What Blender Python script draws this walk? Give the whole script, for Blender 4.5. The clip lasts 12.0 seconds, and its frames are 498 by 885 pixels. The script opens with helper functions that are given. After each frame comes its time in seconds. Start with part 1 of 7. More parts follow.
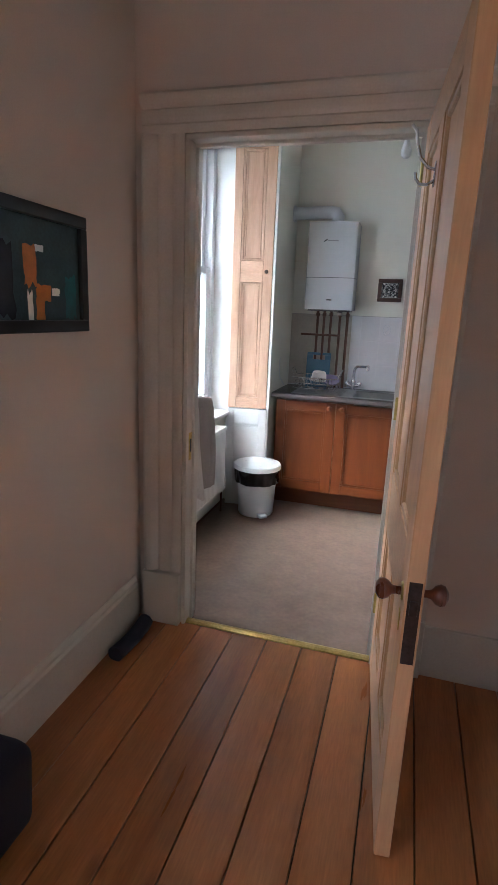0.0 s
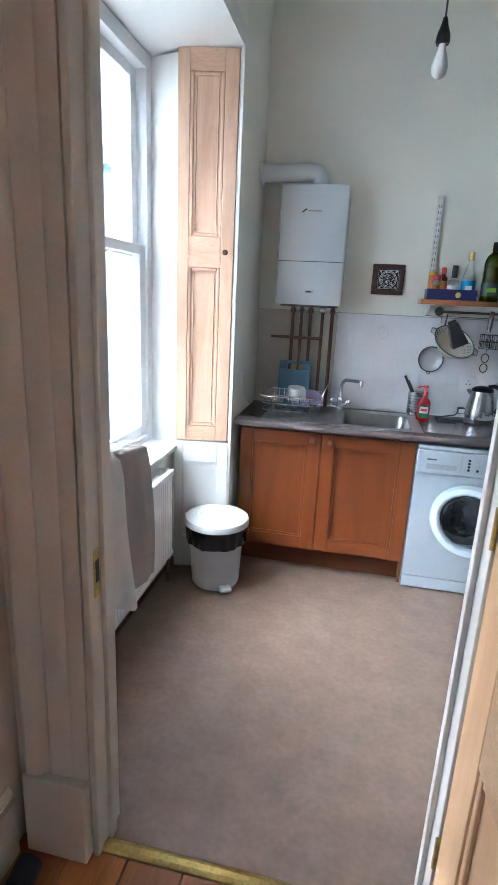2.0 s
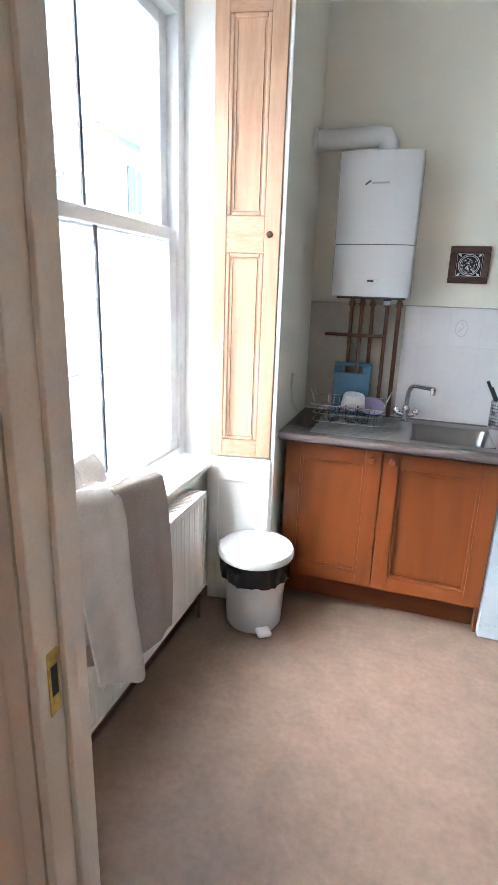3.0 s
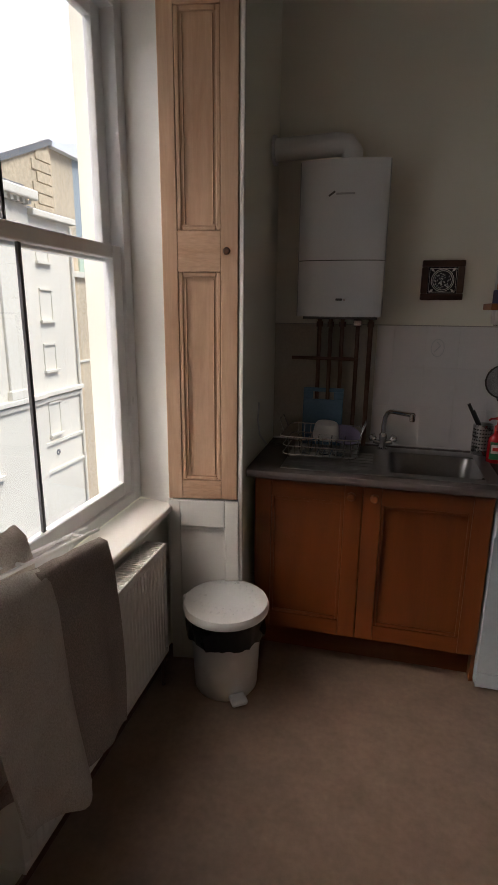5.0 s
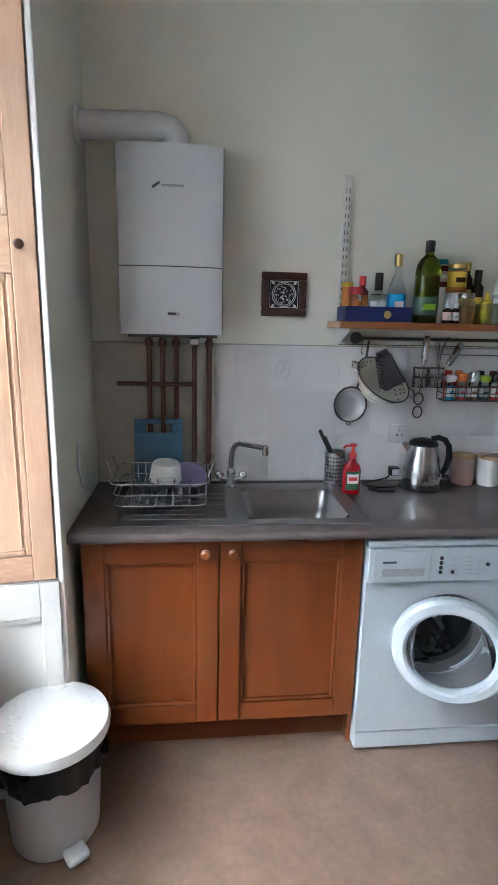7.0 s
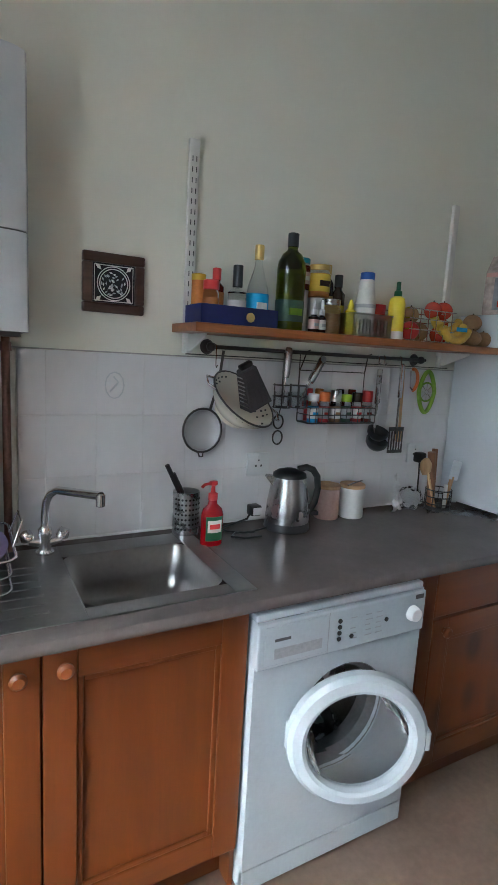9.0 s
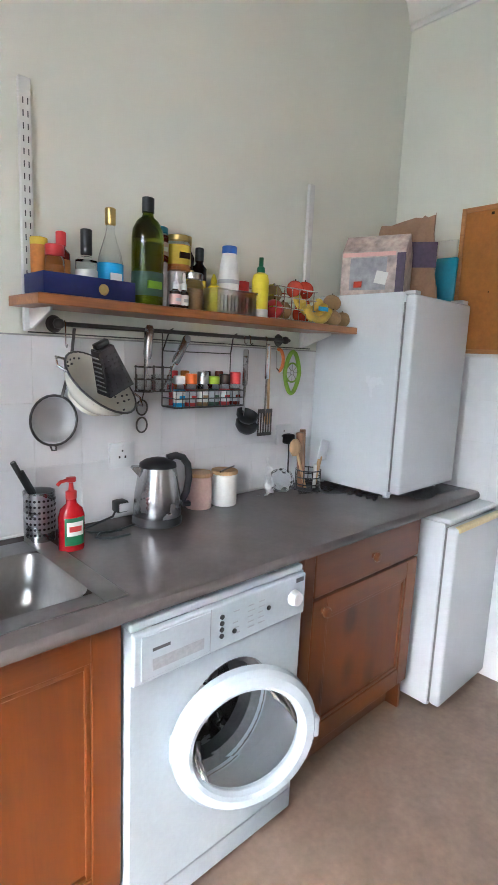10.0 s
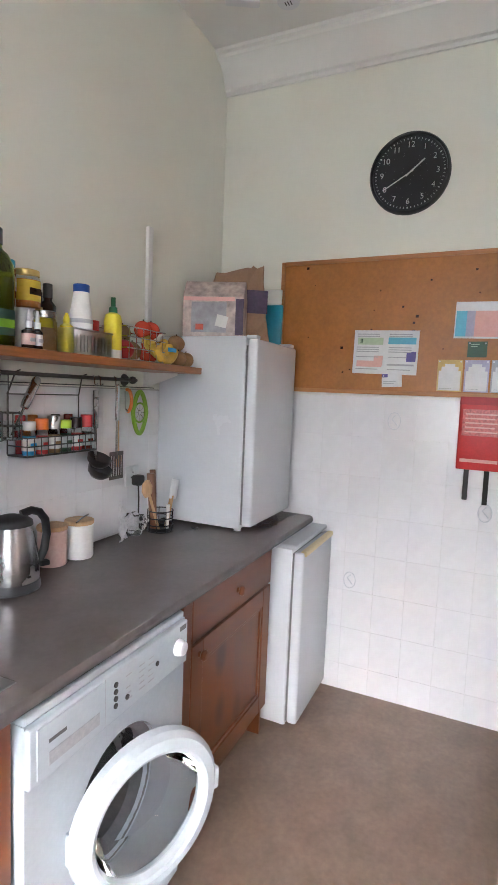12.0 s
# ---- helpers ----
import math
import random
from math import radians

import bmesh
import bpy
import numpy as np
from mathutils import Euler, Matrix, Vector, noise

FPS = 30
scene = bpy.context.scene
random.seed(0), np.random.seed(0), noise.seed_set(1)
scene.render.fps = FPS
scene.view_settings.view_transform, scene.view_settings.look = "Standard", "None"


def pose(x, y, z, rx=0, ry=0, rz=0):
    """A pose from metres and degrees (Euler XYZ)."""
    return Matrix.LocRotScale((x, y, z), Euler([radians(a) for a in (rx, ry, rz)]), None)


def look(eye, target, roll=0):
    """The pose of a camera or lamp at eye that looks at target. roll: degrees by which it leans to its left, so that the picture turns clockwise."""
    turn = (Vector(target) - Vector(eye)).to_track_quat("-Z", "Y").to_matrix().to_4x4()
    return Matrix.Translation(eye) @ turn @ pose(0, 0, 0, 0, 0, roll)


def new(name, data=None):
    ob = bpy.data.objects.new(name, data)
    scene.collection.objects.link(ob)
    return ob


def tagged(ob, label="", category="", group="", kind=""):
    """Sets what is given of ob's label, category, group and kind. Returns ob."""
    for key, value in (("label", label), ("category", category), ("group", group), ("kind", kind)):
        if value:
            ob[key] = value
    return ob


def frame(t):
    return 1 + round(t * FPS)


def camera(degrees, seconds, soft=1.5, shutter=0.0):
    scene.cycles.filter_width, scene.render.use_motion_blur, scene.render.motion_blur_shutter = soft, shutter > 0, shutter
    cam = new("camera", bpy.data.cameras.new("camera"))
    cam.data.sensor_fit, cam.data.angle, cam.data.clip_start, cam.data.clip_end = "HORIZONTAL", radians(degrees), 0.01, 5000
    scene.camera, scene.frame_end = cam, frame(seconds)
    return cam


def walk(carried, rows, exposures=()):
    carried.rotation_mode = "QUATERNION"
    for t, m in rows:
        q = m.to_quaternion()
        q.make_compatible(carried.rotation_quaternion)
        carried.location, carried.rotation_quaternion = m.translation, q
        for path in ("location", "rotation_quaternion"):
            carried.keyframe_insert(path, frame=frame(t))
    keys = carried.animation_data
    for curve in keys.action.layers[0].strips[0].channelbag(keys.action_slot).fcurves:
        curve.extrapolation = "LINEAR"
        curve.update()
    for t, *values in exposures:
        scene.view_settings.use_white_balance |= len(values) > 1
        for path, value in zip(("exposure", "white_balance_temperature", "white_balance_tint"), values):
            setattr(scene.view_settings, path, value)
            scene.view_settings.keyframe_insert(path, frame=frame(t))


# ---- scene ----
cam = camera(50.5, 12.0)
PATH = [
    (0, (-0.397, -0.555, 1.501), (-0.939, 1.31, 1.023), 2.4),
    (0.5, (-0.533, -0.254, 1.511), (-0.983, 1.631, 1.015), 2.7),
    (1, (-0.681, 0.029, 1.534), (-0.839, 1.965, 1.058), 0.3),
    (1.5, (-0.725, 0.28, 1.545), (-0.876, 2.212, 1.05), 0.7),
    (2, (-0.718, 0.528, 1.579), (-1.094, 2.419, 1.047), 2.7),
    (2.5, (-0.744, 0.774, 1.533), (-1.052, 2.665, 0.958), 1.8),
    (3, (-0.765, 0.988, 1.569), (-1.347, 2.817, 1.008), 2.0),
    (3.2, (-0.77, 1.055, 1.584), (-1.453, 2.85, 1.025), 1.7),
    (4.8, (-0.819, 1.25, 1.569), (-1.411, 3.098, 1.084), 0.6),
    (5, (-0.84, 1.267, 1.58), (-1.308, 3.149, 1.088), 0.6),
    (5.5, (-0.893, 1.368, 1.579), (-1.191, 3.278, 1.067), 1.7),
    (6, (-0.912, 1.492, 1.6), (-1.128, 3.429, 1.15), 2.0),
    (6.5, (-0.933, 1.597, 1.608), (-0.998, 3.543, 1.152), 2.1),
    (6.7, (-0.943, 1.644, 1.601), (-0.886, 3.595, 1.162), 1.4),
    (8.3, (-0.999, 2.107, 1.523), (-0.425, 3.98, 1.123), 3.3),
    (8.5, (-1.004, 2.174, 1.518), (-0.311, 4.017, 1.163), 1.9),
    (9, (-1.011, 2.297, 1.515), (-0.063, 4.03, 1.199), 3.2),
    (9.5, (-0.955, 2.377, 1.481), (0.239, 3.952, 1.18), 2.6),
    (10, (-0.946, 2.411, 1.478), (0.413, 3.841, 1.152), 2.5),
    (10.5, (-0.972, 2.466, 1.478), (0.529, 3.749, 1.16), 1.2),
    (11, (-1.021, 2.516, 1.491), (0.595, 3.658, 1.203), 1.2),
    (11.5, (-1.067, 2.561, 1.494), (0.663, 3.542, 1.282), 1.6),
    (12, (-1.076, 2.607, 1.514), (0.736, 3.431, 1.326), 2.3),
]
EXPOSURES = [(0, 4.00, 5000, 1), (0.5, 4.30, 4750, -1), (1.0, 4.50, 4700, -2), (1.5, 4.25, 4650, -3), (2.5, 4.70, 5050, -1), (3.2, 4.80, 5300, 0), (4.0, 3.40, 5900, 4), (4.8, 1.80, 6500, 9), (5.0, 2.00, 6500, 9), (5.5, 3.20, 6000, 6), (6.0, 3.65, 5400, 1), (6.7, 4.00, 5200, 0), (8.5, 4.08, 5250, -1), (9.0, 3.83, 5300, -2), (9.5, 4.13, 5400, -1), (10.0, 4.75, 5500, 2), (11.5, 4.85, 5800, 6), (12, 4.58, 5800, 7)]
walk(cam, [(t, look(eye, target, roll)) for t, eye, target, roll in PATH], EXPOSURES)

# ---- world and light ----
world = bpy.data.worlds.new("overcast_sky")
scene.world = world
world.use_nodes = True
wt = world.node_tree
sky = wt.nodes.new("ShaderNodeTexSky")
sky.sky_type = "NISHITA"
sky.sun_disc = False
sky.sun_elevation = radians(58)
sky.sun_rotation = radians(265)
sky.air_density = 0.7
sky.dust_density = 9.0
sky.ozone_density = 0.6
wt.links.new(sky.outputs[0], wt.nodes["Background"].inputs[0])
wt.nodes["Background"].inputs[1].default_value = 0.13

sun = new("sun", bpy.data.lights.new("sun", "SUN"))
sun.data.energy, sun.data.angle, sun.data.color = 1.5, radians(30), (1.0, 0.97, 0.93)
sun.matrix_world = look((9, 3, 14), (0, 3, 0))

# daylight from a hall window behind the walker
light = new("hall_window_daylight", bpy.data.lights.new("hall_window_daylight", "AREA"))
light.data.shape, light.data.size, light.data.size_y, light.data.energy = "RECTANGLE", 0.9, 1.3, 0.17
light.data.color = (1.0, 0.95, 0.94)
light.matrix_world = look((-1.64, -1.4, 1.5), (0.0, -0.6, 0.5))

# ---- materials ----


def mat(name, base, rough=0.5, metal=0.0, var=0.08, scale=6.0, grain=0.04, gscale=90.0, bump=0.05, hue=None, stretch=(1, 1, 1), spec=0.5, island=0.0, **extra):
    """A surface with variation at two scales: broad stains and fine grain."""
    m = bpy.data.materials.new(name)
    m.use_nodes = True
    nt = m.node_tree
    n, l = nt.nodes, nt.links
    b = n["Principled BSDF"]
    b.inputs["Roughness"].default_value = rough
    b.inputs["Metallic"].default_value = metal
    b.inputs["Specular IOR Level"].default_value = spec
    for k, v in extra.items():
        b.inputs[k.replace("_", " ")].default_value = v
    co = n.new("ShaderNodeTexCoord")
    mp = n.new("ShaderNodeMapping")
    mp.inputs["Scale"].default_value = stretch
    l.new(co.outputs["Object"], mp.inputs[0])
    big, fine = n.new("ShaderNodeTexNoise"), n.new("ShaderNodeTexNoise")
    big.inputs["Scale"].default_value, big.inputs["Detail"].default_value = scale, 5
    fine.inputs["Scale"].default_value, fine.inputs["Detail"].default_value = gscale, 4
    l.new(mp.outputs[0], big.inputs["Vector"])
    l.new(mp.outputs[0], fine.inputs["Vector"])
    dark = [c * (1 - 2.2 * var) for c in base]
    lite = [min(1, c * (1 + 1.6 * var)) for c in base]
    if hue:
        dark = [c * h for c, h in zip(dark, hue)]
    ramp = n.new("ShaderNodeMix")
    ramp.data_type = "RGBA"
    ramp.inputs["A"].default_value = (*dark, 1)
    ramp.inputs["B"].default_value = (*lite, 1)
    l.new(big.outputs["Fac"], ramp.inputs["Factor"])
    g = n.new("ShaderNodeMix")
    g.data_type, g.blend_type = "RGBA", "OVERLAY"
    g.inputs["Factor"].default_value = min(1, grain * 6)
    l.new(ramp.outputs["Result"], g.inputs["A"])
    l.new(fine.outputs["Fac"], g.inputs["B"])
    col = g.outputs["Result"]
    if island:
        oi = n.new("ShaderNodeObjectInfo")
        hv = n.new("ShaderNodeHueSaturation")
        mr = n.new("ShaderNodeMapRange")
        mr.inputs["To Min"].default_value, mr.inputs["To Max"].default_value = 1 - island, 1 + island
        l.new(oi.outputs["Random"], mr.inputs["Value"])
        l.new(mr.outputs[0], hv.inputs["Value"])
        l.new(col, hv.inputs["Color"])
        col = hv.outputs[0]
    l.new(col, b.inputs["Base Color"])
    rr = n.new("ShaderNodeMapRange")
    rr.inputs["To Min"].default_value, rr.inputs["To Max"].default_value = max(0.02, rough * 0.8), min(1, rough * 1.2)
    l.new(big.outputs["Fac"], rr.inputs["Value"])
    l.new(rr.outputs[0], b.inputs["Roughness"])
    if bump:
        bp = n.new("ShaderNodeBump")
        bp.inputs["Strength"].default_value, bp.inputs["Distance"].default_value = bump, 0.004
        l.new(fine.outputs["Fac"], bp.inputs["Height"])
        l.new(bp.outputs[0], b.inputs["Normal"])
    return m


def wood(name, dark, lite, axis="z", rough=0.45, rings=14.0, knots=0.0, island=0.0, coat=0.0, fine=0.3):
    """Timber with its grain along one axis, with soft growth bands and, if wanted, knots."""
    m = bpy.data.materials.new(name)
    m.use_nodes = True
    nt = m.node_tree
    n, l = nt.nodes, nt.links
    b = n["Principled BSDF"]
    b.inputs["Coat Weight"].default_value = coat
    b.inputs["Coat Roughness"].default_value = 0.25
    co = n.new("ShaderNodeTexCoord")
    mp = n.new("ShaderNodeMapping")
    sc = {"x": (0.09, 1, 1), "y": (1, 0.09, 1), "z": (1, 1, 0.09)}[axis]
    mp.inputs["Scale"].default_value = sc
    l.new(co.outputs["Object"], mp.inputs[0])
    vec = mp.outputs[0]
    oi = n.new("ShaderNodeObjectInfo")
    if island:
        ad = n.new("ShaderNodeVectorMath")
        ad.operation = "ADD"
        mu = n.new("ShaderNodeMath")
        mu.operation = "MULTIPLY"
        mu.inputs[1].default_value = 9.0
        l.new(oi.outputs["Random"], mu.inputs[0])
        l.new(vec, ad.inputs[0])
        l.new(mu.outputs[0], ad.inputs[1])
        vec = ad.outputs[0]
    a, f = n.new("ShaderNodeTexNoise"), n.new("ShaderNodeTexNoise")
    a.inputs["Scale"].default_value, a.inputs["Detail"].default_value, a.inputs["Distortion"].default_value = rings, 6, 1.2
    f.inputs["Scale"].default_value, f.inputs["Detail"].default_value = 160, 3
    l.new(vec, a.inputs["Vector"])
    l.new(vec, f.inputs["Vector"])
    r = n.new("ShaderNodeValToRGB")
    r.color_ramp.elements[0].position, r.color_ramp.elements[0].color = 0.3, (*dark, 1)
    r.color_ramp.elements[1].position, r.color_ramp.elements[1].color = 0.68, (*lite, 1)
    l.new(a.outputs["Fac"], r.inputs[0])
    g = n.new("ShaderNodeMix")
    g.data_type, g.blend_type = "RGBA", "OVERLAY"
    g.inputs["Factor"].default_value = fine
    l.new(r.outputs[0], g.inputs["A"])
    l.new(f.outputs["Fac"], g.inputs["B"])
    col = g.outputs["Result"]
    if knots:
        v = n.new("ShaderNodeTexVoronoi")
        v.inputs["Scale"].default_value = 4.2
        mk = n.new("ShaderNodeMapping")
        mk.inputs["Scale"].default_value = {"x": (0.6, 1, 1), "y": (1, 0.6, 1), "z": (1, 1, 0.6)}[axis]
        l.new(co.outputs["Object"], mk.inputs[0])
        l.new(mk.outputs[0], v.inputs["Vector"])
        kr = n.new("ShaderNodeMapRange")
        kr.inputs["From Min"].default_value, kr.inputs["From Max"].default_value = 0.09, 0.21
        kr.inputs["To Min"].default_value, kr.inputs["To Max"].default_value = knots, 0.0
        l.new(v.outputs["Distance"], kr.inputs["Value"])
        km = n.new("ShaderNodeMix")
        km.data_type = "RGBA"
        km.inputs["B"].default_value = (dark[0] * 0.35, dark[1] * 0.3, dark[2] * 0.3, 1)
        l.new(kr.outputs[0], km.inputs["Factor"])
        l.new(col, km.inputs["A"])
        col = km.outputs["Result"]
    if island:
        hv = n.new("ShaderNodeHueSaturation")
        mr = n.new("ShaderNodeMapRange")
        mr.inputs["To Min"].default_value, mr.inputs["To Max"].default_value = 1 - island, 1 + island
        l.new(oi.outputs["Random"], mr.inputs["Value"])
        l.new(mr.outputs[0], hv.inputs["Value"])
        l.new(col, hv.inputs["Color"])
        col = hv.outputs[0]
    l.new(col, b.inputs["Base Color"])
    rr = n.new("ShaderNodeMapRange")
    rr.inputs["To Min"].default_value, rr.inputs["To Max"].default_value = rough * 0.75, rough * 1.25
    l.new(a.outputs["Fac"], rr.inputs["Value"])
    l.new(rr.outputs[0], b.inputs["Roughness"])
    bp = n.new("ShaderNodeBump")
    bp.inputs["Strength"].default_value, bp.inputs["Distance"].default_value = 0.12, 0.002
    l.new(a.outputs["Fac"], bp.inputs["Height"])
    l.new(bp.outputs[0], b.inputs["Normal"])
    return m


def glass(name, tint=(1, 1, 1), rough=0.0, ior=1.45):
    m = bpy.data.materials.new(name)
    m.use_nodes = True
    b = m.node_tree.nodes["Principled BSDF"]
    b.inputs["Base Color"].default_value = (*tint, 1)
    b.inputs["Roughness"].default_value = rough
    b.inputs["Transmission Weight"].default_value = 1.0
    b.inputs["IOR"].default_value = ior
    return m


M_WALL = mat("cream_wall_paint", (0.82, 0.82, 0.735), 0.6, var=0.03, scale=2.2, grain=0.015, gscale=220, bump=0.08)
M_HALL = mat("pale_pink_wall_paint", (0.60, 0.52, 0.46), 0.6, var=0.05, scale=2.0, grain=0.02, gscale=200, bump=0.08)
M_CEIL = mat("ceiling_paint", (0.80, 0.80, 0.77), 0.75, var=0.02, scale=2, grain=0.01, gscale=150, bump=0.06)
M_WHITE = mat("white_gloss_paint", (0.72, 0.715, 0.69), 0.3, var=0.03, scale=5, grain=0.015, gscale=120, bump=0.03)
M_TRIM = mat("cream_gloss_paint", (0.58, 0.54, 0.485), 0.35, var=0.05, scale=5, grain=0.02, gscale=120, bump=0.04)
M_UPVC = mat("white_plastic", (0.70, 0.72, 0.74), 0.3, var=0.02, scale=8, grain=0.01, bump=0.01)
M_TILE = mat("white_glazed_tile", (0.77, 0.77, 0.79), 0.09, var=0.02, scale=3, grain=0.02, gscale=25, bump=0.03, island=0.02)
M_GROUT = mat("grout", (0.73, 0.73, 0.74), 0.8, var=0.05, scale=12, bump=0.1)
M_PANEL = mat("dull_beige_paint", (0.52, 0.49, 0.43), 0.5, var=0.12, scale=5, grain=0.03, gscale=90, bump=0.05)
M_DULL = mat("grey_edging", (0.42, 0.41, 0.40), 0.5, var=0.1, scale=12)
M_VINYL = mat("beige_mottled_vinyl", (0.262, 0.183, 0.134), 0.40, var=0.17, scale=9, grain=0.04, gscale=40, bump=0.03, hue=(0.98, 1.0, 1.04))
M_BOARD = wood("varnished_pine_boards", (0.25, 0.090, 0.026), (0.42, 0.17, 0.052), "y", 0.3, 5, knots=0.5, island=0.16)
M_STRIP = wood("stripped_pine", (0.48, 0.30, 0.19), (0.60, 0.41, 0.28), "z", 0.5, 16, fine=0.14)
M_DOORW = wood("waxed_pine_door", (0.50, 0.29, 0.14), (0.62, 0.40, 0.21), "z", 0.42, 8, fine=0.12)
M_PINE = wood("orange_pine_cabinet", (0.115, 0.028, 0.0055), (0.160, 0.044, 0.0085), "z", 0.38, 9, knots=0.9, coat=0.12, fine=0.08)
M_PINEX = wood("orange_pine_cabinet_rail", (0.115, 0.028, 0.0055), (0.160, 0.044, 0.0085), "x", 0.38, 15, coat=0.12, fine=0.08)
M_TOP = mat("dark_speckled_laminate", (0.125, 0.108, 0.102), 0.24, var=0.10, scale=7, grain=0.02, gscale=60, bump=0)
# White enamel twice: shade put into the washer's bluer tone, fridge and boiler lighter.
M_APPL = mat("white_enamel_shaded", (0.44, 0.49, 0.535), 0.22, var=0.015, scale=5, grain=0.01, bump=0.01)
M_FRIDGE = mat("white_enamel_lit", (0.62, 0.65, 0.68), 0.25, var=0.02, scale=4, grain=0.01, bump=0.01)
M_STEEL = mat("brushed_steel", (0.45, 0.45, 0.455), 0.27, 1.0, var=0.05, scale=10, grain=0.02, gscale=50, bump=0)
M_SINK = mat("dull_sink_steel", (0.27, 0.262, 0.255), 0.36, 1.0, var=0.06, scale=9, grain=0.02, gscale=60, bump=0)
M_CHROME = mat("chrome", (0.75, 0.75, 0.76), 0.08, 1.0, var=0.03, grain=0.0, bump=0.0)
M_BLACK = mat("black_plastic", (0.018, 0.018, 0.02), 0.4, var=0.1, grain=0.05, bump=0.02)
M_DGREY = mat("dark_grey_enamel", (0.07, 0.07, 0.075), 0.4, var=0.08, scale=4, grain=0.04, bump=0.02)
M_CORK = mat("cork", (0.40, 0.155, 0.03), 0.42, var=0.10, scale=9, grain=0.04, gscale=60, bump=0.06)
M_COPPER = mat("old_brown_pipe", (0.13, 0.06, 0.04), 0.45, 0.3, var=0.2, scale=20, grain=0.08, bump=0.05)
M_BRASS = mat("worn_brass", (0.55, 0.42, 0.14), 0.35, 0.9, var=0.2, scale=20, grain=0.08, bump=0.04)
M_GLASS = glass("window_glass")
M_MASON = mat("cream_render_outside", (0.66, 0.63, 0.55), 0.8, var=0.06, scale=0.4, grain=0.03, gscale=8, bump=0.05)
M_SLATE = mat("slate_roof", (0.16, 0.17, 0.18), 0.6, var=0.15, scale=2, grain=0.06, gscale=12)

# ---- building helpers ----


def box(bm, x0, x1, y0, y1, z0, z1, r=0.0, seg=2, m=None):
    """A box, its edges rounded by r, added to bm."""
    t = bmesh.new()
    bmesh.ops.create_cube(t, size=1)
    for v in t.verts:
        v.co = Vector(((x0 + x1) / 2 + v.co.x * (x1 - x0), (y0 + y1) / 2 + v.co.y * (y1 - y0), (z0 + z1) / 2 + v.co.z * (z1 - z0)))
    if r:
        bmesh.ops.bevel(t, geom=t.edges[:], offset=r, segments=seg, profile=0.5, affect="EDGES", clamp_overlap=True)
    return add(bm, t, m)


def add(bm, t, m=None):
    if m is not None:
        t.transform(m)
    me = bpy.data.meshes.new("tmp")
    t.to_mesh(me)
    t.free()
    bm.from_mesh(me)
    bpy.data.meshes.remove(me)
    return bm


def lathe(bm, prof, seg=24, m=None):
    """A turned body about z from (radius, height) pairs."""
    t = bmesh.new()
    rings = []
    for r, z in prof:
        if r < 1e-5:
            rings.append([t.verts.new((0, 0, z))])
        else:
            rings.append([t.verts.new((r * math.cos(2 * math.pi * i / seg), r * math.sin(2 * math.pi * i / seg), z)) for i in range(seg)])
    for a, b in zip(rings, rings[1:]):
        if len(a) == 1 and len(b) == 1:
            continue
        for i in range(seg):
            k = (i + 1) % seg
            if len(a) == 1:
                t.faces.new((a[0], b[k], b[i]))
            elif len(b) == 1:
                t.faces.new((a[i], a[k], b[0]))
            else:
                t.faces.new((a[i], a[k], b[k], b[i]))
    bmesh.ops.recalc_face_normals(t, faces=t.faces)
    return add(bm, t, m)


def tube(bm, pts, r, seg=10, closed=False, m=None):
    """A round bar along the points."""
    t = bmesh.new()
    pts = [Vector(p) for p in pts]
    k = len(pts)
    up, rings = None, []
    for i, p in enumerate(pts):
        a = pts[(i - 1) % k] if closed or i else p
        b = pts[(i + 1) % k] if closed or i < k - 1 else p
        d = (b - a).normalized()
        if up is None:
            up = Vector((0, 0, 1)) if abs(d.z) < 0.9 else Vector((1, 0, 0))
        side = d.cross(up).normalized()
        up = side.cross(d).normalized()
        rings.append([t.verts.new(p + r * (math.cos(2 * math.pi * j / seg) * side + math.sin(2 * math.pi * j / seg) * up)) for j in range(seg)])
    for i in range(k if closed else k - 1):
        a, b = rings[i], rings[(i + 1) % k]
        for j in range(seg):
            t.faces.new((a[j], a[(j + 1) % seg], b[(j + 1) % seg], b[j]))
    if not closed:
        t.faces.new(rings[0][::-1])
        t.faces.new(rings[-1])
    bmesh.ops.recalc_face_normals(t, faces=t.faces)
    return add(bm, t, m)


def arc(c, r, a0, a1, n=8, plane="xz"):
    out = []
    for i in range(n + 1):
        a = radians(a0 + (a1 - a0) * i / n)
        u, v = r * math.cos(a), r * math.sin(a)
        out.append({"xz": (c[0] + u, c[1], c[2] + v), "yz": (c[0], c[1] + u, c[2] + v), "xy": (c[0] + u, c[1] + v, c[2])}[plane])
    return out


def extrude_profile(bm, prof, axis, a0, a1, m=None):
    """A moulding: closed profile of pairs, run along one axis (pairs are the two other axes in order)."""
    t = bmesh.new()
    ends = []
    for a in (a0, a1):
        ends.append([t.verts.new({"x": (a, u, v), "y": (u, a, v), "z": (u, v, a)}[axis]) for u, v in prof])
    k = len(prof)
    for i in range(k):
        t.faces.new((ends[0][i], ends[0][(i + 1) % k], ends[1][(i + 1) % k], ends[1][i]))
    t.faces.new(ends[0][::-1])
    t.faces.new(ends[1])
    bmesh.ops.recalc_face_normals(t, faces=t.faces)
    return add(bm, t, m)


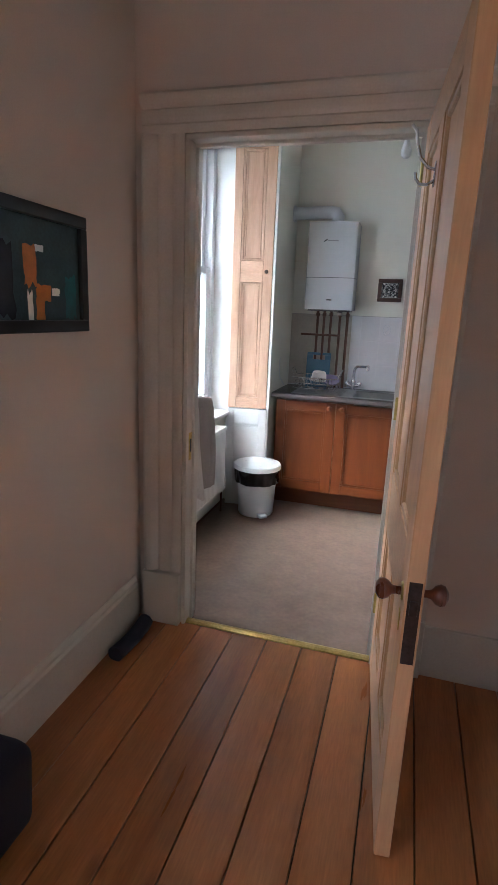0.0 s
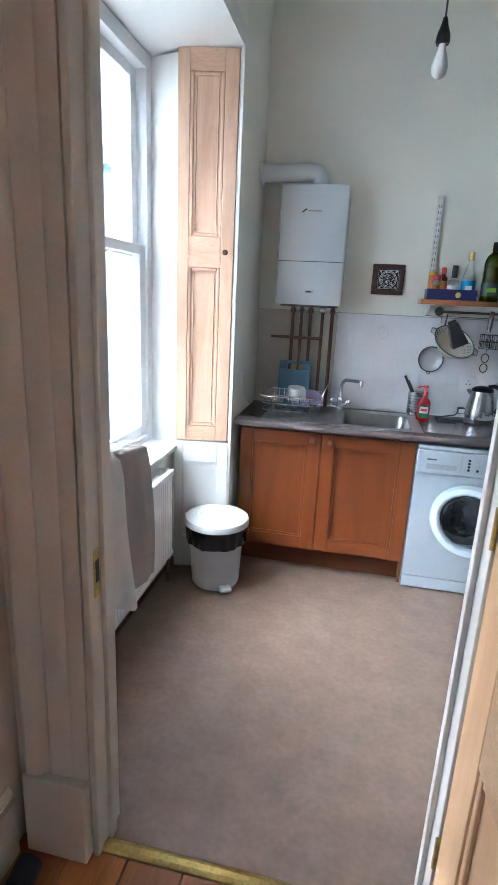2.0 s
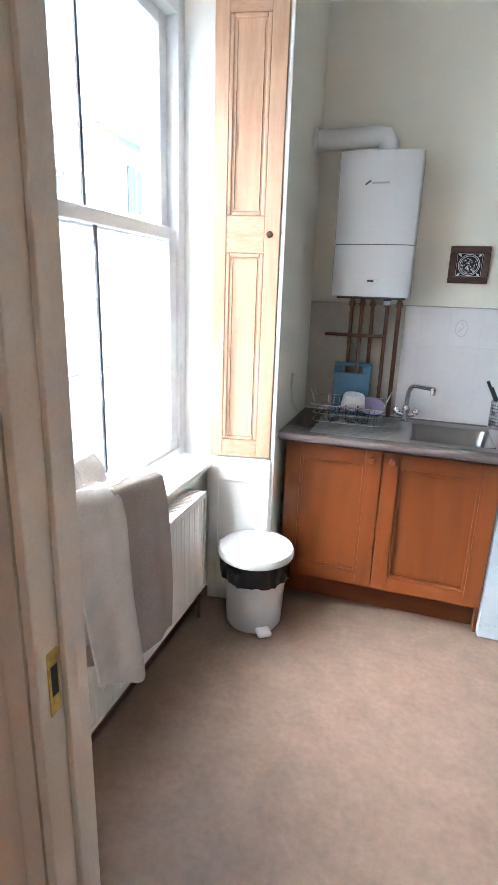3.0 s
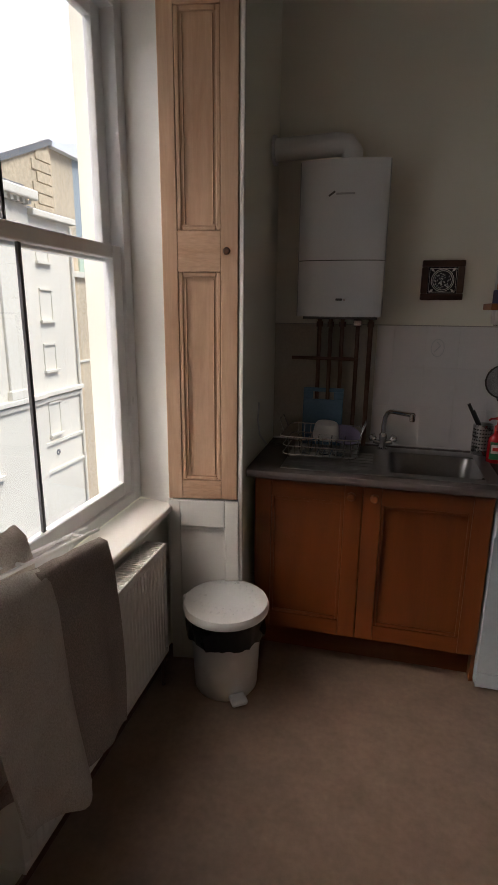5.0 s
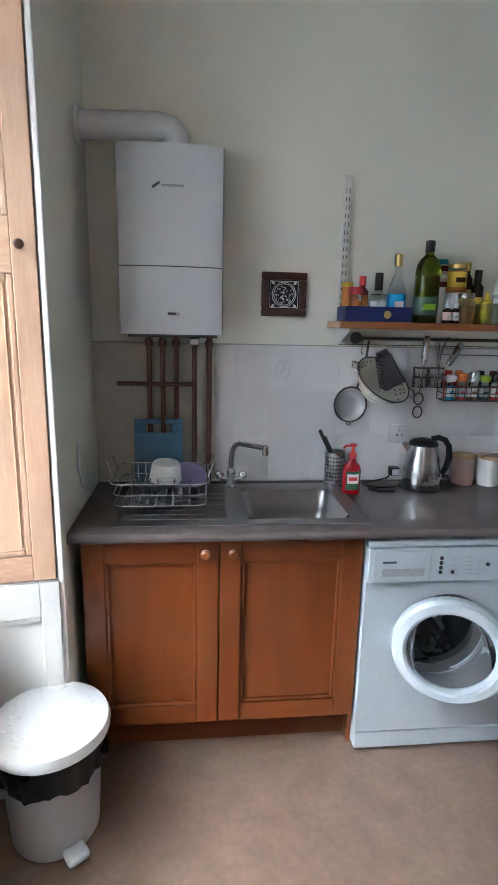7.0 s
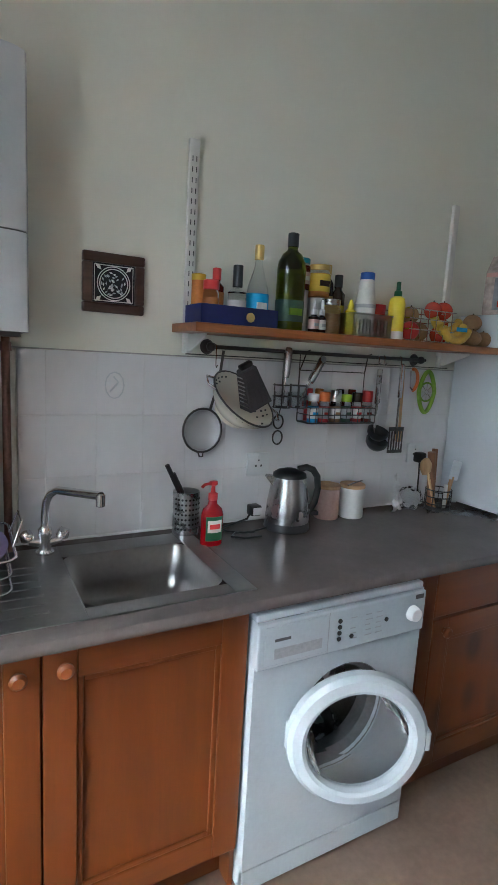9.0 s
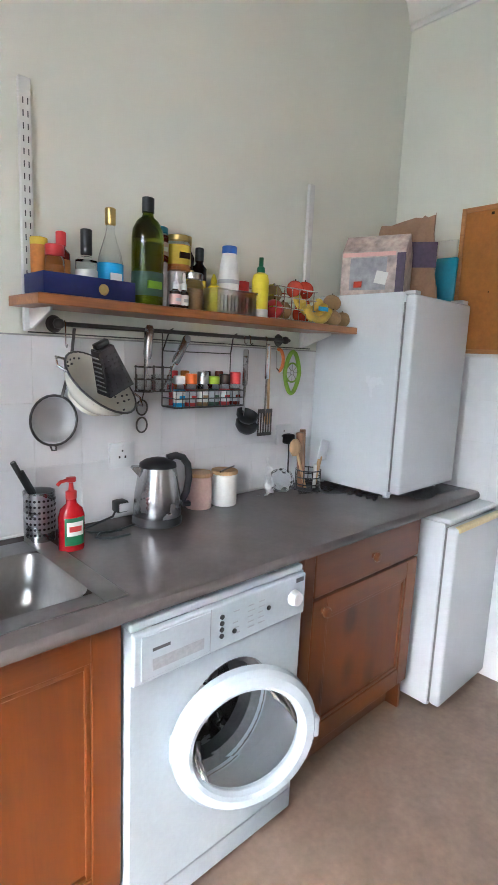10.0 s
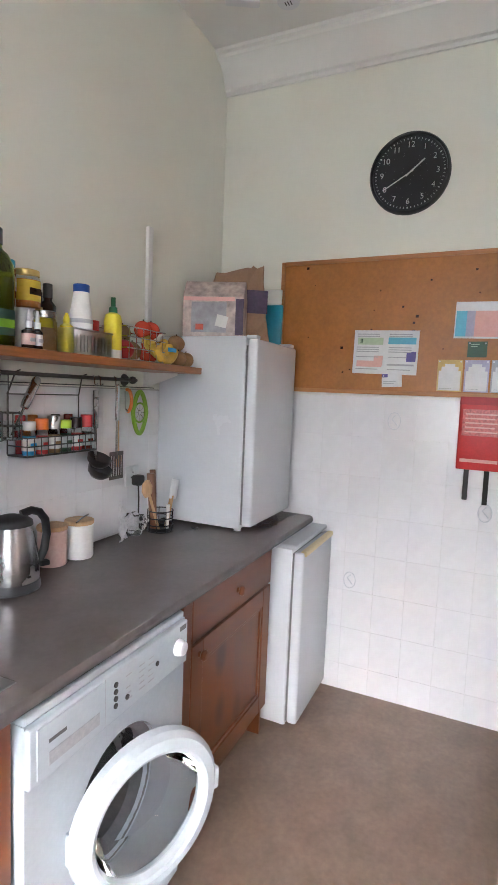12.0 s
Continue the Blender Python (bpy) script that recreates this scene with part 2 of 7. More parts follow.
def part(name, bm, material, parent=None, label="", smooth=None):
    """Links a bmesh as one mesh object under a thing or part."""
    me = bpy.data.meshes.new(name)
    bm.to_mesh(me)
    bm.free()
    me.materials.append(material)
    me.polygons.foreach_set("use_smooth", [smooth is not None] * len(me.polygons))
    if smooth is not None:
        me.set_sharp_from_angle(angle=radians(smooth))
    ob = new(name, me)
    if parent is not None:
        ob.parent = parent
        if parent.type == "EMPTY":
            ob.matrix_parent_inverse = parent.matrix_basis.inverted()
    if label:
        ob["label"] = label
    return ob


def thing(name, at, label, category, group=""):
    ob = new(name)
    ob.empty_display_size = 0.1
    ob.matrix_basis = Matrix.Translation(at)
    return tagged(ob, label, category, group)


def B(*a, **k):
    return box(bmesh.new(), *a, **k)


def L(prof, seg=24, m=None):
    return lathe(bmesh.new(), prof, seg, m)


def T(pts, r, seg=10, closed=False, m=None):
    return tube(bmesh.new(), pts, r, seg, closed, m)


def setting(name, bm, material, label, category, smooth=None):
    return tagged(part(name, bm, material, None, "", smooth), label, category, kind="structure")


def at(x, y, z, rz=0, rx=0, ry=0):
    return pose(x, y, z, rx, ry, rz)


# ---- the plan ----
KX0, KX1, KY0, KY1, CEIL = -1.385, 1.535, 1.715, 4.00, 3.22   # kitchen
HY = 1.60                                                # hall face of the doorway wall
DX0, DX1, DH = -1.31, -0.42, 2.155                       # doorway
HX0, HX1, HY0 = -1.56, 0.95, -2.6                          # hall
WX, WY0, WY1, WZ0, WZ1 = -1.85, 1.745, 3.34, 0.755, 2.68     # window

# ---- large structure ----
bm = bmesh.new()
box(bm, KX0 - 0.7, KX1 + 0.2, KY1, KY1 + 0.2, -0.1, CEIL)
setting("wall_north", bm, M_WALL, "cream painted kitchen wall behind the sink", "wall")
bm = bmesh.new()
box(bm, KX1, KX1 + 0.2, HY + 0.2, KY1, -0.1, CEIL)
setting("wall_east", bm, M_WALL, "cream painted kitchen wall with clock and noticeboard", "wall")
bm = bmesh.new()
box(bm, KX0 - 0.7, KX0, WY1 + 0.022, KY1, -0.1, CEIL)
box(bm, KX0 - 0.7, KX0, KY0, WY0 - 0.02, -0.1, CEIL)
box(bm, KX0 - 0.7, KX0, WY0 - 0.02, WY1 + 0.02, WZ1 + 0.12, CEIL)
box(bm, -2.04, -1.74, WY0 - 0.02, WY1 + 0.02, -0.1, WZ0 - 0.03)
setting("wall_west", bm, M_WALL, "cream painted kitchen wall with the tall window recess", "wall")
bm = bmesh.new()
box(bm, -2.4, DX0 - 0.02, HY, KY0, -0.1, CEIL)
box(bm, DX1 + 0.02, KX1 + 0.2, HY, KY0, -0.1, CEIL)
box(bm, DX0 - 0.02, DX1 + 0.02, HY, KY0, DH + 0.02, CEIL)
setting("wall_south", bm, M_HALL, "painted wall with the doorway between hall and kitchen", "wall")
bm = bmesh.new()
box(bm, HX0 - 0.2, HX0, HY0, -1.95, -0.1, CEIL)
box(bm, HX0 - 0.2, HX0, -0.85, HY, -0.1, CEIL)
box(bm, HX0 - 0.2, HX0, -1.95, -0.85, -0.1, 0.9)
box(bm, HX0 - 0.2, HX0, -1.95, -0.85, 2.3, CEIL)
setting("wall_hall_west", bm, M_HALL, "pale pinkish painted hall wall", "wall")
setting("wall_hall_east", B(HX1, HX1 + 0.2, HY0, HY, -0.1, CEIL), M_HALL, "shaded hall wall behind the open door", "wall")
setting("wall_hall_south", B(HX0 - 0.2, HX1 + 0.2, HY0 - 0.2, HY0, -0.1, CEIL), M_HALL, "plain hall wall", "wall")
setting("ceiling", B(-2.1, KX1 + 0.2, HY + 0.1, KY1 + 0.2, CEIL, CEIL + 0.15), M_CEIL, "flat painted kitchen ceiling", "ceiling")
setting("ceiling_hall", B(HX0 - 0.2, HX1 + 0.2, HY0 - 0.2, HY + 0.09, CEIL, CEIL + 0.15), M_CEIL, "flat painted hall ceiling", "ceiling")
setting("floor", B(-1.8, KX1 + 0.05, HY + 0.01, KY1 + 0.05, -0.1, 0.0), M_VINYL, "mottled beige vinyl kitchen floor", "floor")

# cornice: a stepped cove on the east wall
prof = [(KX1, 3.06), (KX1 - 0.012, 3.06), (KX1 - 0.014, 3.078), (KX1 - 0.03, 3.082), (KX1 - 0.036, 3.11), (KX1 - 0.055, 3.145), (KX1 - 0.085, 3.175), (KX1 - 0.12, 3.188), (KX1 - 0.125, 3.202), (KX1 - 0.145, 3.205), (KX1 - 0.147, CEIL), (KX1, CEIL)]
setting("cornice", extrude_profile(bmesh.new(), prof, "y", KY0, KY1), M_CEIL, "white moulded plaster cornice along the wall top", "cornice", 30)

# ---- window ----
win = tagged(new("window_1"), "tall white double-glazed sash window with a view of buildings", "window", kind="structure")
FR = 0.07
bm = bmesh.new()
box(bm, WX - 0.1, WX, WY0, WY0 + FR, WZ0, WZ1, 0.004)
box(bm, WX - 0.1, WX, WY1 - FR, WY1, WZ0, WZ1, 0.004)
box(bm, WX - 0.1, WX, WY0 + FR, WY1 - FR, WZ1 - FR, WZ1, 0.004)
box(bm, WX - 0.1, WX, WY0 + FR, WY1 - FR, WZ0, WZ0 + 0.045, 0.004)
part("window_frame", bm, M_UPVC, win)
MEET = 1.78


def sash(z0, z1, xo, bar):
    s = part("sash", B(WX - 0.05 + xo, WX - 0.012 + xo, WY0 + FR, WY0 + FR + 0.065, z0, z1, 0.005), M_UPVC, win)
    bm = bmesh.new()
    box(bm, WX - 0.05 + xo, WX - 0.012 + xo, WY1 - FR - 0.065, WY1 - FR, z0, z1, 0.005)
    part("stile", bm, M_UPVC, s)
    part("rail", B(WX - 0.049 + xo, WX - 0.013 + xo, WY0 + FR + 0.065, WY1 - FR - 0.065, z1 - 0.05, z1, 0.005), M_UPVC, s)
    part("rail", B(WX - 0.049 + xo, WX - 0.013 + xo, WY0 + FR + 0.065, WY1 - FR - 0.065, z0, z0 + 0.06, 0.005), M_UPVC, s)
    yc = 2.67
    part("glazing_bar", B(WX - 0.037 + xo, WX - 0.025 + xo, yc - 0.007, yc + 0.007, z0 + 0.06, z1 - 0.05), M_BAR, s, "thin dark glazing bar")
    g = part("pane", B(WX - 0.034 + xo, WX - 0.030 + xo, WY0 + FR + 0.064, WY1 - FR - 0.064, z0 + 0.058, z1 - 0.048), M_GLASS, s)
    g.visible_shadow = False


M_BAR = mat("grey_glazing_bar", (0.08, 0.08, 0.085), 0.5, var=0.05)
sash(WZ0 + 0.045, MEET + 0.03, -0.002, True)
sash(MEET - 0.03, WZ1 - FR, -0.042, True)
part("window_sill", B(WX, -1.675, WY0, WY1 - 0.03, WZ0 - 0.03, WZ0, 0.008, 3), M_WHITE, win, "white painted sill")

# the timber lining, shutter panels and painted panel below, on both splays
SPL0, SPL1 = (-1.692, 3.268), (-1.393, 3.322)


def splay(flip):
    def f(y):
        return y if not flip else WY0 + WY1 - y
    ob = thing("window_shutter", (-1.5, f(3.36), 0.0), "tall stripped pine panelled shutter beside the window", "shutter", "window shutters")
    d = Vector((SPL1[0] - SPL0[0], SPL1[1] - SPL0[1], 0))
    w = d.length
    base = Matrix.Translation((SPL0[0], SPL0[1], 0)) @ Matrix.Rotation(math.atan2(d.y, d.x), 4, "Z")

    def P(name, bm, material, label="", smooth=None):
        if flip:
            base2 = Matrix.Translation((0, WY0 + WY1, 0)) @ Matrix.Diagonal((1, -1, 1, 1)) @ base
        else:
            base2 = base
        bm.transform(base2)
        if flip:
            bmesh.ops.reverse_faces(bm, faces=bm.faces)
        return part(name, bm, material, ob, label, smooth)

    z0, z1, zm = 0.785, 2.70, 1.79
    P("stile", B(0.002, 0.062, 0, 0.028, z0, z1, 0.003), M_STRIP)
    P("stile", B(w - 0.075, w - 0.008, 0, 0.028, z0, z1, 0.003), M_STRIP)
    for a, b in ((z0, z0 + 0.085), (zm - 0.075, zm + 0.075), (z1 - 0.1, z1)):
        P("rail", B(0.062, w - 0.075, 0.001, 0.028, a, b, 0.003), M_STRIPX)
    for a, b in ((z0 + 0.085, zm - 0.075), (zm + 0.075, z1 - 0.1)):
        P("panel", B(0.06, w - 0.073, 0.012, 0.024, a - 0.002, b + 0.002), M_STRIP)
        for k, (u0, u1) in enumerate(((0.062, 0.08), (w - 0.093, w - 0.075))):
            P("moulding", B(u0, u1, 0.003, 0.014, a, b, 0.005, 2), M_STRIP)
        for c, e in ((a, a + 0.018), (b - 0.018, b)):
            P("moulding", B(0.08, w - 0.093, 0.003, 0.014, c, e, 0.005, 2), M_STRIP)
        P("bead", B(0.088, 0.094, 0.006, 0.014, a + 0.026, b - 0.026, 0.002, 1), M_STRIP)
        P("bead", B(w - 0.107, w - 0.101, 0.006, 0.014, a + 0.026, b - 0.026, 0.002, 1), M_STRIP)
    kn = at(w - 0.05, 0, 1.79, 0, 90)
    P("knob", L([(0, 0.032), (0.009, 0.031), (0.014, 0.024), (0.012, 0.014), (0.007, 0.008), (0.009, 0.0)], 14, kn), M_KNOB, "small dark round knob", 40)
    low = tagged(new("panel_below_shutter"), "white painted panel below the window shutter", "panelling", kind="structure")
    keep = ob
    ob = low
    P("backing", B(0.0, w, 0.004, 0.03, 0.0, z0 - 0.006), M_WHITE)
    P("frame", B(0.0, 0.05, -0.006, 0.004, 0.0, z0 - 0.006, 0.003), M_WHITE)
    P("frame", B(w - 0.06, w, -0.006, 0.004, 0.0, z0 - 0.006, 0.003), M_WHITE)
    P("frame", B(0.05, w - 0.06, -0.006, 0.004, 0.66, z0 - 0.006, 0.003), M_WHITE)
    P("frame", B(0.05, w - 0.06, -0.006, 0.004, 0.0, 0.2, 0.003), M_WHITE)
    P("moulding", B(0.05, w - 0.06, -0.002, 0.006, 0.64, 0.66, 0.004), M_WHITE)
    # lining between shutter and window frame, and the reveal edge bead
    lin = tagged(new("window_lining"), "white painted lining beside the sash window", "window lining", kind="structure")
    ob = lin
    bm = bmesh.new()
    a, b = Vector((WX, WY1 - 0.012)), Vector((SPL0[0], SPL0[1] + 0.015))
    base_keep = base
    dd = Vector((b.x - a.x, b.y - a.y, 0))
    base = Matrix.Translation((a.x, a.y, 0)) @ Matrix.Rotation(math.atan2(dd.y, dd.x), 4, "Z")
    P("board", B(0, dd.length + 0.004, 0, 0.03, WZ0, WZ1), M_WHITE)
    base = Matrix.Identity(4)
    P("reveal_bead", B(KX0 - 0.012, KX0 + 0.006, SPL1[1] + 0.002, SPL1[1] + 0.022, 0, 2.72, 0.004), M_WHITE)
    base = base_keep


M_STRIPX = wood("stripped_pine_rail", (0.48, 0.30, 0.19), (0.60, 0.41, 0.28), "x", 0.5, 16)
M_KNOB = wood("dark_turned_knob", (0.05, 0.02, 0.012), (0.10, 0.04, 0.02), "z", 0.3, 20)
splay(False)
splay(True)
bm = bmesh.new()
t = bmesh.new()
for co in ((WX - 0.1, WY0, WZ1), (KX0, WY0 - 0.02, WZ1 + 0.03), (KX0, WY1 + 0.02, WZ1 + 0.03), (WX - 0.1, WY1, WZ1)):
    t.verts.new(co)
    t.verts.new((co[0], co[1], WZ1 + 0.12))
t.verts.ensure_lookup_table()
v = t.verts
for q in ((0, 2, 4, 6), (1, 7, 5, 3), (0, 1, 3, 2), (2, 3, 5, 4), (4, 5, 7, 6), (6, 7, 1, 0)):
    t.faces.new([v[i] for i in q])
bmesh.ops.recalc_face_normals(t, faces=t.faces)
setting("window_head", add(bm, t), M_WHITE, "white painted sloping head of the window recess", "window head")

# ---- doorway ----
frame_ob = tagged(new("door_frame"), "cream painted moulded door surround with deep jambs", "door frame", kind="structure")
bm = bmesh.new()
box(bm, DX0 - 0.019, DX0, HY - 0.02, KY0 + 0.002, 0, DH, 0.003)
part("jamb", bm, M_TRIM, frame_ob)
part("jamb", B(DX1, DX1 + 0.019, HY - 0.02, KY0 + 0.002, 0, DH, 0.003), M_TRIM, frame_ob)
part("jamb_head", B(DX0 - 0.019, DX1 + 0.019, HY - 0.02, KY0 + 0.002, DH, DH + 0.019, 0.003), M_TRIM, frame_ob)
part("door_stop", B(DX0, DX0 + 0.014, HY + 0.04, HY + 0.07, 0, DH - 0.014, 0.003), M_TRIM, frame_ob)
part("door_stop", B(DX1 - 0.014, DX1, HY + 0.04, HY + 0.07, 0, DH - 0.014, 0.003), M_TRIM, frame_ob)
part("door_stop", B(DX0, DX1, HY + 0.04, HY + 0.07, DH - 0.014, DH, 0.003), M_TRIM, frame_ob)
W = 0.19


def arch_profile(u0, u1):
    """Moulded architrave section from the opening edge u0 out to u1; second value is the depth in front of the wall."""
    s = u1 - u0
    pts = [(0, 0), (0, -0.022), (0.04, -0.022), (0.05, -0.017), (0.06, -0.022), (0.075, -0.024), (0.11, -0.024), (0.118, -0.018), (0.128, -0.026), (0.14, -0.036), (0.155, -0.042), (0.175, -0.042), (0.185, -0.034), (0.19, -0.03), (0.19, 0)]
    k = s / 0.19
    return [(u0 + a * k, b) for a, b in pts]


for u0, u1 in ((DX0 - 0.022, DX0 - 0.022 - W), (DX1 + 0.022, DX1 + 0.022 + W)):
    pr = [(u, HY + d) for u, d in arch_profile(u0, u1)]
    part("architrave", extrude_profile(bmesh.new(), pr, "z", 0.27, DH + 0.022), M_TRIM, frame_ob, "", 30)
    part("plinth_block", B(min(u0, u1), max(u0, u1), HY - 0.05, HY, 0, 0.27, 0.006), M_TRIM, frame_ob)
pr = [(HY + d, u) for u, d in arch_profile(DH + 0.022, DH + 0.022 + 0.15)]
part("architrave", extrude_profile(bmesh.new(), pr, "x", DX0 - 0.022 - W, DX1 + 0.022 + W), M_TRIM, frame_ob, "", 30)
part("strike_plate", B(DX0 - 0.003, DX0 + 0.0025, HY + 0.006, HY + 0.034, 0.83, 0.96, 0.002), M_BRASS, frame_ob, "worn brass strike plate")
part("keep_hole", B(DX0 + 0.0025, DX0 + 0.0035, HY + 0.012, HY + 0.028, 0.87, 0.93), M_BLACK, frame_ob)

tagged(part("threshold_strip", extrude_profile(bmesh.new(), [(HY - 0.005, 0.0), (HY - 0.005, 0.006), (HY + 0.008, 0.011), (HY + 0.024, 0.011), (HY + 0.037, 0.006), (HY + 0.037, 0.0)], "x", DX0 - 0.0, DX1), M_BRASS), "worn brass threshold strip between boards and vinyl", "threshold strip", kind="structure")

# skirting in the hall
prof = [(HX0, 0), (HX0 + 0.022, 0), (HX0 + 0.022, 0.19), (HX0 + 0.014, 0.2), (HX0 + 0.016, 0.215), (HX0 + 0.006, 0.235), (HX0, 0.235)]
setting("baseboard_hall", extrude_profile(bmesh.new(), prof, "y", HY0, HY - 0.06), M_TRIM, "tall cream painted hall skirting board", "baseboard", 30)
bm = bmesh.new()
box(bm, DX1 + 0.022 + W, HX1, HY - 0.02, HY, 0, 0.235, 0.004)
setting("baseboard_hall_north", bm, M_TRIM, "cream painted skirting beside the door", "baseboard")

# ---- the hall door, standing open ----
DOOR_W, DOOR_H, DOOR_T, HINGE, SWING = 0.875, 2.14, 0.044, (DX1 + 0.004, HY - 0.03), 95.0


def hall_door():
    ob = tagged(new("door_1"), "open four-panel waxed pine door", "door", kind="structure")
    # local: x from hinge to free edge, y thickness (0 is the face seen), z up
    m = Matrix.Translation((HINGE[0], HINGE[1], 0.012)) @ Matrix.Rotation(radians(-180 + SWING), 4, "Z")

    def P(name, bm, material, label="", smooth=None, parent=None):
        bm.transform(m)
        return part(name, bm, material, parent or ob, label, smooth)

    w, h, t = DOOR_W, DOOR_H, DOOR_T
    st, mu = 0.115, 0.10
    rails = ((0, 0.22), (0.68, 0.92), (h - 0.115, h))
    P("stile", B(0, st, 0, t, 0, h, 0.003), M_DOORW)
    P("stile", B(w - st, w, 0, t, 0, h, 0.003), M_DOORW)
    for a, b in rails:
        P("rail", B(st, w - st, 0.0005, t - 0.0005, a, b, 0.002), M_DOORX)
    c = w / 2
    for a, b in ((0.22, 0.68), (0.92, h - 0.115)):
        P("muntin", B(c - mu / 2, c + mu / 2, 0.0005, t - 0.0005, a, b, 0.002), M_DOORW)
        for u0, u1 in ((st, c - mu / 2), (c + mu / 2, w - st)):
            P("panel", B(u0 - 0.003, u1 + 0.003, 0.015, t - 0.015, a - 0.003, b + 0.003), M_DOORW)
            bm = bmesh.new()
            for s0, s1, off in ((u0, u0 + 0.022, 0), (u1 - 0.022, u1, 0)):
                box(bm, s0, s1, 0.004, 0.016, a, b, 0.005, 2)
                box(bm, s0, s1, t - 0.016, t - 0.004, a, b, 0.005, 2)
            P("moulding", bm, M_DOORW)
            bm = bmesh.new()
            for z0, z1 in ((a, a + 0.022), (b - 0.022, b)):
                box(bm, u0 + 0.022, u1 - 0.022, 0.0045, 0.0165, z0, z1, 0.005, 2)
                box(bm, u0 + 0.022, u1 - 0.022, t - 0.0165, t - 0.0045, z0, z1, 0.005, 2)
            P("moulding", bm, M_DOORX)
    kz, kx = 0.80, w - 0.065
    prof = [(0.0, 0.066), (0.014, 0.065), (0.026, 0.057), (0.029, 0.046), (0.024, 0.034), (0.013, 0.024), (0.010, 0.012), (0.012, 0.0)]
    k = P("knob", L(prof, 20, at(kx, -0.004, kz, 0, 90)), M_KNOBD, "dark turned wooden knob", 40)
    P("rose", L([(0, 0.006), (0.022, 0.005), (0.026, 0.0)], 20, at(kx, 0, kz, 0, 90)), M_BRASS, "brass rose", 40, k)
    k = P("knob", L(prof, 20, at(kx, t + 0.004, kz, 0, -90)), M_KNOBD, "dark turned wooden knob", 40)
    P("rose", L([(0, 0.006), (0.022, 0.005), (0.026, 0.0)], 20, at(kx, t, kz, 0, -90)), M_BRASS, "", 40, k)
    P("keyhole_cover", B(kx - 0.011, kx + 0.011, -0.003, 0.0, kz - 0.11, kz - 0.055, 0.004), M_BRASS)
    P("lock_plate", B(w - 0.0005, w + 0.0015, 0.006, t - 0.006, kz - 0.17, kz + 0.06), M_LOCK, "dark rusted steel lock plate")
    P("latch", B(w, w + 0.008, 0.012, t - 0.012, kz - 0.03, kz + 0.01, 0.002), M_LOCK)
    # coat hook on the centre muntin
    hk = bmesh.new()
    hz, hx = 1.90, c - 0.01
    box(hk, hx - 0.012, hx + 0.012, -0.004, 0.0, hz - 0.045, hz + 0.02, 0.002)
    tube(hk, [(hx, -0.003, hz), (hx, -0.02, hz + 0.004), (hx, -0.045, hz + 0.03), (hx, -0.055, hz + 0.065), (hx, -0.062, hz + 0.10), (hx, -0.075, hz + 0.115)], 0.0045, 8)
    tube(hk, [(hx, -0.003, hz - 0.03), (hx, -0.02, hz - 0.04), (hx, -0.04, hz - 0.038), (hx, -0.052, hz - 0.024), (hx, -0.055, hz - 0.008)], 0.0045, 8)
    P("coat_hook", hk, M_STEEL, "steel coat hook", 50)
    for z in (0.25, 1.1, 1.95):
        P("hinge", T([(-0.006, -0.004, z), (-0.006, -0.004, z + 0.09)], 0.006, 8), M_BRASS, "", 40)
    return ob


M_DOORX = wood("waxed_pine_door_rail", (0.44, 0.27, 0.14), (0.56, 0.37, 0.21), "x", 0.42, 14)
M_KNOBD = wood("dark_red_turned_wood", (0.10, 0.03, 0.015), (0.17, 0.06, 0.03), "z", 0.28, 20)
M_LOCK = mat("rusted_dark_steel", (0.05, 0.035, 0.03), 0.6, 0.6, var=0.3, scale=30, grain=0.1)
hall_door()

# ---- kitchen units ----
FY = 3.42    # front plane of doors
TOPZ = 0.908


def panel_door(ob, x0, x1, z0, z1, knob=None, y=FY, fr=0.075):
    d = part("door", B(x0, x0 + fr, y, y + 0.02, z0, z1, 0.003), M_PINE, ob, "orange pine framed door")
    part("stile", B(x1 - fr, x1, y, y + 0.02, z0, z1, 0.003), M_PINE, d)
    part("rail", B(x0 + fr, x1 - fr, y + 0.0005, y + 0.02, z0, z0 + fr, 0.003), M_PINEX, d)
    part("rail", B(x0 + fr, x1 - fr, y + 0.0005, y + 0.02, z1 - fr, z1, 0.003), M_PINEX, d)
    part("panel", B(x0 + fr - 0.003, x1 - fr + 0.003, y + 0.0135, y + 0.019, z0 + fr - 0.003, z1 - fr + 0.003), M_PINE, d)
    bm = bmesh.new()
    a, b, c, e = x0 + fr, x1 - fr, z0 + fr, z1 - fr
    box(bm, a, a + 0.014, y + 0.005, y + 0.0145, c, e, 0.003)
    box(bm, b - 0.014, b, y + 0.005, y + 0.0145, c, e, 0.003)
    box(bm, a + 0.014, b - 0.014, y + 0.005, y + 0.0145, c, c + 0.014, 0.003)
    box(bm, a + 0.014, b - 0.014, y + 0.005, y + 0.0145, e - 0.014, e, 0.003)
    part("moulding", bm, M_PINE, d)
    if knob:
        part("knob", L([(0, 0.03), (0.012, 0.029), (0.019, 0.022), (0.018, 0.014), (0.010, 0.008), (0.011, 0)], 18, at(knob[0], y, knob[1], 0, 90)), M_PINEX, d, "round pine knob", 40)
    return d


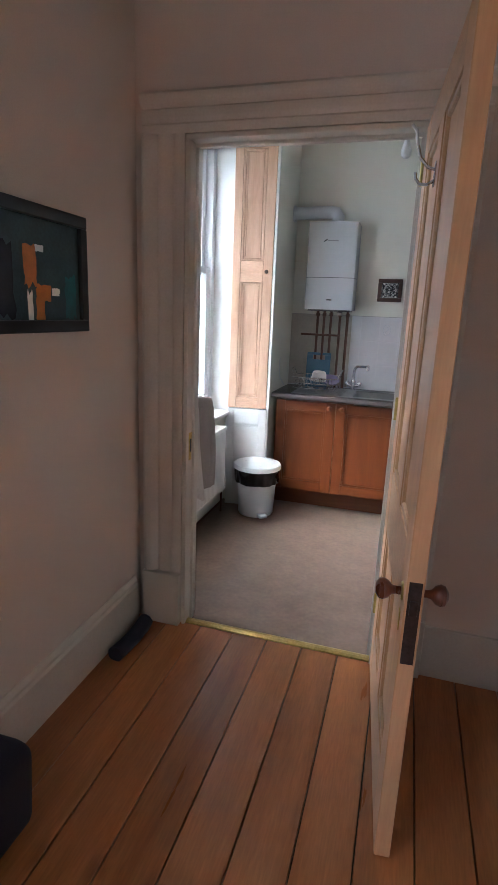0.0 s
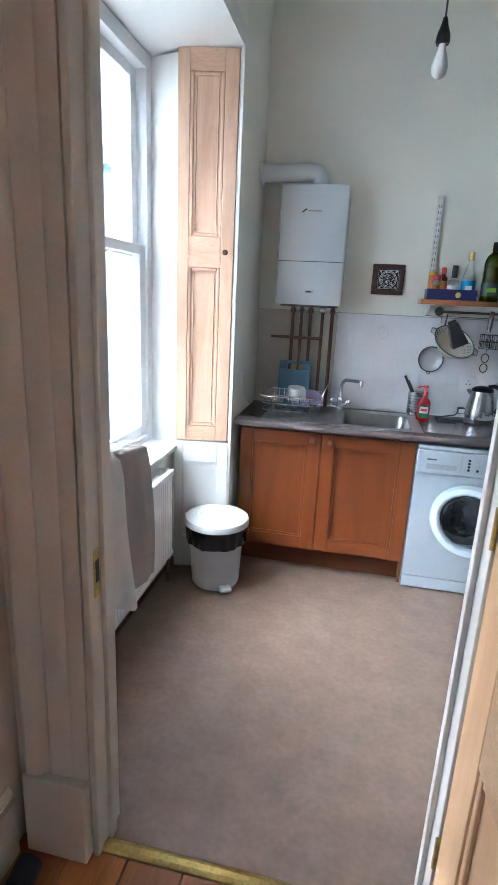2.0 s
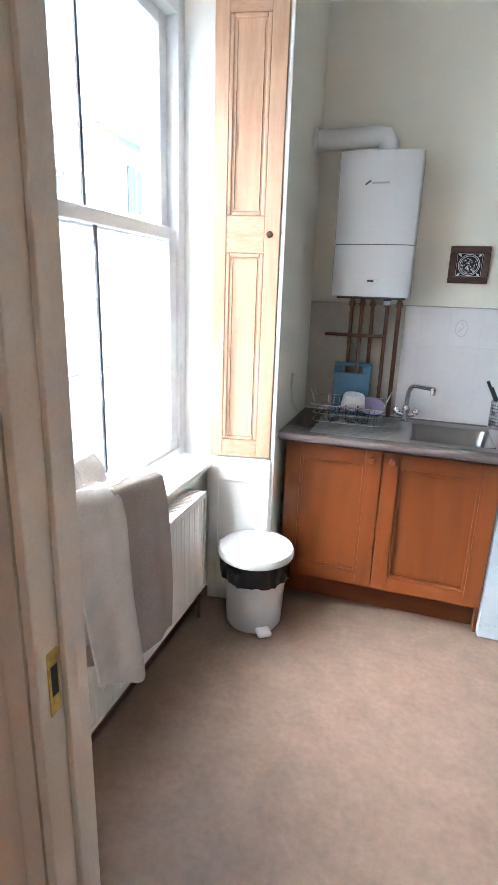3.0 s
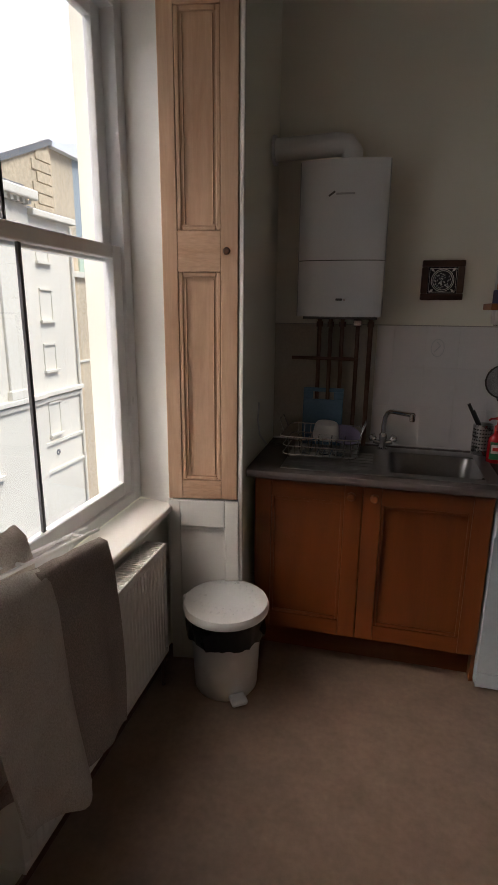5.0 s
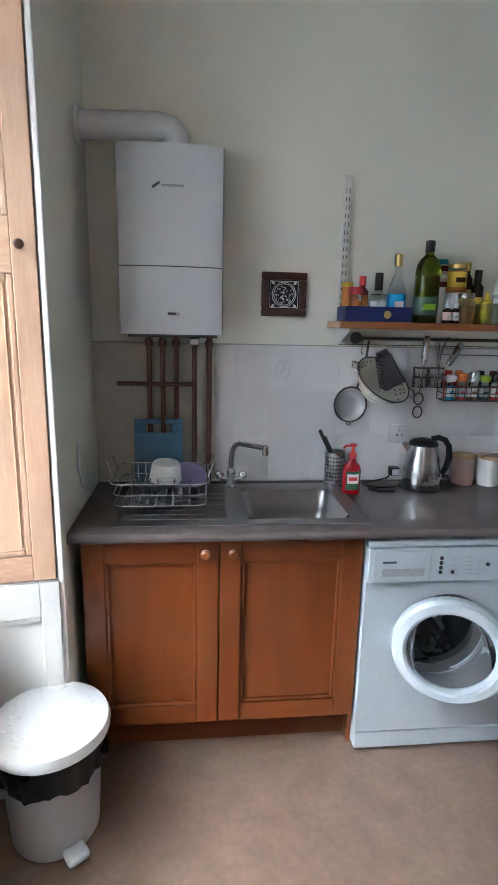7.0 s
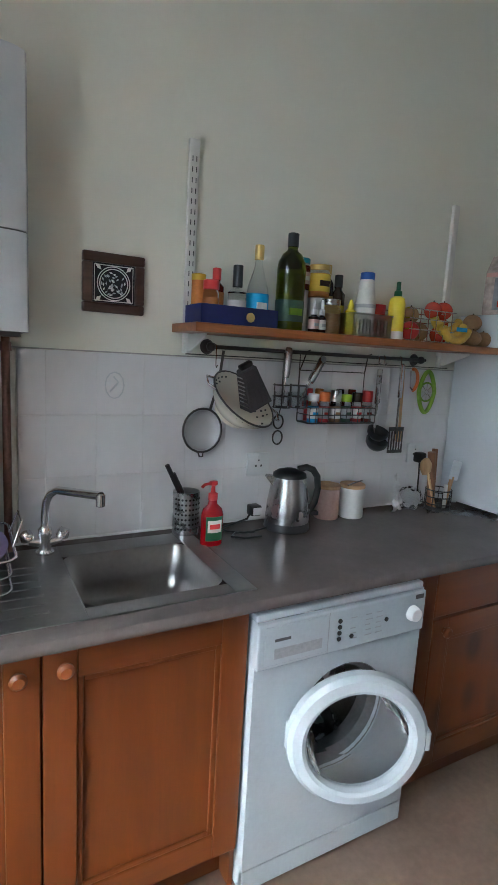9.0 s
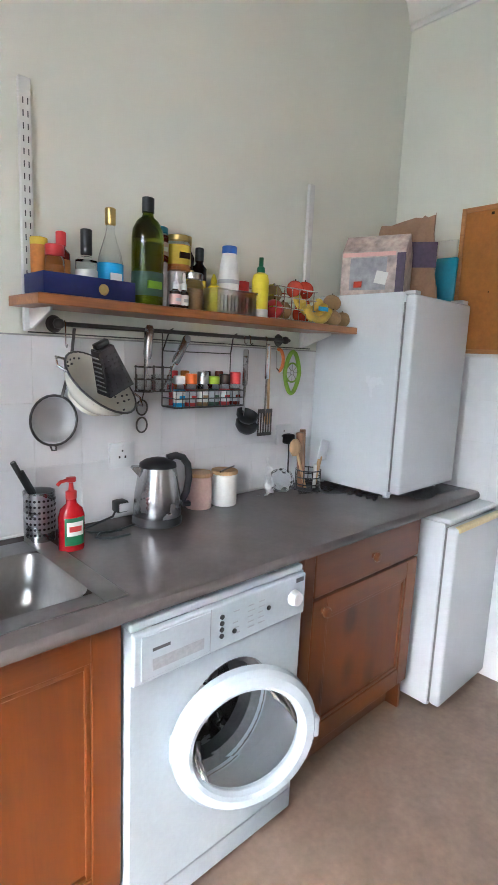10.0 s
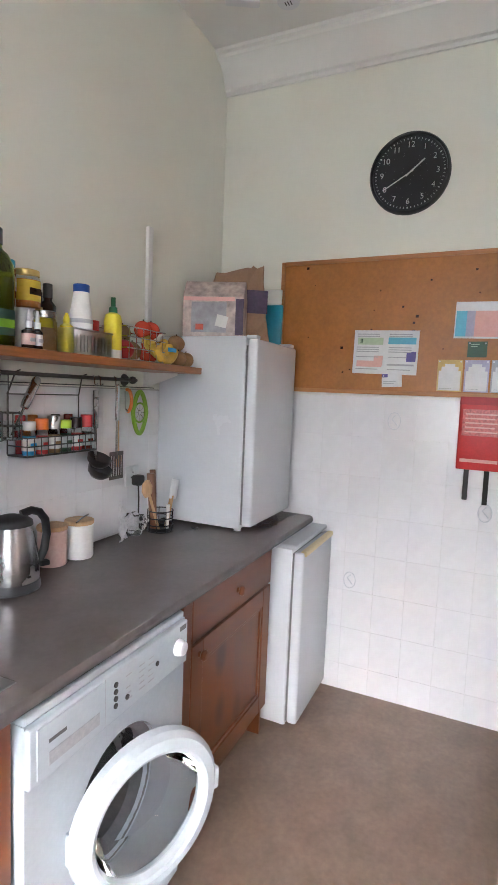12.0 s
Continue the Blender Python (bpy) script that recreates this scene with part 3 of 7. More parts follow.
sink_unit = thing("sink_cabinet", (-0.83, 3.7, 0), "orange pine sink cabinet with two framed doors", "cabinet")
bm = bmesh.new()
box(bm, -1.35, -1.335, FY + 0.022, 3.97, 0.0, 0.866)
box(bm, -0.375, -0.36, FY + 0.022, 3.97, 0.0, 0.866)
box(bm, -1.335, -0.375, FY + 0.05, 3.97, 0.14, 0.155)
box(bm, -1.335, -0.375, 3.95, 3.965, 0.155, 0.866)
part("body", bm, M_PINE, sink_unit)
part("plinth", B(-1.335, -0.375, 3.50, 3.515, 0.0, 0.137), M_PINEX, sink_unit)
panel_door(sink_unit, -1.346, -0.880, 0.142, 0.858, (-0.926, 0.818))
panel_door(sink_unit, -0.876, -0.366, 0.142, 0.858, (-0.830, 0.818))

drawer_unit = thing("drawer_cabinet", (0.6, 3.7, 0), "orange pine base cabinet with drawer above a door", "cabinet")
bm = bmesh.new()
box(bm, 0.275, 0.29, FY + 0.022, 3.97, 0.0, 0.866)
box(bm, 0.985, 1.00, FY + 0.022, 3.97, 0.0, 0.866)
box(bm, 0.29, 0.985, FY + 0.05, 3.97, 0.14, 0.155)
box(bm, 0.29, 0.985, 3.95, 3.965, 0.155, 0.866)
part("body", bm, M_PINE, drawer_unit)
part("plinth", B(0.29, 0.985, 3.50, 3.515, 0.0, 0.137), M_PINEX, drawer_unit)
panel_door(drawer_unit, 0.335, 0.997, 0.142, 0.692, (0.385, 0.65))
part("stile", B(0.278, 0.332, FY, FY + 0.02, 0.142, 0.858, 0.003), M_PINE, drawer_unit)
dr = part("drawer", B(0.335, 0.997, FY, FY + 0.02, 0.702, 0.858, 0.004), M_PINEX, drawer_unit)
part("knob", L([(0, 0.03), (0.012, 0.029), (0.019, 0.022), (0.018, 0.014), (0.010, 0.008), (0.011, 0)], 18, at(0.665, FY, 0.775, 0, 90)), M_PINEX, dr, "round pine knob", 40)

# worktop with a hole for the sink bowl: front edge rolled
SX0, SX1, SY0, SY1 = -0.785, -0.385, 3.485, 3.85
WT0, WT1, WF, WB = -1.38, 1.455, 3.385, 3.985
top_ob = thing("worktop", (0.0, 3.7, 0.868), "dark grey-brown speckled laminate worktop with rolled edge", "worktop")
nose = [(WF + 0.02, 0.868), (WF + 0.006, 0.871), (WF, 0.880), (WF, 0.893), (WF + 0.005, 0.903), (WF + 0.018, TOPZ), (SY0, TOPZ), (SY0, 0.868)]
bm = extrude_profile(bmesh.new(), nose, "x", WT0, WT1)
box(bm, WT0, SX0, SY0, SY1, 0.868, TOPZ)
box(bm, SX1, WT1, SY0, SY1, 0.868, TOPZ)
box(bm, WT0, WT1, SY1, WB, 0.868, TOPZ)
bmesh.ops.remove_doubles(bm, verts=bm.verts, dist=0.0001)
part("slab", bm, M_TOP, top_ob, "", 35)
part("back_seal", B(WT0, WT1, WB - 0.006, WB, TOPZ, TOPZ + 0.008, 0.003), M_GROUT, top_ob, "old white sealant line")


def sink():
    ob = thing("sink", (-0.7, 3.7, TOPZ), "stainless steel inset sink with drainer", "sink")
    z = TOPZ + 0.003
    bm = bmesh.new()
    box(bm, -1.24, SX0 + 0.012, 3.44, 3.93, TOPZ + 0.0005, z, 0.001, 1)
    box(bm, SX1 - 0.012, -0.335, 3.44, 3.93, TOPZ + 0.0005, z, 0.001, 1)
    box(bm, SX0 + 0.012, SX1 - 0.012, 3.44, SY0 + 0.012, TOPZ + 0.0005, z, 0.001, 1)
    box(bm, SX0 + 0.012, SX1 - 0.012, SY1 - 0.012, 3.93, TOPZ + 0.0005, z, 0.001, 1)
    part("rim", bm, M_SINK, ob)
    t = bmesh.new()
    rings = []
    for inset, dz, rr in ((0.0, 0.0, 0.05), (0.006, -0.008, 0.05), (0.016, -0.09, 0.05), (0.024, -0.13, 0.05), (0.05, -0.15, 0.045), (0.12, -0.155, 0.03)):
        a, b, c, d = SX0 + 0.01 + inset, SX1 - 0.01 - inset, SY0 + 0.01 + inset, SY1 - 0.01 - inset
        ring = []
        for cx, cy, s in ((b - rr, d - rr, 0), (a + rr, d - rr, 90), (a + rr, c + rr, 180), (b - rr, c + rr, 270)):
            for i in range(6):
                an = radians(s + 18 * i)
                ring.append(t.verts.new((cx + rr * math.cos(an), cy + rr * math.sin(an), z + dz)))
        rings.append(ring)
    for r0, r1 in zip(rings, rings[1:]):
        k = len(r0)
        for i in range(k):
            t.faces.new((r0[i], r0[(i + 1) % k], r1[(i + 1) % k], r1[i]))
    t.faces.new(rings[-1])
    bmesh.ops.recalc_face_normals(t, faces=t.faces)
    bmesh.ops.reverse_faces(t, faces=t.faces)
    bowl = part("bowl", add(bmesh.new(), t), M_SINK, ob, "pressed steel bowl", 50)
    part("corner_fill", B(SX0, SX0 + 0.016, SY0, SY1, TOPZ - 0.03, TOPZ), M_SINK, bowl)
    part("drain", L([(0, 0.001), (0.02, 0.001), (0.03, 0.003), (0.034, 0.0)], 20, at(-0.585, 3.67, z - 0.155)), M_CHROME, bowl, "", 40)
    for i in range(7):
        part("drainer_rib", B(-1.22, -0.85, 3.50 + 0.048 * i, 3.512 + 0.048 * i, z - 0.001, z + 0.002, 0.001, 1), M_SINK, ob)
    return ob


sink()


def tap():
    ob = thing("mixer_tap", (-0.81, 3.885, TOPZ), "chrome kitchen mixer tap with swivel spout", "tap")
    x, y, z = -0.81, 3.885, TOPZ + 0.003
    part("body", L([(0.026, 0), (0.026, 0.006), (0.018, 0.012), (0.017, 0.05), (0.02, 0.055), (0.02, 0.075), (0.012, 0.085), (0, 0.086)], 18, at(x, y, z)), M_CHROME, ob, "", 40)
    pts = [(x, y, z + 0.06), (x, y, z + 0.12), (x + 0.004, y - 0.006, z + 0.16), (x + 0.014, y - 0.02, z + 0.186), (x + 0.03, y - 0.044, z + 0.2), (x + 0.12, y - 0.18, z + 0.212)]
    part("spout", T(pts, 0.012, 12), M_CHROME, ob, "", 60)
    part("nozzle", L([(0.010, 0), (0.013, 0.002), (0.013, 0.034), (0.009, 0.038)], 14, at(x + 0.12, y - 0.18, z + 0.182)), M_CHROME, ob, "", 40)
    for s in (-1, 1):
        bm = bmesh.new()
        tube(bm, [(x, y, z + 0.03), (x + s * 0.045, y, z + 0.04)], 0.012, 12)
        lathe(bm, [(0.016, 0), (0.02, 0.004), (0.018, 0.022), (0.012, 0.028), (0, 0.029)], 14, at(x + s * 0.045, y, z + 0.045, 0, 0, s * 25))
        box(bm, x + s * 0.045 - 0.006, x + s * 0.045 + 0.006, y - 0.05, y, z + 0.068, z + 0.078, 0.003)
        part("handle", bm, M_CHROME, ob, "", 40)
    return ob


tap()


def washing_machine():
    x0, x1, y0, y1, zt = -0.357, 0.243, 3.395, 3.965, 0.857
    ob = thing("washing_machine", ((x0 + x1) / 2, 3.7, 0), "white front-loading washing machine with its round door ajar", "washing machine")
    R, cx, cz = 0.185, (x0 + x1) / 2 + 0.01, 0.485
    # casing with a round port
    t = bmesh.new()
    seg = 48
    ring = [t.verts.new((cx + 0.165 * math.cos(2 * math.pi * i / seg), y0, cz + 0.165 * math.sin(2 * math.pi * i / seg))) for i in range(seg)]
    zc = 0.70
    outer = []
    for i in range(seg):
        a = 2 * math.pi * i / seg
        c, s = math.cos(a), math.sin(a)
        kx = ((x1 - cx) if c > 0 else (cx - x0)) / max(abs(c), 1e-6)
        kz = ((zc - cz) if s > 0 else (cz - 0.085)) / max(abs(s), 1e-6)
        k = min(kx, kz)
        outer.append(t.verts.new((cx + k * c, y0, cz + k * s)))
    for i in range(seg):
        j = (i + 1) % seg
        t.faces.new((ring[i], outer[i], outer[j], ring[j]))
    corners = []
    for X, Z in ((x1, zc), (x0, zc), (x0, 0.085), (x1, 0.085)):
        v = t.verts.new((X, y0, Z))
        best = sorted(range(seg), key=lambda i: (outer[i].co - v.co).length)[:2]
        i, j = sorted(best)
        if j - i > 1:
            i, j = j, i
        try:
            t.faces.new((outer[i], v, outer[j]))
        except ValueError:
            pass
    inner = [t.verts.new((cx + 0.16 * math.cos(2 * math.pi * i / seg), y0 + 0.03, cz + 0.16 * math.sin(2 * math.pi * i / seg))) for i in range(seg)]
    for i in range(seg):
        j = (i + 1) % seg
        t.faces.new((ring[i], ring[j], inner[j], inner[i]))
    bmesh.ops.recalc_face_normals(t, faces=t.faces)
    bm = add(bmesh.new(), t)
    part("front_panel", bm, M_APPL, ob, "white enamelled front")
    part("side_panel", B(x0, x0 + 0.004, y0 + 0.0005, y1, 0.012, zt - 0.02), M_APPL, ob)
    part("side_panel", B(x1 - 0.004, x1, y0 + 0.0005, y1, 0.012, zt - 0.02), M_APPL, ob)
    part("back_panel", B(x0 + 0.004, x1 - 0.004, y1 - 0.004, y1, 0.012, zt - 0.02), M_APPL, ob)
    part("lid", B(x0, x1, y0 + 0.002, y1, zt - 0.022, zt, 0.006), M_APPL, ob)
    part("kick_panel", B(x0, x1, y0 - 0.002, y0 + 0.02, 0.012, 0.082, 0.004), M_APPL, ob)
    for fx in (x0 + 0.05, x1 - 0.05):
        part("foot", L([(0.02, 0), (0.02, 0.012), (0.012, 0.014)], 12, at(fx, y0 + 0.06, 0)), M_BLACK, ob)
    # control panel, drawer, knob, buttons
    pz0 = 0.703
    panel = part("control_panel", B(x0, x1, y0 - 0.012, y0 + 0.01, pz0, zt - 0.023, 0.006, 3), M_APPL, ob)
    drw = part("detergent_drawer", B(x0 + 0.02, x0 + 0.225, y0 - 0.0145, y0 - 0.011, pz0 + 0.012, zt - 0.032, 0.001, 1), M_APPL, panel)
    # Raised grey plate: the grip recess is not cut, its shade is coloured in.
    part("grip", B(x0 + 0.05, x0 + 0.205, y0 - 0.0155, y0 - 0.0143, pz0 + 0.028, pz0 + 0.058, 0.0005, 1), M_GRIP, drw, "grey plate coloured as the shade of a grip recess")
    part("drawer_seam", B(x0 + 0.2265, x0 + 0.2285, y0 - 0.0125, y0 - 0.0119, pz0 + 0.004, zt - 0.028), M_GRIP, panel)
    part("dial", L([(0.024, 0), (0.024, 0.006), (0.02, 0.022), (0.017, 0.024), (0, 0.024)], 24, at(x1 - 0.055, y0 - 0.012, pz0 + 0.066, 0, 90)), M_UPVC, panel, "round white programme dial", 40)
    for i, (bx, bz) in enumerate(((0.265, 0.094), (0.265, 0.076), (0.265, 0.058), (0.265, 0.04), (0.31, 0.04), (0.44, 0.066))):
        part("button", L([(0.007, 0), (0.007, 0.003), (0, 0.004)], 12, at(x0 + bx, y0 - 0.012, pz0 + bz, 0, 90)), M_BLACK, panel, "", 40)
    for i in range(5):
        for j, bx in enumerate((0.305, 0.36, 0.40)):
            if (j, i) in ((0, 3),):
                continue
            part("legend", B(x0 + bx, x0 + bx + 0.026 - 0.004 * (i % 3), y0 - 0.0126, y0 - 0.012, pz0 + 0.03 + 0.016 * i, pz0 + 0.033 + 0.016 * i), M_GRIP, panel)
    part("maker_mark", B(x0 + 0.05, x0 + 0.1, y0 - 0.0152, y0 - 0.0144, pz0 + 0.078, pz0 + 0.086), M_DGREY, panel, "small dark maker's mark")
    part("energy_sticker", B(x1 - 0.045, x1 - 0.012, y0 - 0.0126, y0 - 0.0118, pz0 + 0.108, pz0 + 0.122), M_DGREY, panel)
    # gasket and drum
    bm = L([(0.162, 0.0), (0.166, -0.012), (0.150, -0.022), (0.140, -0.03), (0.146, -0.05), (0.150, -0.07)], 40, at(cx, y0 + 0.002, cz, 0, 90))
    part("gasket", bm, M_RUBBER, ob, "grey rubber door seal", 60)
    bm = L([(0.150, -0.06), (0.21, -0.08), (0.215, -0.3), (0.05, -0.32), (0, -0.32)], 40, at(cx, y0 + 0.002, cz, 0, 90))
    part("drum", bm, M_STEEL, ob, "perforated steel drum", 40)
    for i in range(3):
        a = radians(30 + 120 * i)
        part("drum_paddle", B(-0.02, 0.02, y0 + 0.1, y0 + 0.3, 0.17, 0.212, 0.008, 2, at(cx, 0, cz, 0) @ Matrix.Rotation(a, 4, "Y")), M_STEEL, ob)
    # the door, hinged at its left, half open
    hinge = Vector((cx - 0.205, y0 - 0.006, cz))
    mm = Matrix.Translation(hinge) @ Matrix.Rotation(radians(WM_SWING), 4, "Z") @ Matrix.Translation((0.205, 0, 0))

    def D(name, prof, material, parent, label="", seg=48):
        bm = L(prof, seg, at(0, 0, 0, 0, 90))
        bm.transform(mm)
        return part(name, bm, material, parent, label, 35)

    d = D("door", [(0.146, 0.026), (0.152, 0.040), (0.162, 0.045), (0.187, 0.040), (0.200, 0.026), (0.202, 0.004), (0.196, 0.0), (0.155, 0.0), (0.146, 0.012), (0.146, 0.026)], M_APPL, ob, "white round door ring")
    D("door_glass", [(0.148, 0.028), (0.145, 0.018), (0.136, -0.03), (0.115, -0.062), (0.05, -0.074), (0, -0.076)], M_WMGLASS, d, "bulging clear glass bowl")
    b = B(0.188, 0.207, -0.036, -0.004, -0.03, 0.03, 0.006, 2)
    b.transform(mm)
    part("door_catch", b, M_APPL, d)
    b = B(-0.2, -0.18, -0.004, 0.010, -0.04, 0.04, 0.004, 2)
    b.transform(mm)
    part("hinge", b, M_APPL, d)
    return ob


WM_SWING = -23.0
M_GRIP = mat("grey_print_and_shade", (0.32, 0.33, 0.35), 0.5, var=0.05)
M_RUBBER = mat("grey_rubber", (0.16, 0.16, 0.165), 0.6, var=0.1)
M_WMGLASS = glass("door_glass", (0.72, 0.75, 0.78), 0.0, 1.14)
washing_machine()


def fridge(name, x0, x1, y0, y1, z0, z1, label, cat, top_trim=False, side="left"):
    ob = thing(name, ((x0 + x1) / 2, (y0 + y1) / 2, z0), label, cat)
    for fx in (x0 + 0.04, x1 - 0.04):
        for fy in (y0 + 0.08, y1 - 0.05):
            part("foot", L([(0.016, 0), (0.016, 0.016), (0.01, 0.018)], 12, at(fx, fy, z0)), M_UPVC, ob)
    part("body", B(x0, x1, y0 + 0.055, y1, z0 + 0.016, z1 - (0.022 if top_trim else 0), 0.006, 2), M_FRIDGE, ob, "", 40)
    d = part("door", B(x0, x1, y0, y0 + 0.047, z0 + 0.03, z1 - (0.012 if not top_trim else 0.03), 0.012, 3), M_FRIDGE, ob, "", 40)
    part("seal", B(x0 + 0.008, x1 - 0.008, y0 + 0.046, y0 + 0.056, z0 + 0.035, z1 - 0.04), M_RUBBER, ob, "grey door seal")
    if top_trim:
        part("top", B(x0 - 0.004, x1 + 0.004, y0 + 0.03, y1, z1 - 0.022, z1, 0.008, 3), M_FRIDGE, ob, "", 40)
        part("handle_trim", B(x0 + 0.01, x1 - 0.01, y0 - 0.008, y0 + 0.02, z1 - 0.05, z1 - 0.026, 0.006, 2), M_YELLOWED, d, "yellowed plastic grip strip")
    else:
        part("hinge_cap", B(x1 - 0.06, x1 - 0.01, y0 + 0.01, y0 + 0.07, z1 - 0.012, z1 + 0.006, 0.004), M_FRIDGE, ob)
        part("hinge_cap", B(x0 + 0.01, x0 + 0.05, y0 + 0.01, y0 + 0.06, z1 - 0.012, z1 + 0.004, 0.004), M_FRIDGE, ob)
    return ob


M_YELLOWED = mat("yellowed_plastic", (0.62, 0.52, 0.28), 0.4, var=0.1)
fridge("fridge", 1.075, 1.525, 3.30, 3.83, 0.0, 0.855, "small old white fridge standing out from under the worktop", "fridge", True)
fridge("freezer", 0.942, 1.415, 3.502, 3.985, TOPZ, 1.75, "white table-top freezer standing on the worktop", "freezer")


def boiler():
    x0, x1, y0, y1, z0, z1 = -1.245, -0.857, 3.745, 3.985, 1.548, 2.2
    ob = thing("wall_boiler", ((x0 + x1) / 2, y1, z0), "white wall-hung gas boiler with flue pipe", "boiler")
    sec = [(x0, y1), (x0, y0 + 0.045), (x0 + 0.006, y0 + 0.03), (x0 + 0.03, y0 + 0.016), (x0 + 0.09, y0 + 0.006), ((x0 + x1) / 2, y0), (x1 - 0.09, y0 + 0.006), (x1 - 0.03, y0 + 0.016), (x1 - 0.006, y0 + 0.03), (x1, y0 + 0.045), (x1, y1)]
    part("casing", extrude_profile(bmesh.new(), sec, "z", 1.793, z1), M_FRIDGE, ob, "", 30)
    part("lower_flap", extrude_profile(bmesh.new(), [(a, b + 0.002 if b < y1 else b) for a, b in sec], "z", z0, 1.789), M_FRIDGE, ob, "", 30)
    part("seam", extrude_profile(bmesh.new(), [(a + (0.003 if a < -1 else -0.003), b + 0.004 if b < y1 else b) for a, b in sec], "z", 1.788, 1.794), M_DGREY, ob)
    xc = (x0 + x1) / 2
    part("logo_bar", B(xc - 0.03, xc + 0.05, y0 - 0.001, y0 + 0.002, 2.058, 2.066), M_GRIP, ob, "small grey maker's mark")
    part("logo_flash", B(-0.016, 0.016, -0.001, 0.002, -0.004, 0.004, 0, 2, at(xc - 0.048, y0, 2.063, 0, 0, -35)), M_DGREY, ob)
    part("catch", B(xc - 0.012, xc + 0.018, y0 - 0.004, y0 + 0.003, 1.618, 1.628, 0.002), M_DGREY, ob)
    part("catch_plate", B(xc + 0.02, xc + 0.03, y0 - 0.002, y0 + 0.003, 1.617, 1.629, 0.002), M_CHROME, ob)
    part("bottom_plate", B(x0 + 0.03, x1 - 0.02, y0 + 0.05, y1 - 0.01, z0 - 0.012, z0), M_DGREY, ob)
    fl = part("flue", T([(xc + 0.02, 3.86, z1 - 0.005), (xc + 0.02, 3.86, z1 + 0.05)] + [(xc + 0.02 - 0.02, 3.86, z1 + 0.078), (xc - 0.04, 3.86, z1 + 0.085), (KX0 - 0.02, 3.86, z1 + 0.075)], 0.048, 20), M_UPVC, ob, "white plastic flue elbow", 40)
    part("flue_collar", T([(KX0 + 0.003, 3.86, z1 + 0.075), (KX0 + 0.016, 3.86, z1 + 0.075)], 0.062, 20), M_UPVC, fl, "", 40)
    part("flue_base", L([(0.062, 0), (0.062, 0.012), (0.054, 0.016), (0.05, 0.016)], 24, at(xc + 0.02, 3.86, z1)), M_UPVC, fl, "", 40)
    # pipes down from the boiler
    for i, px in enumerate((-1.150, -1.095, -1.040, -0.965, -0.905)):
        low = 1.10 if i < 3 else 0.912
        part("pipe", T([(px, 3.93 - 0.01 * (i % 2), z0 - 0.005), (px, 3.93 - 0.01 * (i % 2), low)], 0.0105 if i != 4 else 0.012, 10), M_COPPER, ob, "brown painted copper pipe", 50)
        part("nut", L([(0.016, 0), (0.016, 0.025)], 6, at(px, 3.93 - 0.01 * (i % 2), z0 - 0.05)), M_COPPER, ob)
    part("cross_pipe", T([(-1.28, 3.915, 1.345), (-0.965, 3.915, 1.345)], 0.009, 10), M_COPPER, ob, "", 50)
    part("valve", B(-0.985, -0.945, 3.85, 3.89, z0 - 0.045, z0 - 0.012, 0.006), M_STEEL, ob, "small white valve body")
    return ob


boiler()


def shelf():
    ob = thing("wall_shelf", (0.35, 3.98, 1.55), "varnished red-brown wooden shelf on white brackets", "shelf")
    part("board", B(-0.405, 1.01, 3.765, 3.975, 1.584, 1.612, 0.003), M_SHELF, ob)
    for x, z0, z1 in ((-0.345, 1.52, 2.188), (0.848, 1.52, 2.198)):
        u = part("upright", B(x - 0.017, x + 0.017, 3.976, 3.992, z0, z1, 0.002, 1), M_WHITE, ob, "slotted white steel upright")
        for k in range(int((z1 - 1.66) / 0.032) if x < 0 else 0):
            for s in (-0.008, 0.005):
                part("slot", B(x + s, x + s + 0.003, 3.9752, 3.9765, 1.64 + k * 0.032, 1.656 + k * 0.032), M_DGREY, u)
        t = bmesh.new()
        extrude_profile(t, [(3.98, 1.583), (3.83, 1.583), (3.83, 1.574), (3.96, 1.527), (3.98, 1.527)], "x", x - 0.003, x + 0.003)
        part("bracket", t, M_WHITE, ob)
    return ob


M_SHELF = wood("red_brown_shelf", (0.22, 0.07, 0.02), (0.36, 0.14, 0.045), "x", 0.35, 12, coat=0.2)
shelf()


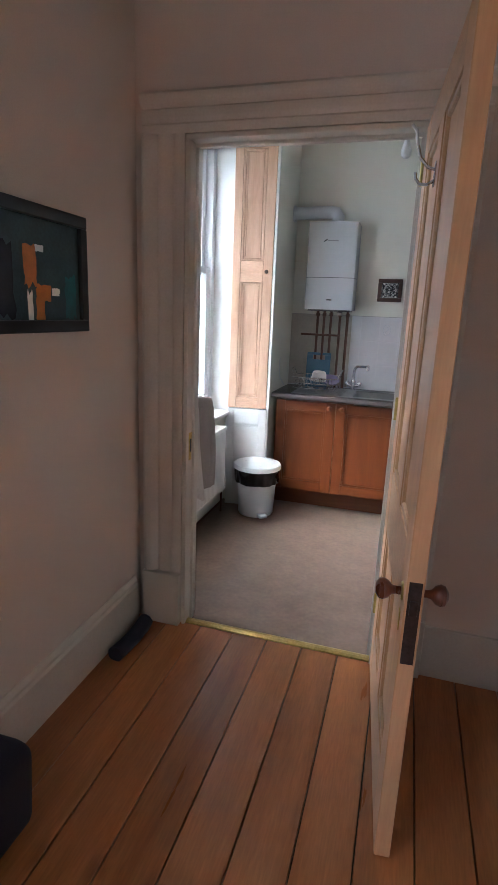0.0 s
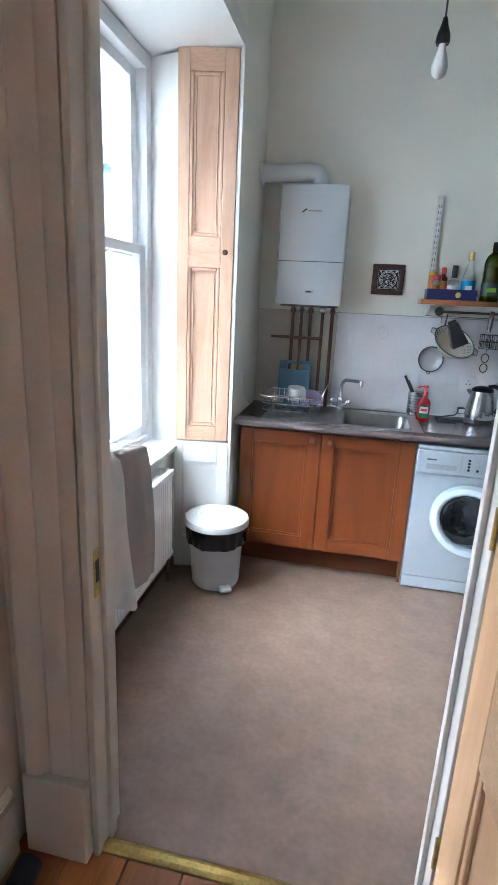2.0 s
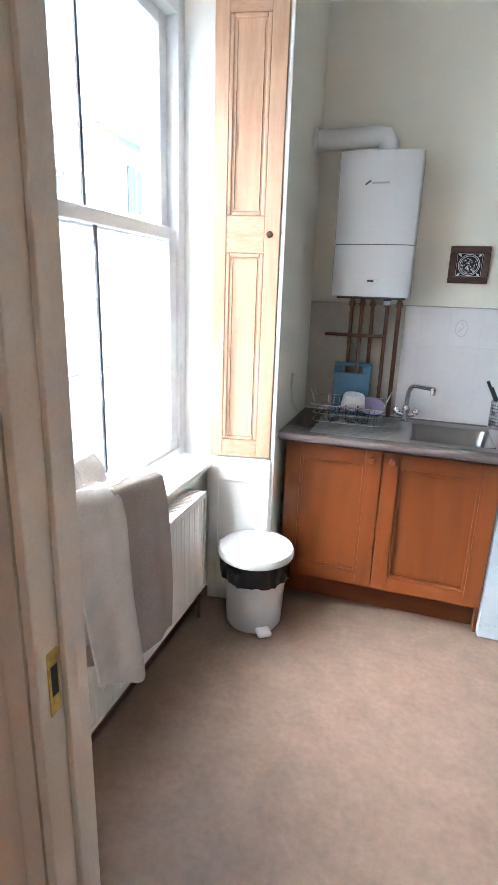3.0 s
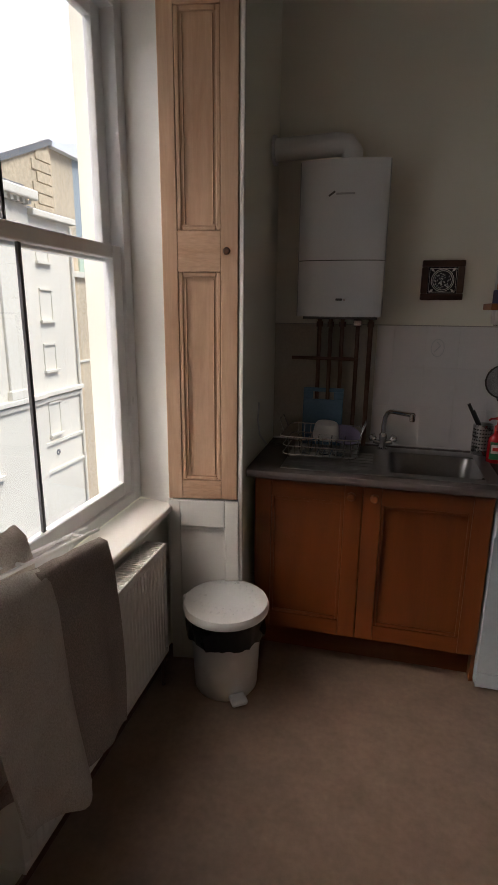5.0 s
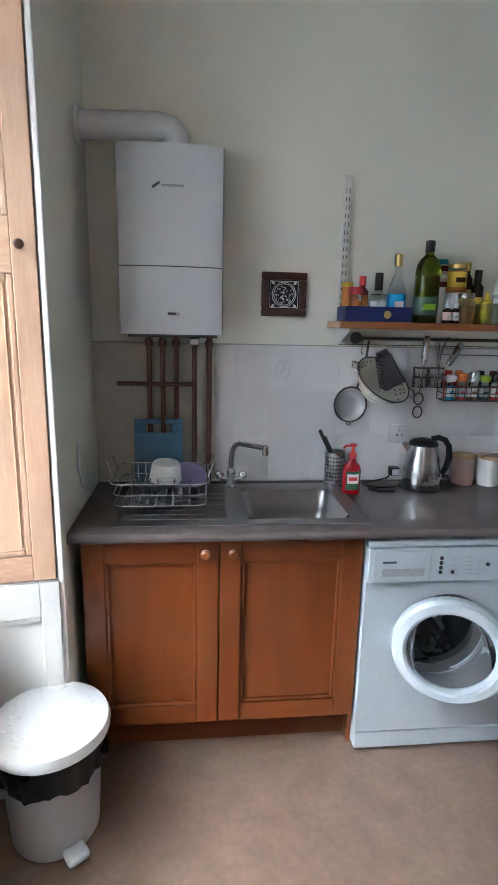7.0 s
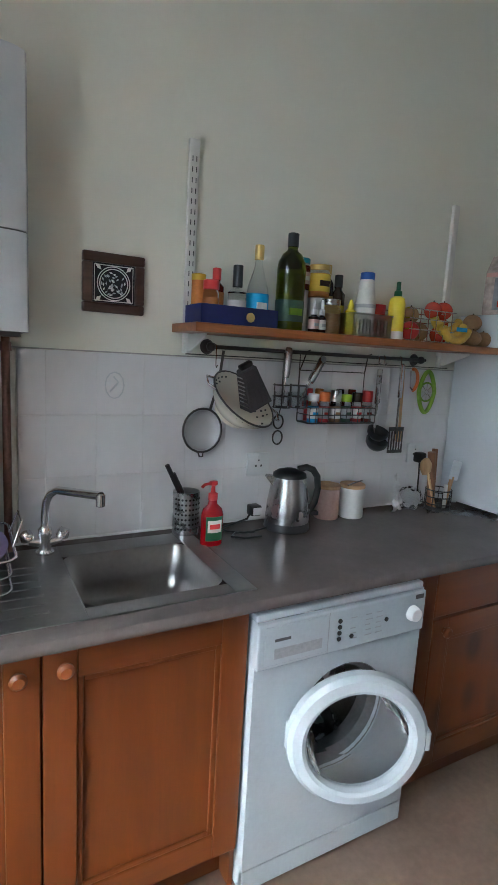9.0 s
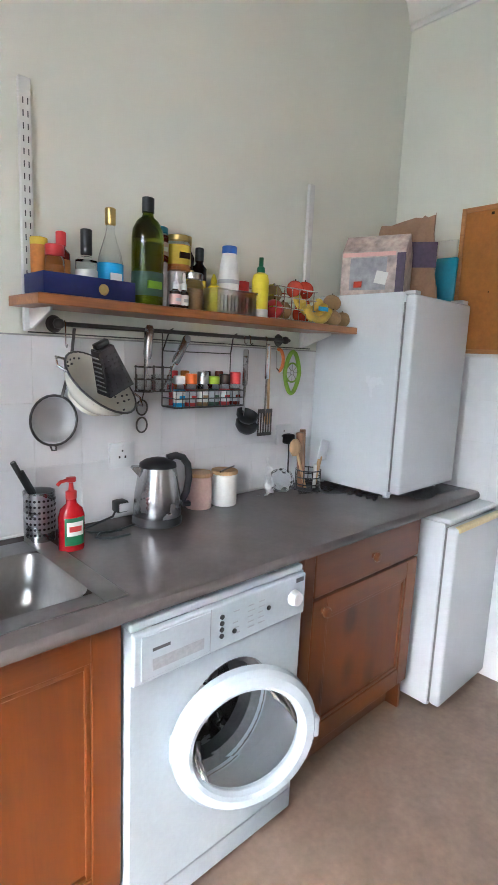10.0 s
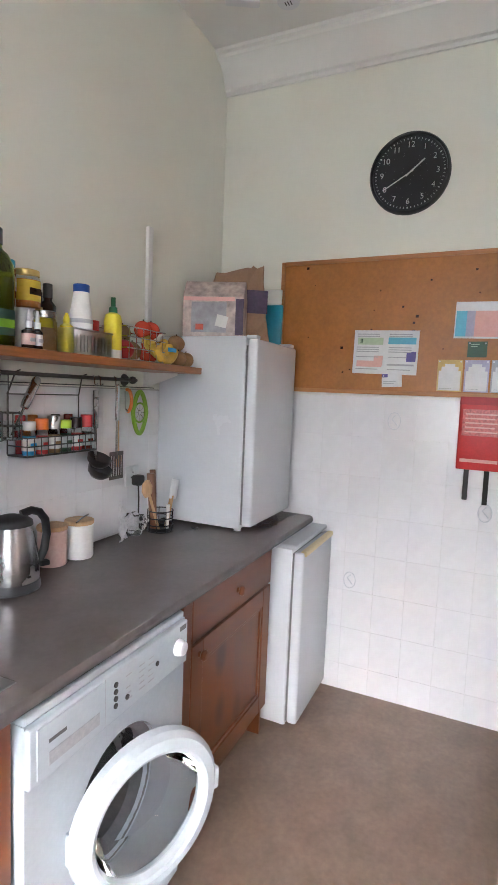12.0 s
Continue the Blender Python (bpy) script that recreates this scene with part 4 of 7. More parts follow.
def pedal_bin():
    cx, cy = -1.405, 3.17
    SC = Matrix.Scale(1.13, 4)
    ob = thing("pedal_bin", (cx, cy, 0), "white plastic pedal bin with black liner showing under lid", "bin")
    part("body", L([(0, 0.0), (0.112, 0.0), (0.118, 0.01), (0.134, 0.29), (0.137, 0.30), (0.132, 0.30), (0.11, 0.02), (0, 0.02)], 40, at(cx, cy, 0) @ SC), M_UPVC, ob, "", 40)
    t = bmesh.new()
    prof = [(0.1405, 0.225), (0.1425, 0.25), (0.1455, 0.29), (0.147, 0.315), (0.14, 0.32), (0.13, 0.31)]
    lathe(t, prof, 64, at(cx, cy, 0) @ SC)
    for v in t.verts:
        a = math.atan2(v.co.y - cy, v.co.x - cx)
        k = 0.006 * math.sin(7 * a + 30 * v.co.z) + 0.004 * math.sin(17 * a) + 0.003 * math.sin(29 * a + 60 * v.co.z)
        d = Vector((v.co.x - cx, v.co.y - cy, 0)).normalized()
        v.co += d * (k + 0.002)
        if v.co.z < 0.24:
            v.co.z += 0.012 * math.sin(5 * a) + 0.006 * math.sin(13 * a)
    part("liner", t, M_LINER, ob, "crumpled black bin liner", 60)
    lid = part("lid", L([(0.150, 0.318), (0.158, 0.32), (0.160, 0.335), (0.154, 0.35), (0.13, 0.358), (0.0, 0.362)], 48, at(cx, cy, 0) @ SC), M_UPVC, ob, "white textured lid", 40)
    for i in range(9):
        for j in range(9):
            px, py = (i - 4) * 0.026, (j - 4) * 0.026
            if math.hypot(px, py) < 0.118:
                part("stud", L([(0.008, 0), (0.006, 0.0016), (0, 0.002)], 6, at(cx + px * 1.13 + (j % 2) * 0.01, cy + py * 1.13, 0.3588 * 1.13)), M_UPVC, lid)
    part("hinge_block", B(-0.05, 0.05, 0.13, 0.175, 0.285, 0.335, 0.01, 2, at(cx, cy, 0, 70) @ SC), M_UPVC, ob)
    part("pedal", B(-0.03, 0.03, -0.165, -0.1, 0.012, 0.035, 0.01, 3, at(cx, cy, 0, 35) @ SC), M_UPVC, ob, "", 40)
    return ob


M_LINER = mat("black_bin_liner", (0.012, 0.012, 0.014), 0.28, var=0.1, bump=0.3, gscale=40)
pedal_bin()


def radiator():
    ob = thing("radiator", (-1.66, 2.6, 0.2), "white convector panel radiator below the window", "radiator")
    y0, y1, x0, x1, z0, z1 = 2.12, 3.04, -1.70, -1.615, 0.20, 0.685
    t = bmesh.new()
    n = 34
    pts = []
    for i in range(n):
        u = y0 + 0.02 + (y1 - y0 - 0.04) * i / n
        w = (y1 - y0 - 0.04) / n
        pts += [(x1 - 0.0025, u), (x1 - 0.0025, u + 0.2 * w), (x1, u + 0.3 * w), (x1, u + 0.9 * w)]
    pts = [(x1 - 0.02, y0)] + [(x1 - 0.008, y0 + 0.004)] + pts + [(x1 - 0.008, y1 - 0.004), (x1 - 0.02, y1)]
    extrude_profile(t, pts, "z", z0 + 0.02, z1 - 0.03)
    part("front_panel", t, M_WHITE, ob, "", 25)
    part("top_rim", B(x1 - 0.02, x1 + 0.001, y0, y1, z1 - 0.03, z1 - 0.004, 0.003), M_WHITE, ob)
    part("bottom_rim", B(x1 - 0.02, x1 + 0.001, y0, y1, z0, z0 + 0.022, 0.003), M_WHITE, ob)
    part("back_panel", B(x0, x0 + 0.015, y0, y1, z0, z1 - 0.006, 0.003), M_WHITE, ob)
    part("side_cover", B(x0, x1 + 0.001, y1 - 0.002, y1 + 0.003, z0, z1, 0.001, 1), M_WHITE, ob)
    part("side_cover", B(x0, x1 + 0.001, y0 - 0.003, y0 + 0.002, z0, z1, 0.001, 1), M_WHITE, ob)
    g = part("top_grille", B(x0, x0 + 0.006, y0, y1, z1 - 0.004, z1, 0.001, 1), M_WHITE, ob)
    part("grille_edge", B(x1 - 0.006, x1, y0, y1, z1 - 0.004, z1, 0.001, 1), M_WHITE, g)
    for i in range(60):
        u = y0 + 0.01 + (y1 - y0 - 0.02) * i / 60
        part("slat", B(x0 + 0.006, x1 - 0.006, u, u + 0.008, z1 - 0.004, z1), M_WHITE, g)
    part("valve", L([(0.014, 0), (0.016, 0.03), (0.02, 0.035), (0.02, 0.07), (0.014, 0.075), (0, 0.075)], 14, at(-1.66, y1 + 0.04, 0.2)), M_UPVC, ob, "white thermostatic valve", 40)
    part("pipe", T([(-1.66, y1 + 0.04, 0.0), (-1.66, y1 + 0.04, 0.21)], 0.008, 10), M_COPPER, ob)
    part("wall_bracket", B(-1.742, x0, 2.3, 2.34, 0.25, 0.6), M_WHITE, ob)
    part("wall_bracket", B(-1.742, x0, 2.9, 2.94, 0.25, 0.6), M_WHITE, ob)
    return ob


radiator()

# dark cooker and dark unit along the doorway wall
M_DUNIT = wood("dark_brown_unit", (0.03, 0.018, 0.012), (0.06, 0.035, 0.02), "z", 0.4)
cook = thing("cooker", (0.11, 2.2, 0), "dark grey freestanding cooker beside the doorway", "cooker")
part("body", B(-0.20, 0.40, KY0 + 0.02, 2.40, 0.0, 0.90, 0.006), M_DGREY, cook)
part("oven_door", B(-0.18, 0.38, 2.402, 2.43, 0.14, 0.72, 0.008), M_BLACK, cook, "black oven door")
part("handle", T([(-0.13, 2.46, 0.68), (0.33, 2.46, 0.68)], 0.009, 10), M_STEEL, cook, "", 50)
part("hob", B(-0.20, 0.40, KY0 + 0.02, 2.40, 0.902, 0.912, 0.003), M_BLACK, cook)
unit = thing("dark_base_unit", (1.0, 2.2, 0), "dark brown base unit against the wall", "cabinet")
part("body", B(0.41, KX1 - 0.01, KY0 + 0.02, 2.40, 0.0, 0.88, 0.006), M_DUNIT, unit)
part("door", B(0.43, 0.95, 2.402, 2.42, 0.1, 0.86, 0.004), M_DUNIT, unit)
part("door", B(0.96, KX1 - 0.02, 2.402, 2.42, 0.1, 0.86, 0.004), M_DUNIT, unit)

# ---- outside: the pale building over the street ----
M_ASPH = mat("asphalt", (0.05, 0.05, 0.05), 0.9, var=0.1, scale=0.5)
setting("ground", B(-600, 600, -600, 600, -9.2, -9.0), M_ASPH, "grey street ground far below", "ground")
M_STONE = mat("tan_stone_outside", (0.50, 0.42, 0.30), 0.85, var=0.1, scale=0.7, grain=0.06, gscale=6)
M_PANE = mat("dark_window_pane", (0.05, 0.055, 0.06), 0.12, var=0.1)
M_MINTP = mat("pale_green_panel", (0.42, 0.52, 0.42), 0.5, var=0.06, scale=0.8)
M_LEAD = mat("grey_cladding", (0.30, 0.36, 0.40), 0.5, var=0.08, scale=0.6)


def facade():
    ob = thing("pale_building", (-16, 4, -9), "pale cream rendered town building with string courses", "building")
    x, e0, e1 = -14.0, 19.7, 22.6
    part("wall", B(x - 8, x, -14, e0, -9, 5.35), M_MASON, ob)
    part("end_wall", B(x - 8, x - 0.12, e0, e1, -9, 4.95), M_MASON, ob)
    part("cornice", B(x - 0.1, x + 0.45, -14, e0 + 0.15, 5.35, 5.7, 0.06), M_MASON, ob)
    part("parapet", B(x - 0.5, x - 0.05, -14, e0, 5.7, 5.9), M_SLATE, ob, "dark parapet coping")
    part("cornice", B(x - 0.2, x + 0.14, e0 + 0.15, e1 + 0.15, 4.9, 5.15, 0.04), M_MASON, ob)
    part("coping", B(x - 0.3, x - 0.1, e0 + 0.15, e1, 5.15, 5.22), M_SLATE, ob)
    for i in range(56):
        y = e0 - 0.3 - 0.32 * i
        part("dentil", B(x, x + 0.3, y, y + 0.15, 5.19, 5.35), M_MASON, ob)
    for z, d in ((-1.9, 0.22), (-2.15, 0.1)):
        part("string_course", B(x, x + d, -14, e0, z - 0.1, z + 0.1, 0.03), M_MASON, ob)
        part("string_course", B(x - 0.12, x + d - 0.12, e0, e1 + 0.05, z - 0.1, z + 0.1, 0.03), M_MASON, ob)
    for z in (-4.0, -5.2):
        part("string_course", B(x - 0.12, x - 0.02, e0, e1 - 0.1, z - 0.06, z + 0.06), M_MASON, ob)
    for k in range(6):
        y = e0 - 1.6 - 3.6 * k
        part("pilaster", B(x, x + 0.12, y - 0.35, y + 0.35, -1.7, 5.1, 0.03), M_MASON, ob)
        part("pilaster_base", B(x, x + 0.2, y - 0.45, y + 0.45, -1.8, -1.45, 0.03), M_MASON, ob)
    for row, (z0, z1) in enumerate(((1.4, 3.3), (-1.3, 0.4), (-4.4, -2.6))):
        for k in range(6):
            y, w = e0 - 3.4 - 3.6 * k, 0.5
            wp = part("window", B(x, x + 0.05, y - w - 0.1, y + w + 0.1, z1, z1 + 0.1), M_MASON, ob)
            part("sill", B(x, x + 0.18, y - w - 0.15, y + w + 0.15, z0 - 0.14, z0), M_MASON, wp)
            part("frame", B(x, x + 0.04, y - w, y - w + 0.08, z0, z1), M_UPVC, wp)
            part("frame", B(x, x + 0.04, y + w - 0.08, y + w, z0, z1), M_UPVC, wp)
            if row == 0 and k % 2 == 0:
                part("pane", B(x, x + 0.015, y - w + 0.08, y + w - 0.08, z0, z1), M_PANE, wp)
                part("bar", B(x + 0.015, x + 0.04, y - w + 0.08, y + w - 0.08, (z0 + z1) / 2 - 0.04, (z0 + z1) / 2 + 0.04), M_UPVC, wp)
    for z0, z1 in ((3.3, 3.8), (1.05, 2.2), (-0.95, 0.05), (-3.65, -2.35)):
        bl = part("blind_window", B(x - 0.12, x - 0.05, 20.15, 21.0, z1, z1 + 0.08), M_MASON, ob)
        part("sill", B(x - 0.12, x + 0.02, 20.1, 21.05, z0 - 0.1, z0), M_MASON, bl)
        part("reveal", B(x - 0.12, x - 0.08, 20.15, 20.22, z0, z1), M_MASON, bl)
        part("reveal", B(x - 0.12, x - 0.08, 20.93, 21.0, z0, z1), M_MASON, bl)
    part("round_vent", L([(0.13, 0), (0.13, 0.03), (0.06, 0.03), (0.05, 0.0)], 16, at(x - 0.12, 20.6, -4.5, 0, 0, 90)), M_SLATE, ob)
    part("drainpipe", T([(x - 0.02, e1 - 0.08, 4.8), (x - 0.02, e1 - 0.08, -9)], 0.06, 8), M_MASON, ob)
    return ob


facade()
annex = thing("tan_annex", (-18, 24, -9), "narrow tan rendered wall beside the pale building", "building")
part("wall", B(-24, -14.3, 22.62, 25.9, -9, 2.85), M_STONE, annex)
part("coping", B(-24, -14.15, 22.62, 26.0, 2.85, 3.1), M_MASON, annex)
part("band", B(-14.3, -14.24, 22.7, 25.9, -0.9, -0.8), M_MASON, annex)
gable = thing("stone_gable_building", (-16, 17, -9), "tan stone gable behind the pale building", "building")
part("gable_wall", extrude_profile(bmesh.new(), [(10.0, -9.0), (10.0, 2.6), (22.9, 8.1), (22.9, -9.0)], "x", -17.0, -15.0), M_STONE, gable)
part("coping", extrude_profile(bmesh.new(), [(10.0, 2.6), (10.0, 2.85), (22.8, 8.32), (23.05, 8.32), (23.05, 8.1), (22.9, 8.1)], "x", -17.1, -14.9), M_SLATE, gable)
for k in range(9):
    part("quoin", B(-15.0, -14.94, 21.6 if k % 2 else 21.9, 22.9, 4.0 + 0.42 * k, 4.38 + 0.42 * k, 0.02), M_STONE, gable)
tower = thing("modern_block", (-18, 28, -9), "grey clad modern rooftop block with a dark window", "building")
part("wall", B(-22, -15.2, 23.0, 24.95, -9, 8.1), M_STONE, tower, "tan stone flank")
part("cladding", B(-22, -15.2, 24.95, 36, -9, 8.1), M_LEAD, tower, "blue-grey metal cladding")
part("roof", extrude_profile(bmesh.new(), [(23.0, 8.1), (23.0, 8.25), (24.6, 8.62), (27.0, 8.85), (36.0, 8.95), (36.0, 8.1)], "x", -22.2, -14.9), M_UPVC, tower, "pale curved roof edge")
part("window", B(-15.2, -15.14, 25.6, 27.0, 4.9, 7.0), M_PANE, tower)
part("window_bar", B(-15.14, -15.1, 26.25, 26.35, 4.9, 7.0), M_UPVC, tower)
part("balcony_panel", B(-15.2, -15.12, 24.95, 30, 3.2, 4.7), M_MINTP, tower, "pale green panel")

# ---- loose things ----


def plain(name, rgb, rough=0.45, **k):
    return mat(name, rgb, rough, var=k.pop("var", 0.05), scale=k.pop("scale", 25), grain=k.pop("grain", 0.03), bump=k.pop("bump", 0.02), **k)


M_RED = plain("red_plastic", (0.55, 0.03, 0.03), 0.35)
M_BLUE = plain("dark_blue_card", (0.012, 0.02, 0.11), 0.5)
M_SKY = plain("sky_blue_label", (0.03, 0.36, 0.72), 0.5)
M_GOLD = plain("gold_cap", (0.62, 0.45, 0.16), 0.3, metal=0.8)
M_OLIVE = glass("olive_green_glass", (0.22, 0.28, 0.02), 0.02)
M_OIL = plain("green_oil", (0.17, 0.19, 0.012), 0.15)
M_CLEAR = glass("clear_bottle_glass", (0.93, 0.95, 0.95), 0.01, 1.3)
M_LABEL = plain("white_paper_label", (0.74, 0.73, 0.70), 0.6)
M_AMBER = plain("orange_spice", (0.55, 0.19, 0.03), 0.6, var=0.15, scale=80)
M_MUST = plain("yellow_label", (0.62, 0.43, 0.03), 0.5)
M_JAM = plain("dark_red_jam", (0.14, 0.02, 0.012), 0.25)
M_DKBTL = plain("dark_brown_bottle", (0.03, 0.015, 0.01), 0.2)
M_LEMON = plain("bright_yellow_plastic", (0.75, 0.62, 0.03), 0.4)
M_GREENC = plain("dark_green_cap", (0.01, 0.13, 0.05), 0.4)
M_TUB = glass("frosted_plastic_tub", (0.9, 0.9, 0.88), 0.35, 1.2)
M_WOODL = wood("pale_wood", (0.42, 0.24, 0.11), (0.56, 0.36, 0.19), "z", 0.5, 18)
M_WOODD = wood("brown_wood_handle", (0.16, 0.07, 0.035), (0.26, 0.12, 0.06), "z", 0.45, 18)
M_CREAM = mat("cream_enamel", (0.72, 0.70, 0.60), 0.2, var=0.03, grain=0.01, bump=0.01)
M_GRATER = plain("dark_grater_steel", (0.09, 0.085, 0.09), 0.4, metal=0.6)
M_WIRE = plain("dark_wire", (0.10, 0.095, 0.095), 0.4, metal=0.7)
M_LIME = plain("lime_green_plastic", (0.20, 0.36, 0.02), 0.4)
M_PINK = plain("pale_pink_ceramic", (0.62, 0.42, 0.37), 0.35)
M_CERAM = plain("white_ceramic", (0.74, 0.74, 0.73), 0.3)
M_SOAP = mat("red_soap", (0.55, 0.010, 0.02), 0.08, var=0.04, grain=0.0, bump=0.0, Transmission_Weight=0.35)
M_SOAPC = plain("red_soap_liquid", (0.50, 0.012, 0.02), 0.2)
M_KRAFT = plain("brown_paper_bag", (0.34, 0.20, 0.12), 0.7, var=0.1, bump=0.2)
M_PRINT = mat("printed_box_pastel", (0.56, 0.45, 0.40), 0.5, var=0.35, scale=16, grain=0.1, gscale=45, hue=(0.85, 0.9, 1.05))
M_TEAL = plain("teal_plastic", (0.02, 0.25, 0.36), 0.35)
M_PURPLE = plain("dark_purple_print", (0.07, 0.04, 0.09), 0.5, var=0.3, scale=60)
M_BANANA = plain("banana_skin", (0.68, 0.45, 0.06), 0.45, var=0.15, scale=30)
M_TOMATO = plain("red_tomato_skin", (0.55, 0.06, 0.03), 0.25)
M_KIWI = plain("brown_potato_skin", (0.34, 0.20, 0.09), 0.7, var=0.15, scale=40, bump=0.2)
M_TOWEL = mat("pale_cloth", (0.58, 0.54, 0.50), 0.9, var=0.06, scale=20, grain=0.1, gscale=300, bump=0.4)
M_TOWELG = mat("grey_cloth", (0.33, 0.285, 0.26), 0.95, var=0.08, scale=20, grain=0.12, gscale=280, bump=0.5)
M_TOWELP = mat("striped_pinkish_cloth", (0.42, 0.32, 0.29), 0.95, var=0.2, scale=40, grain=0.1, gscale=280, bump=0.5)
M_PAPER = plain("white_paper", (0.74, 0.75, 0.76), 0.7)
M_MOTIF = plain("faded_tile_print", (0.60, 0.62, 0.66), 0.3)
M_GREYT = plain("grey_print_text", (0.42, 0.43, 0.45), 0.6)
M_MINT = plain("pale_green_print", (0.48, 0.60, 0.42), 0.6)
M_CYANP = plain("cyan_print", (0.16, 0.50, 0.66), 0.6)
M_SALMON = plain("salmon_print", (0.72, 0.42, 0.38), 0.6)
M_INDIGO = plain("indigo_print", (0.12, 0.10, 0.34), 0.6)
M_OCHRE = plain("ochre_print", (0.62, 0.45, 0.16), 0.6)
M_LILAC = plain("lilac_print", (0.45, 0.44, 0.58), 0.6)
M_DGREEN = plain("dark_green_card", (0.05, 0.10, 0.06), 0.6)
M_BLUEB = plain("slate_blue_plastic_board", (0.10, 0.22, 0.36), 0.5, var=0.08, scale=12)
M_LAVEN = plain("lavender_plastic", (0.28, 0.24, 0.42), 0.4)
M_FILM = glass("clear_plastic_film", (0.95, 0.95, 0.95), 0.15, 1.1)
M_NAVY = mat("navy_fabric", (0.015, 0.018, 0.035), 0.9, var=0.15, grain=0.1, gscale=250, bump=0.3)


def vessel(name, x, y, z, prof, material, label, cat, cap=None, band=None, fill=None, group="", seg=20, squash=1.0):
    """A turned container standing at x, y, z with cap, label band and contents as parts."""
    ob = thing(name, (x, y, z), label, cat, group)
    m = at(x, y, z) @ Matrix.Diagonal((1, squash, 1, 1))
    part("body", L(prof, seg, m), material, ob, "", 40)
    if fill:
        part("contents", L(fill[0], seg, m), fill[1], ob, "", 40)
    if band:
        z0, z1, r, bm_, *_ = band
        part("label", L([(r - 0.0004, z0), (r + 0.0006, z0), (r + 0.0006, z1), (r - 0.0004, z1)], seg, m), bm_, ob, "", 40)
        if len(band) > 4:
            part("print", B(-0.5 * r, 0.45 * r, -r - 0.0016, -r * 0.86, z0 + 0.3 * (z1 - z0), z0 + 0.62 * (z1 - z0), 0, 2, m), band[4], ob)
    if cap:
        part("cap", L(cap[0], seg, m), cap[1], ob, "", 40)
    return ob


def jar(r, h, neck=0.85):
    return [(0, 0), (r * 0.92, 0), (r, r * 0.1), (r, h * 0.84), (r * neck, h * 0.93), (r * neck, h), (0, h)]


def capp(r, z0, z1):
    return [(r, z0), (r, z1 - 0.002), (r - 0.002, z1), (0, z1)]


SZ = 1.6125
SY = 3.87
# the blue box with a gold badge and what stands in it
bx = thing("blue_box", (-0.24, SY, SZ), "dark blue shallow card box with a gold badge", "box")
bm = bmesh.new()
box(bm, -0.375, -0.105, SY - 0.065, SY - 0.061, SZ, SZ + 0.058)
box(bm, -0.375, -0.105, SY + 0.061, SY + 0.065, SZ, SZ + 0.058)
box(bm, -0.375, -0.371, SY - 0.061, SY + 0.061, SZ, SZ + 0.058)
box(bm, -0.109, -0.105, SY - 0.061, SY + 0.061, SZ, SZ + 0.058)
box(bm, -0.371, -0.109, SY - 0.061, SY + 0.061, SZ, SZ + 0.004)
part("tray", bm, M_BLUE, bx)
part("badge", L([(0, 0.002), (0.012, 0.002), (0.016, 0)], 9, at(-0.205, SY - 0.065, SZ + 0.028, 0, 90)), M_GOLD, bx, "small gold badge")
BZ = SZ + 0.005
vessel("spice_jar", -0.325, SY - 0.02, BZ, jar(0.026, 0.105), M_CLEAR, "clear jar of orange spice with a red lid", "spice jar", (capp(0.025, 0.1, 0.128), M_RED), None, ([(0, 0.002), (0.023, 0.002), (0.023, 0.075), (0, 0.075)], M_AMBER))
vessel("spice_tin", -0.345, SY + 0.035, BZ, [(0, 0), (0.022, 0), (0.022, 0.135), (0, 0.135)], M_AMBER, "tall orange spice jar with a dark lid", "spice jar", (capp(0.023, 0.13, 0.15), M_MUST))
vessel("sauce_bottle", -0.285, SY + 0.03, BZ, jar(0.024, 0.14, 0.5), M_JAM, "dark red sauce bottle with an orange label", "bottle", (capp(0.014, 0.138, 0.175), M_RED), (0.05, 0.1, 0.0245, M_AMBER))
vessel("vinegar_bottle", -0.232, SY - 0.015, BZ, jar(0.03, 0.12, 0.5), M_CLEAR, "small clear bottle with white label and black cap", "bottle", (capp(0.016, 0.118, 0.185), M_BLACK), (0.02, 0.075, 0.0302, M_LABEL, M_GREYT), ([(0, 0.003), (0.026, 0.003), (0.026, 0.07), (0, 0.07)], M_DKBTL))
vessel("clear_bottle", -0.15, SY, BZ, [(0, 0), (0.036, 0), (0.037, 0.004), (0.037, 0.10), (0.032, 0.13), (0.015, 0.185), (0.012, 0.20), (0.012, 0.235), (0, 0.235)], M_CLEAR, "clear glass bottle with blue label and gold cap", "bottle", (capp(0.0155, 0.215, 0.26), M_GOLD), (0.03, 0.105, 0.0372, M_SKY, M_LABEL), ([(0, 0.004), (0.032, 0.004), (0.032, 0.085), (0, 0.085)], M_DKBTL))
vessel("olive_oil_bottle", -0.03, SY - 0.01, SZ, [(0, 0), (0.048, 0), (0.05, 0.005), (0.05, 0.20), (0.047, 0.225), (0.034, 0.25), (0.019, 0.262), (0.017, 0.27), (0.017, 0.30), (0, 0.30)], M_OLIVE, "tall green glass olive oil bottle with black cap", "bottle", (capp(0.019, 0.275, 0.318), M_BLACK), (0.03, 0.10, 0.0502, M_DGREEN, M_LIME), ([(0, 0.004), (0.044, 0.004), (0.044, 0.185), (0, 0.185)], M_OIL), squash=0.9)
vessel("white_tub", 0.035, SY + 0.045, SZ, [(0, 0), (0.036, 0), (0.038, 0.145), (0, 0.146)], M_LABEL, "white round tub at the back of the shelf", "tub")
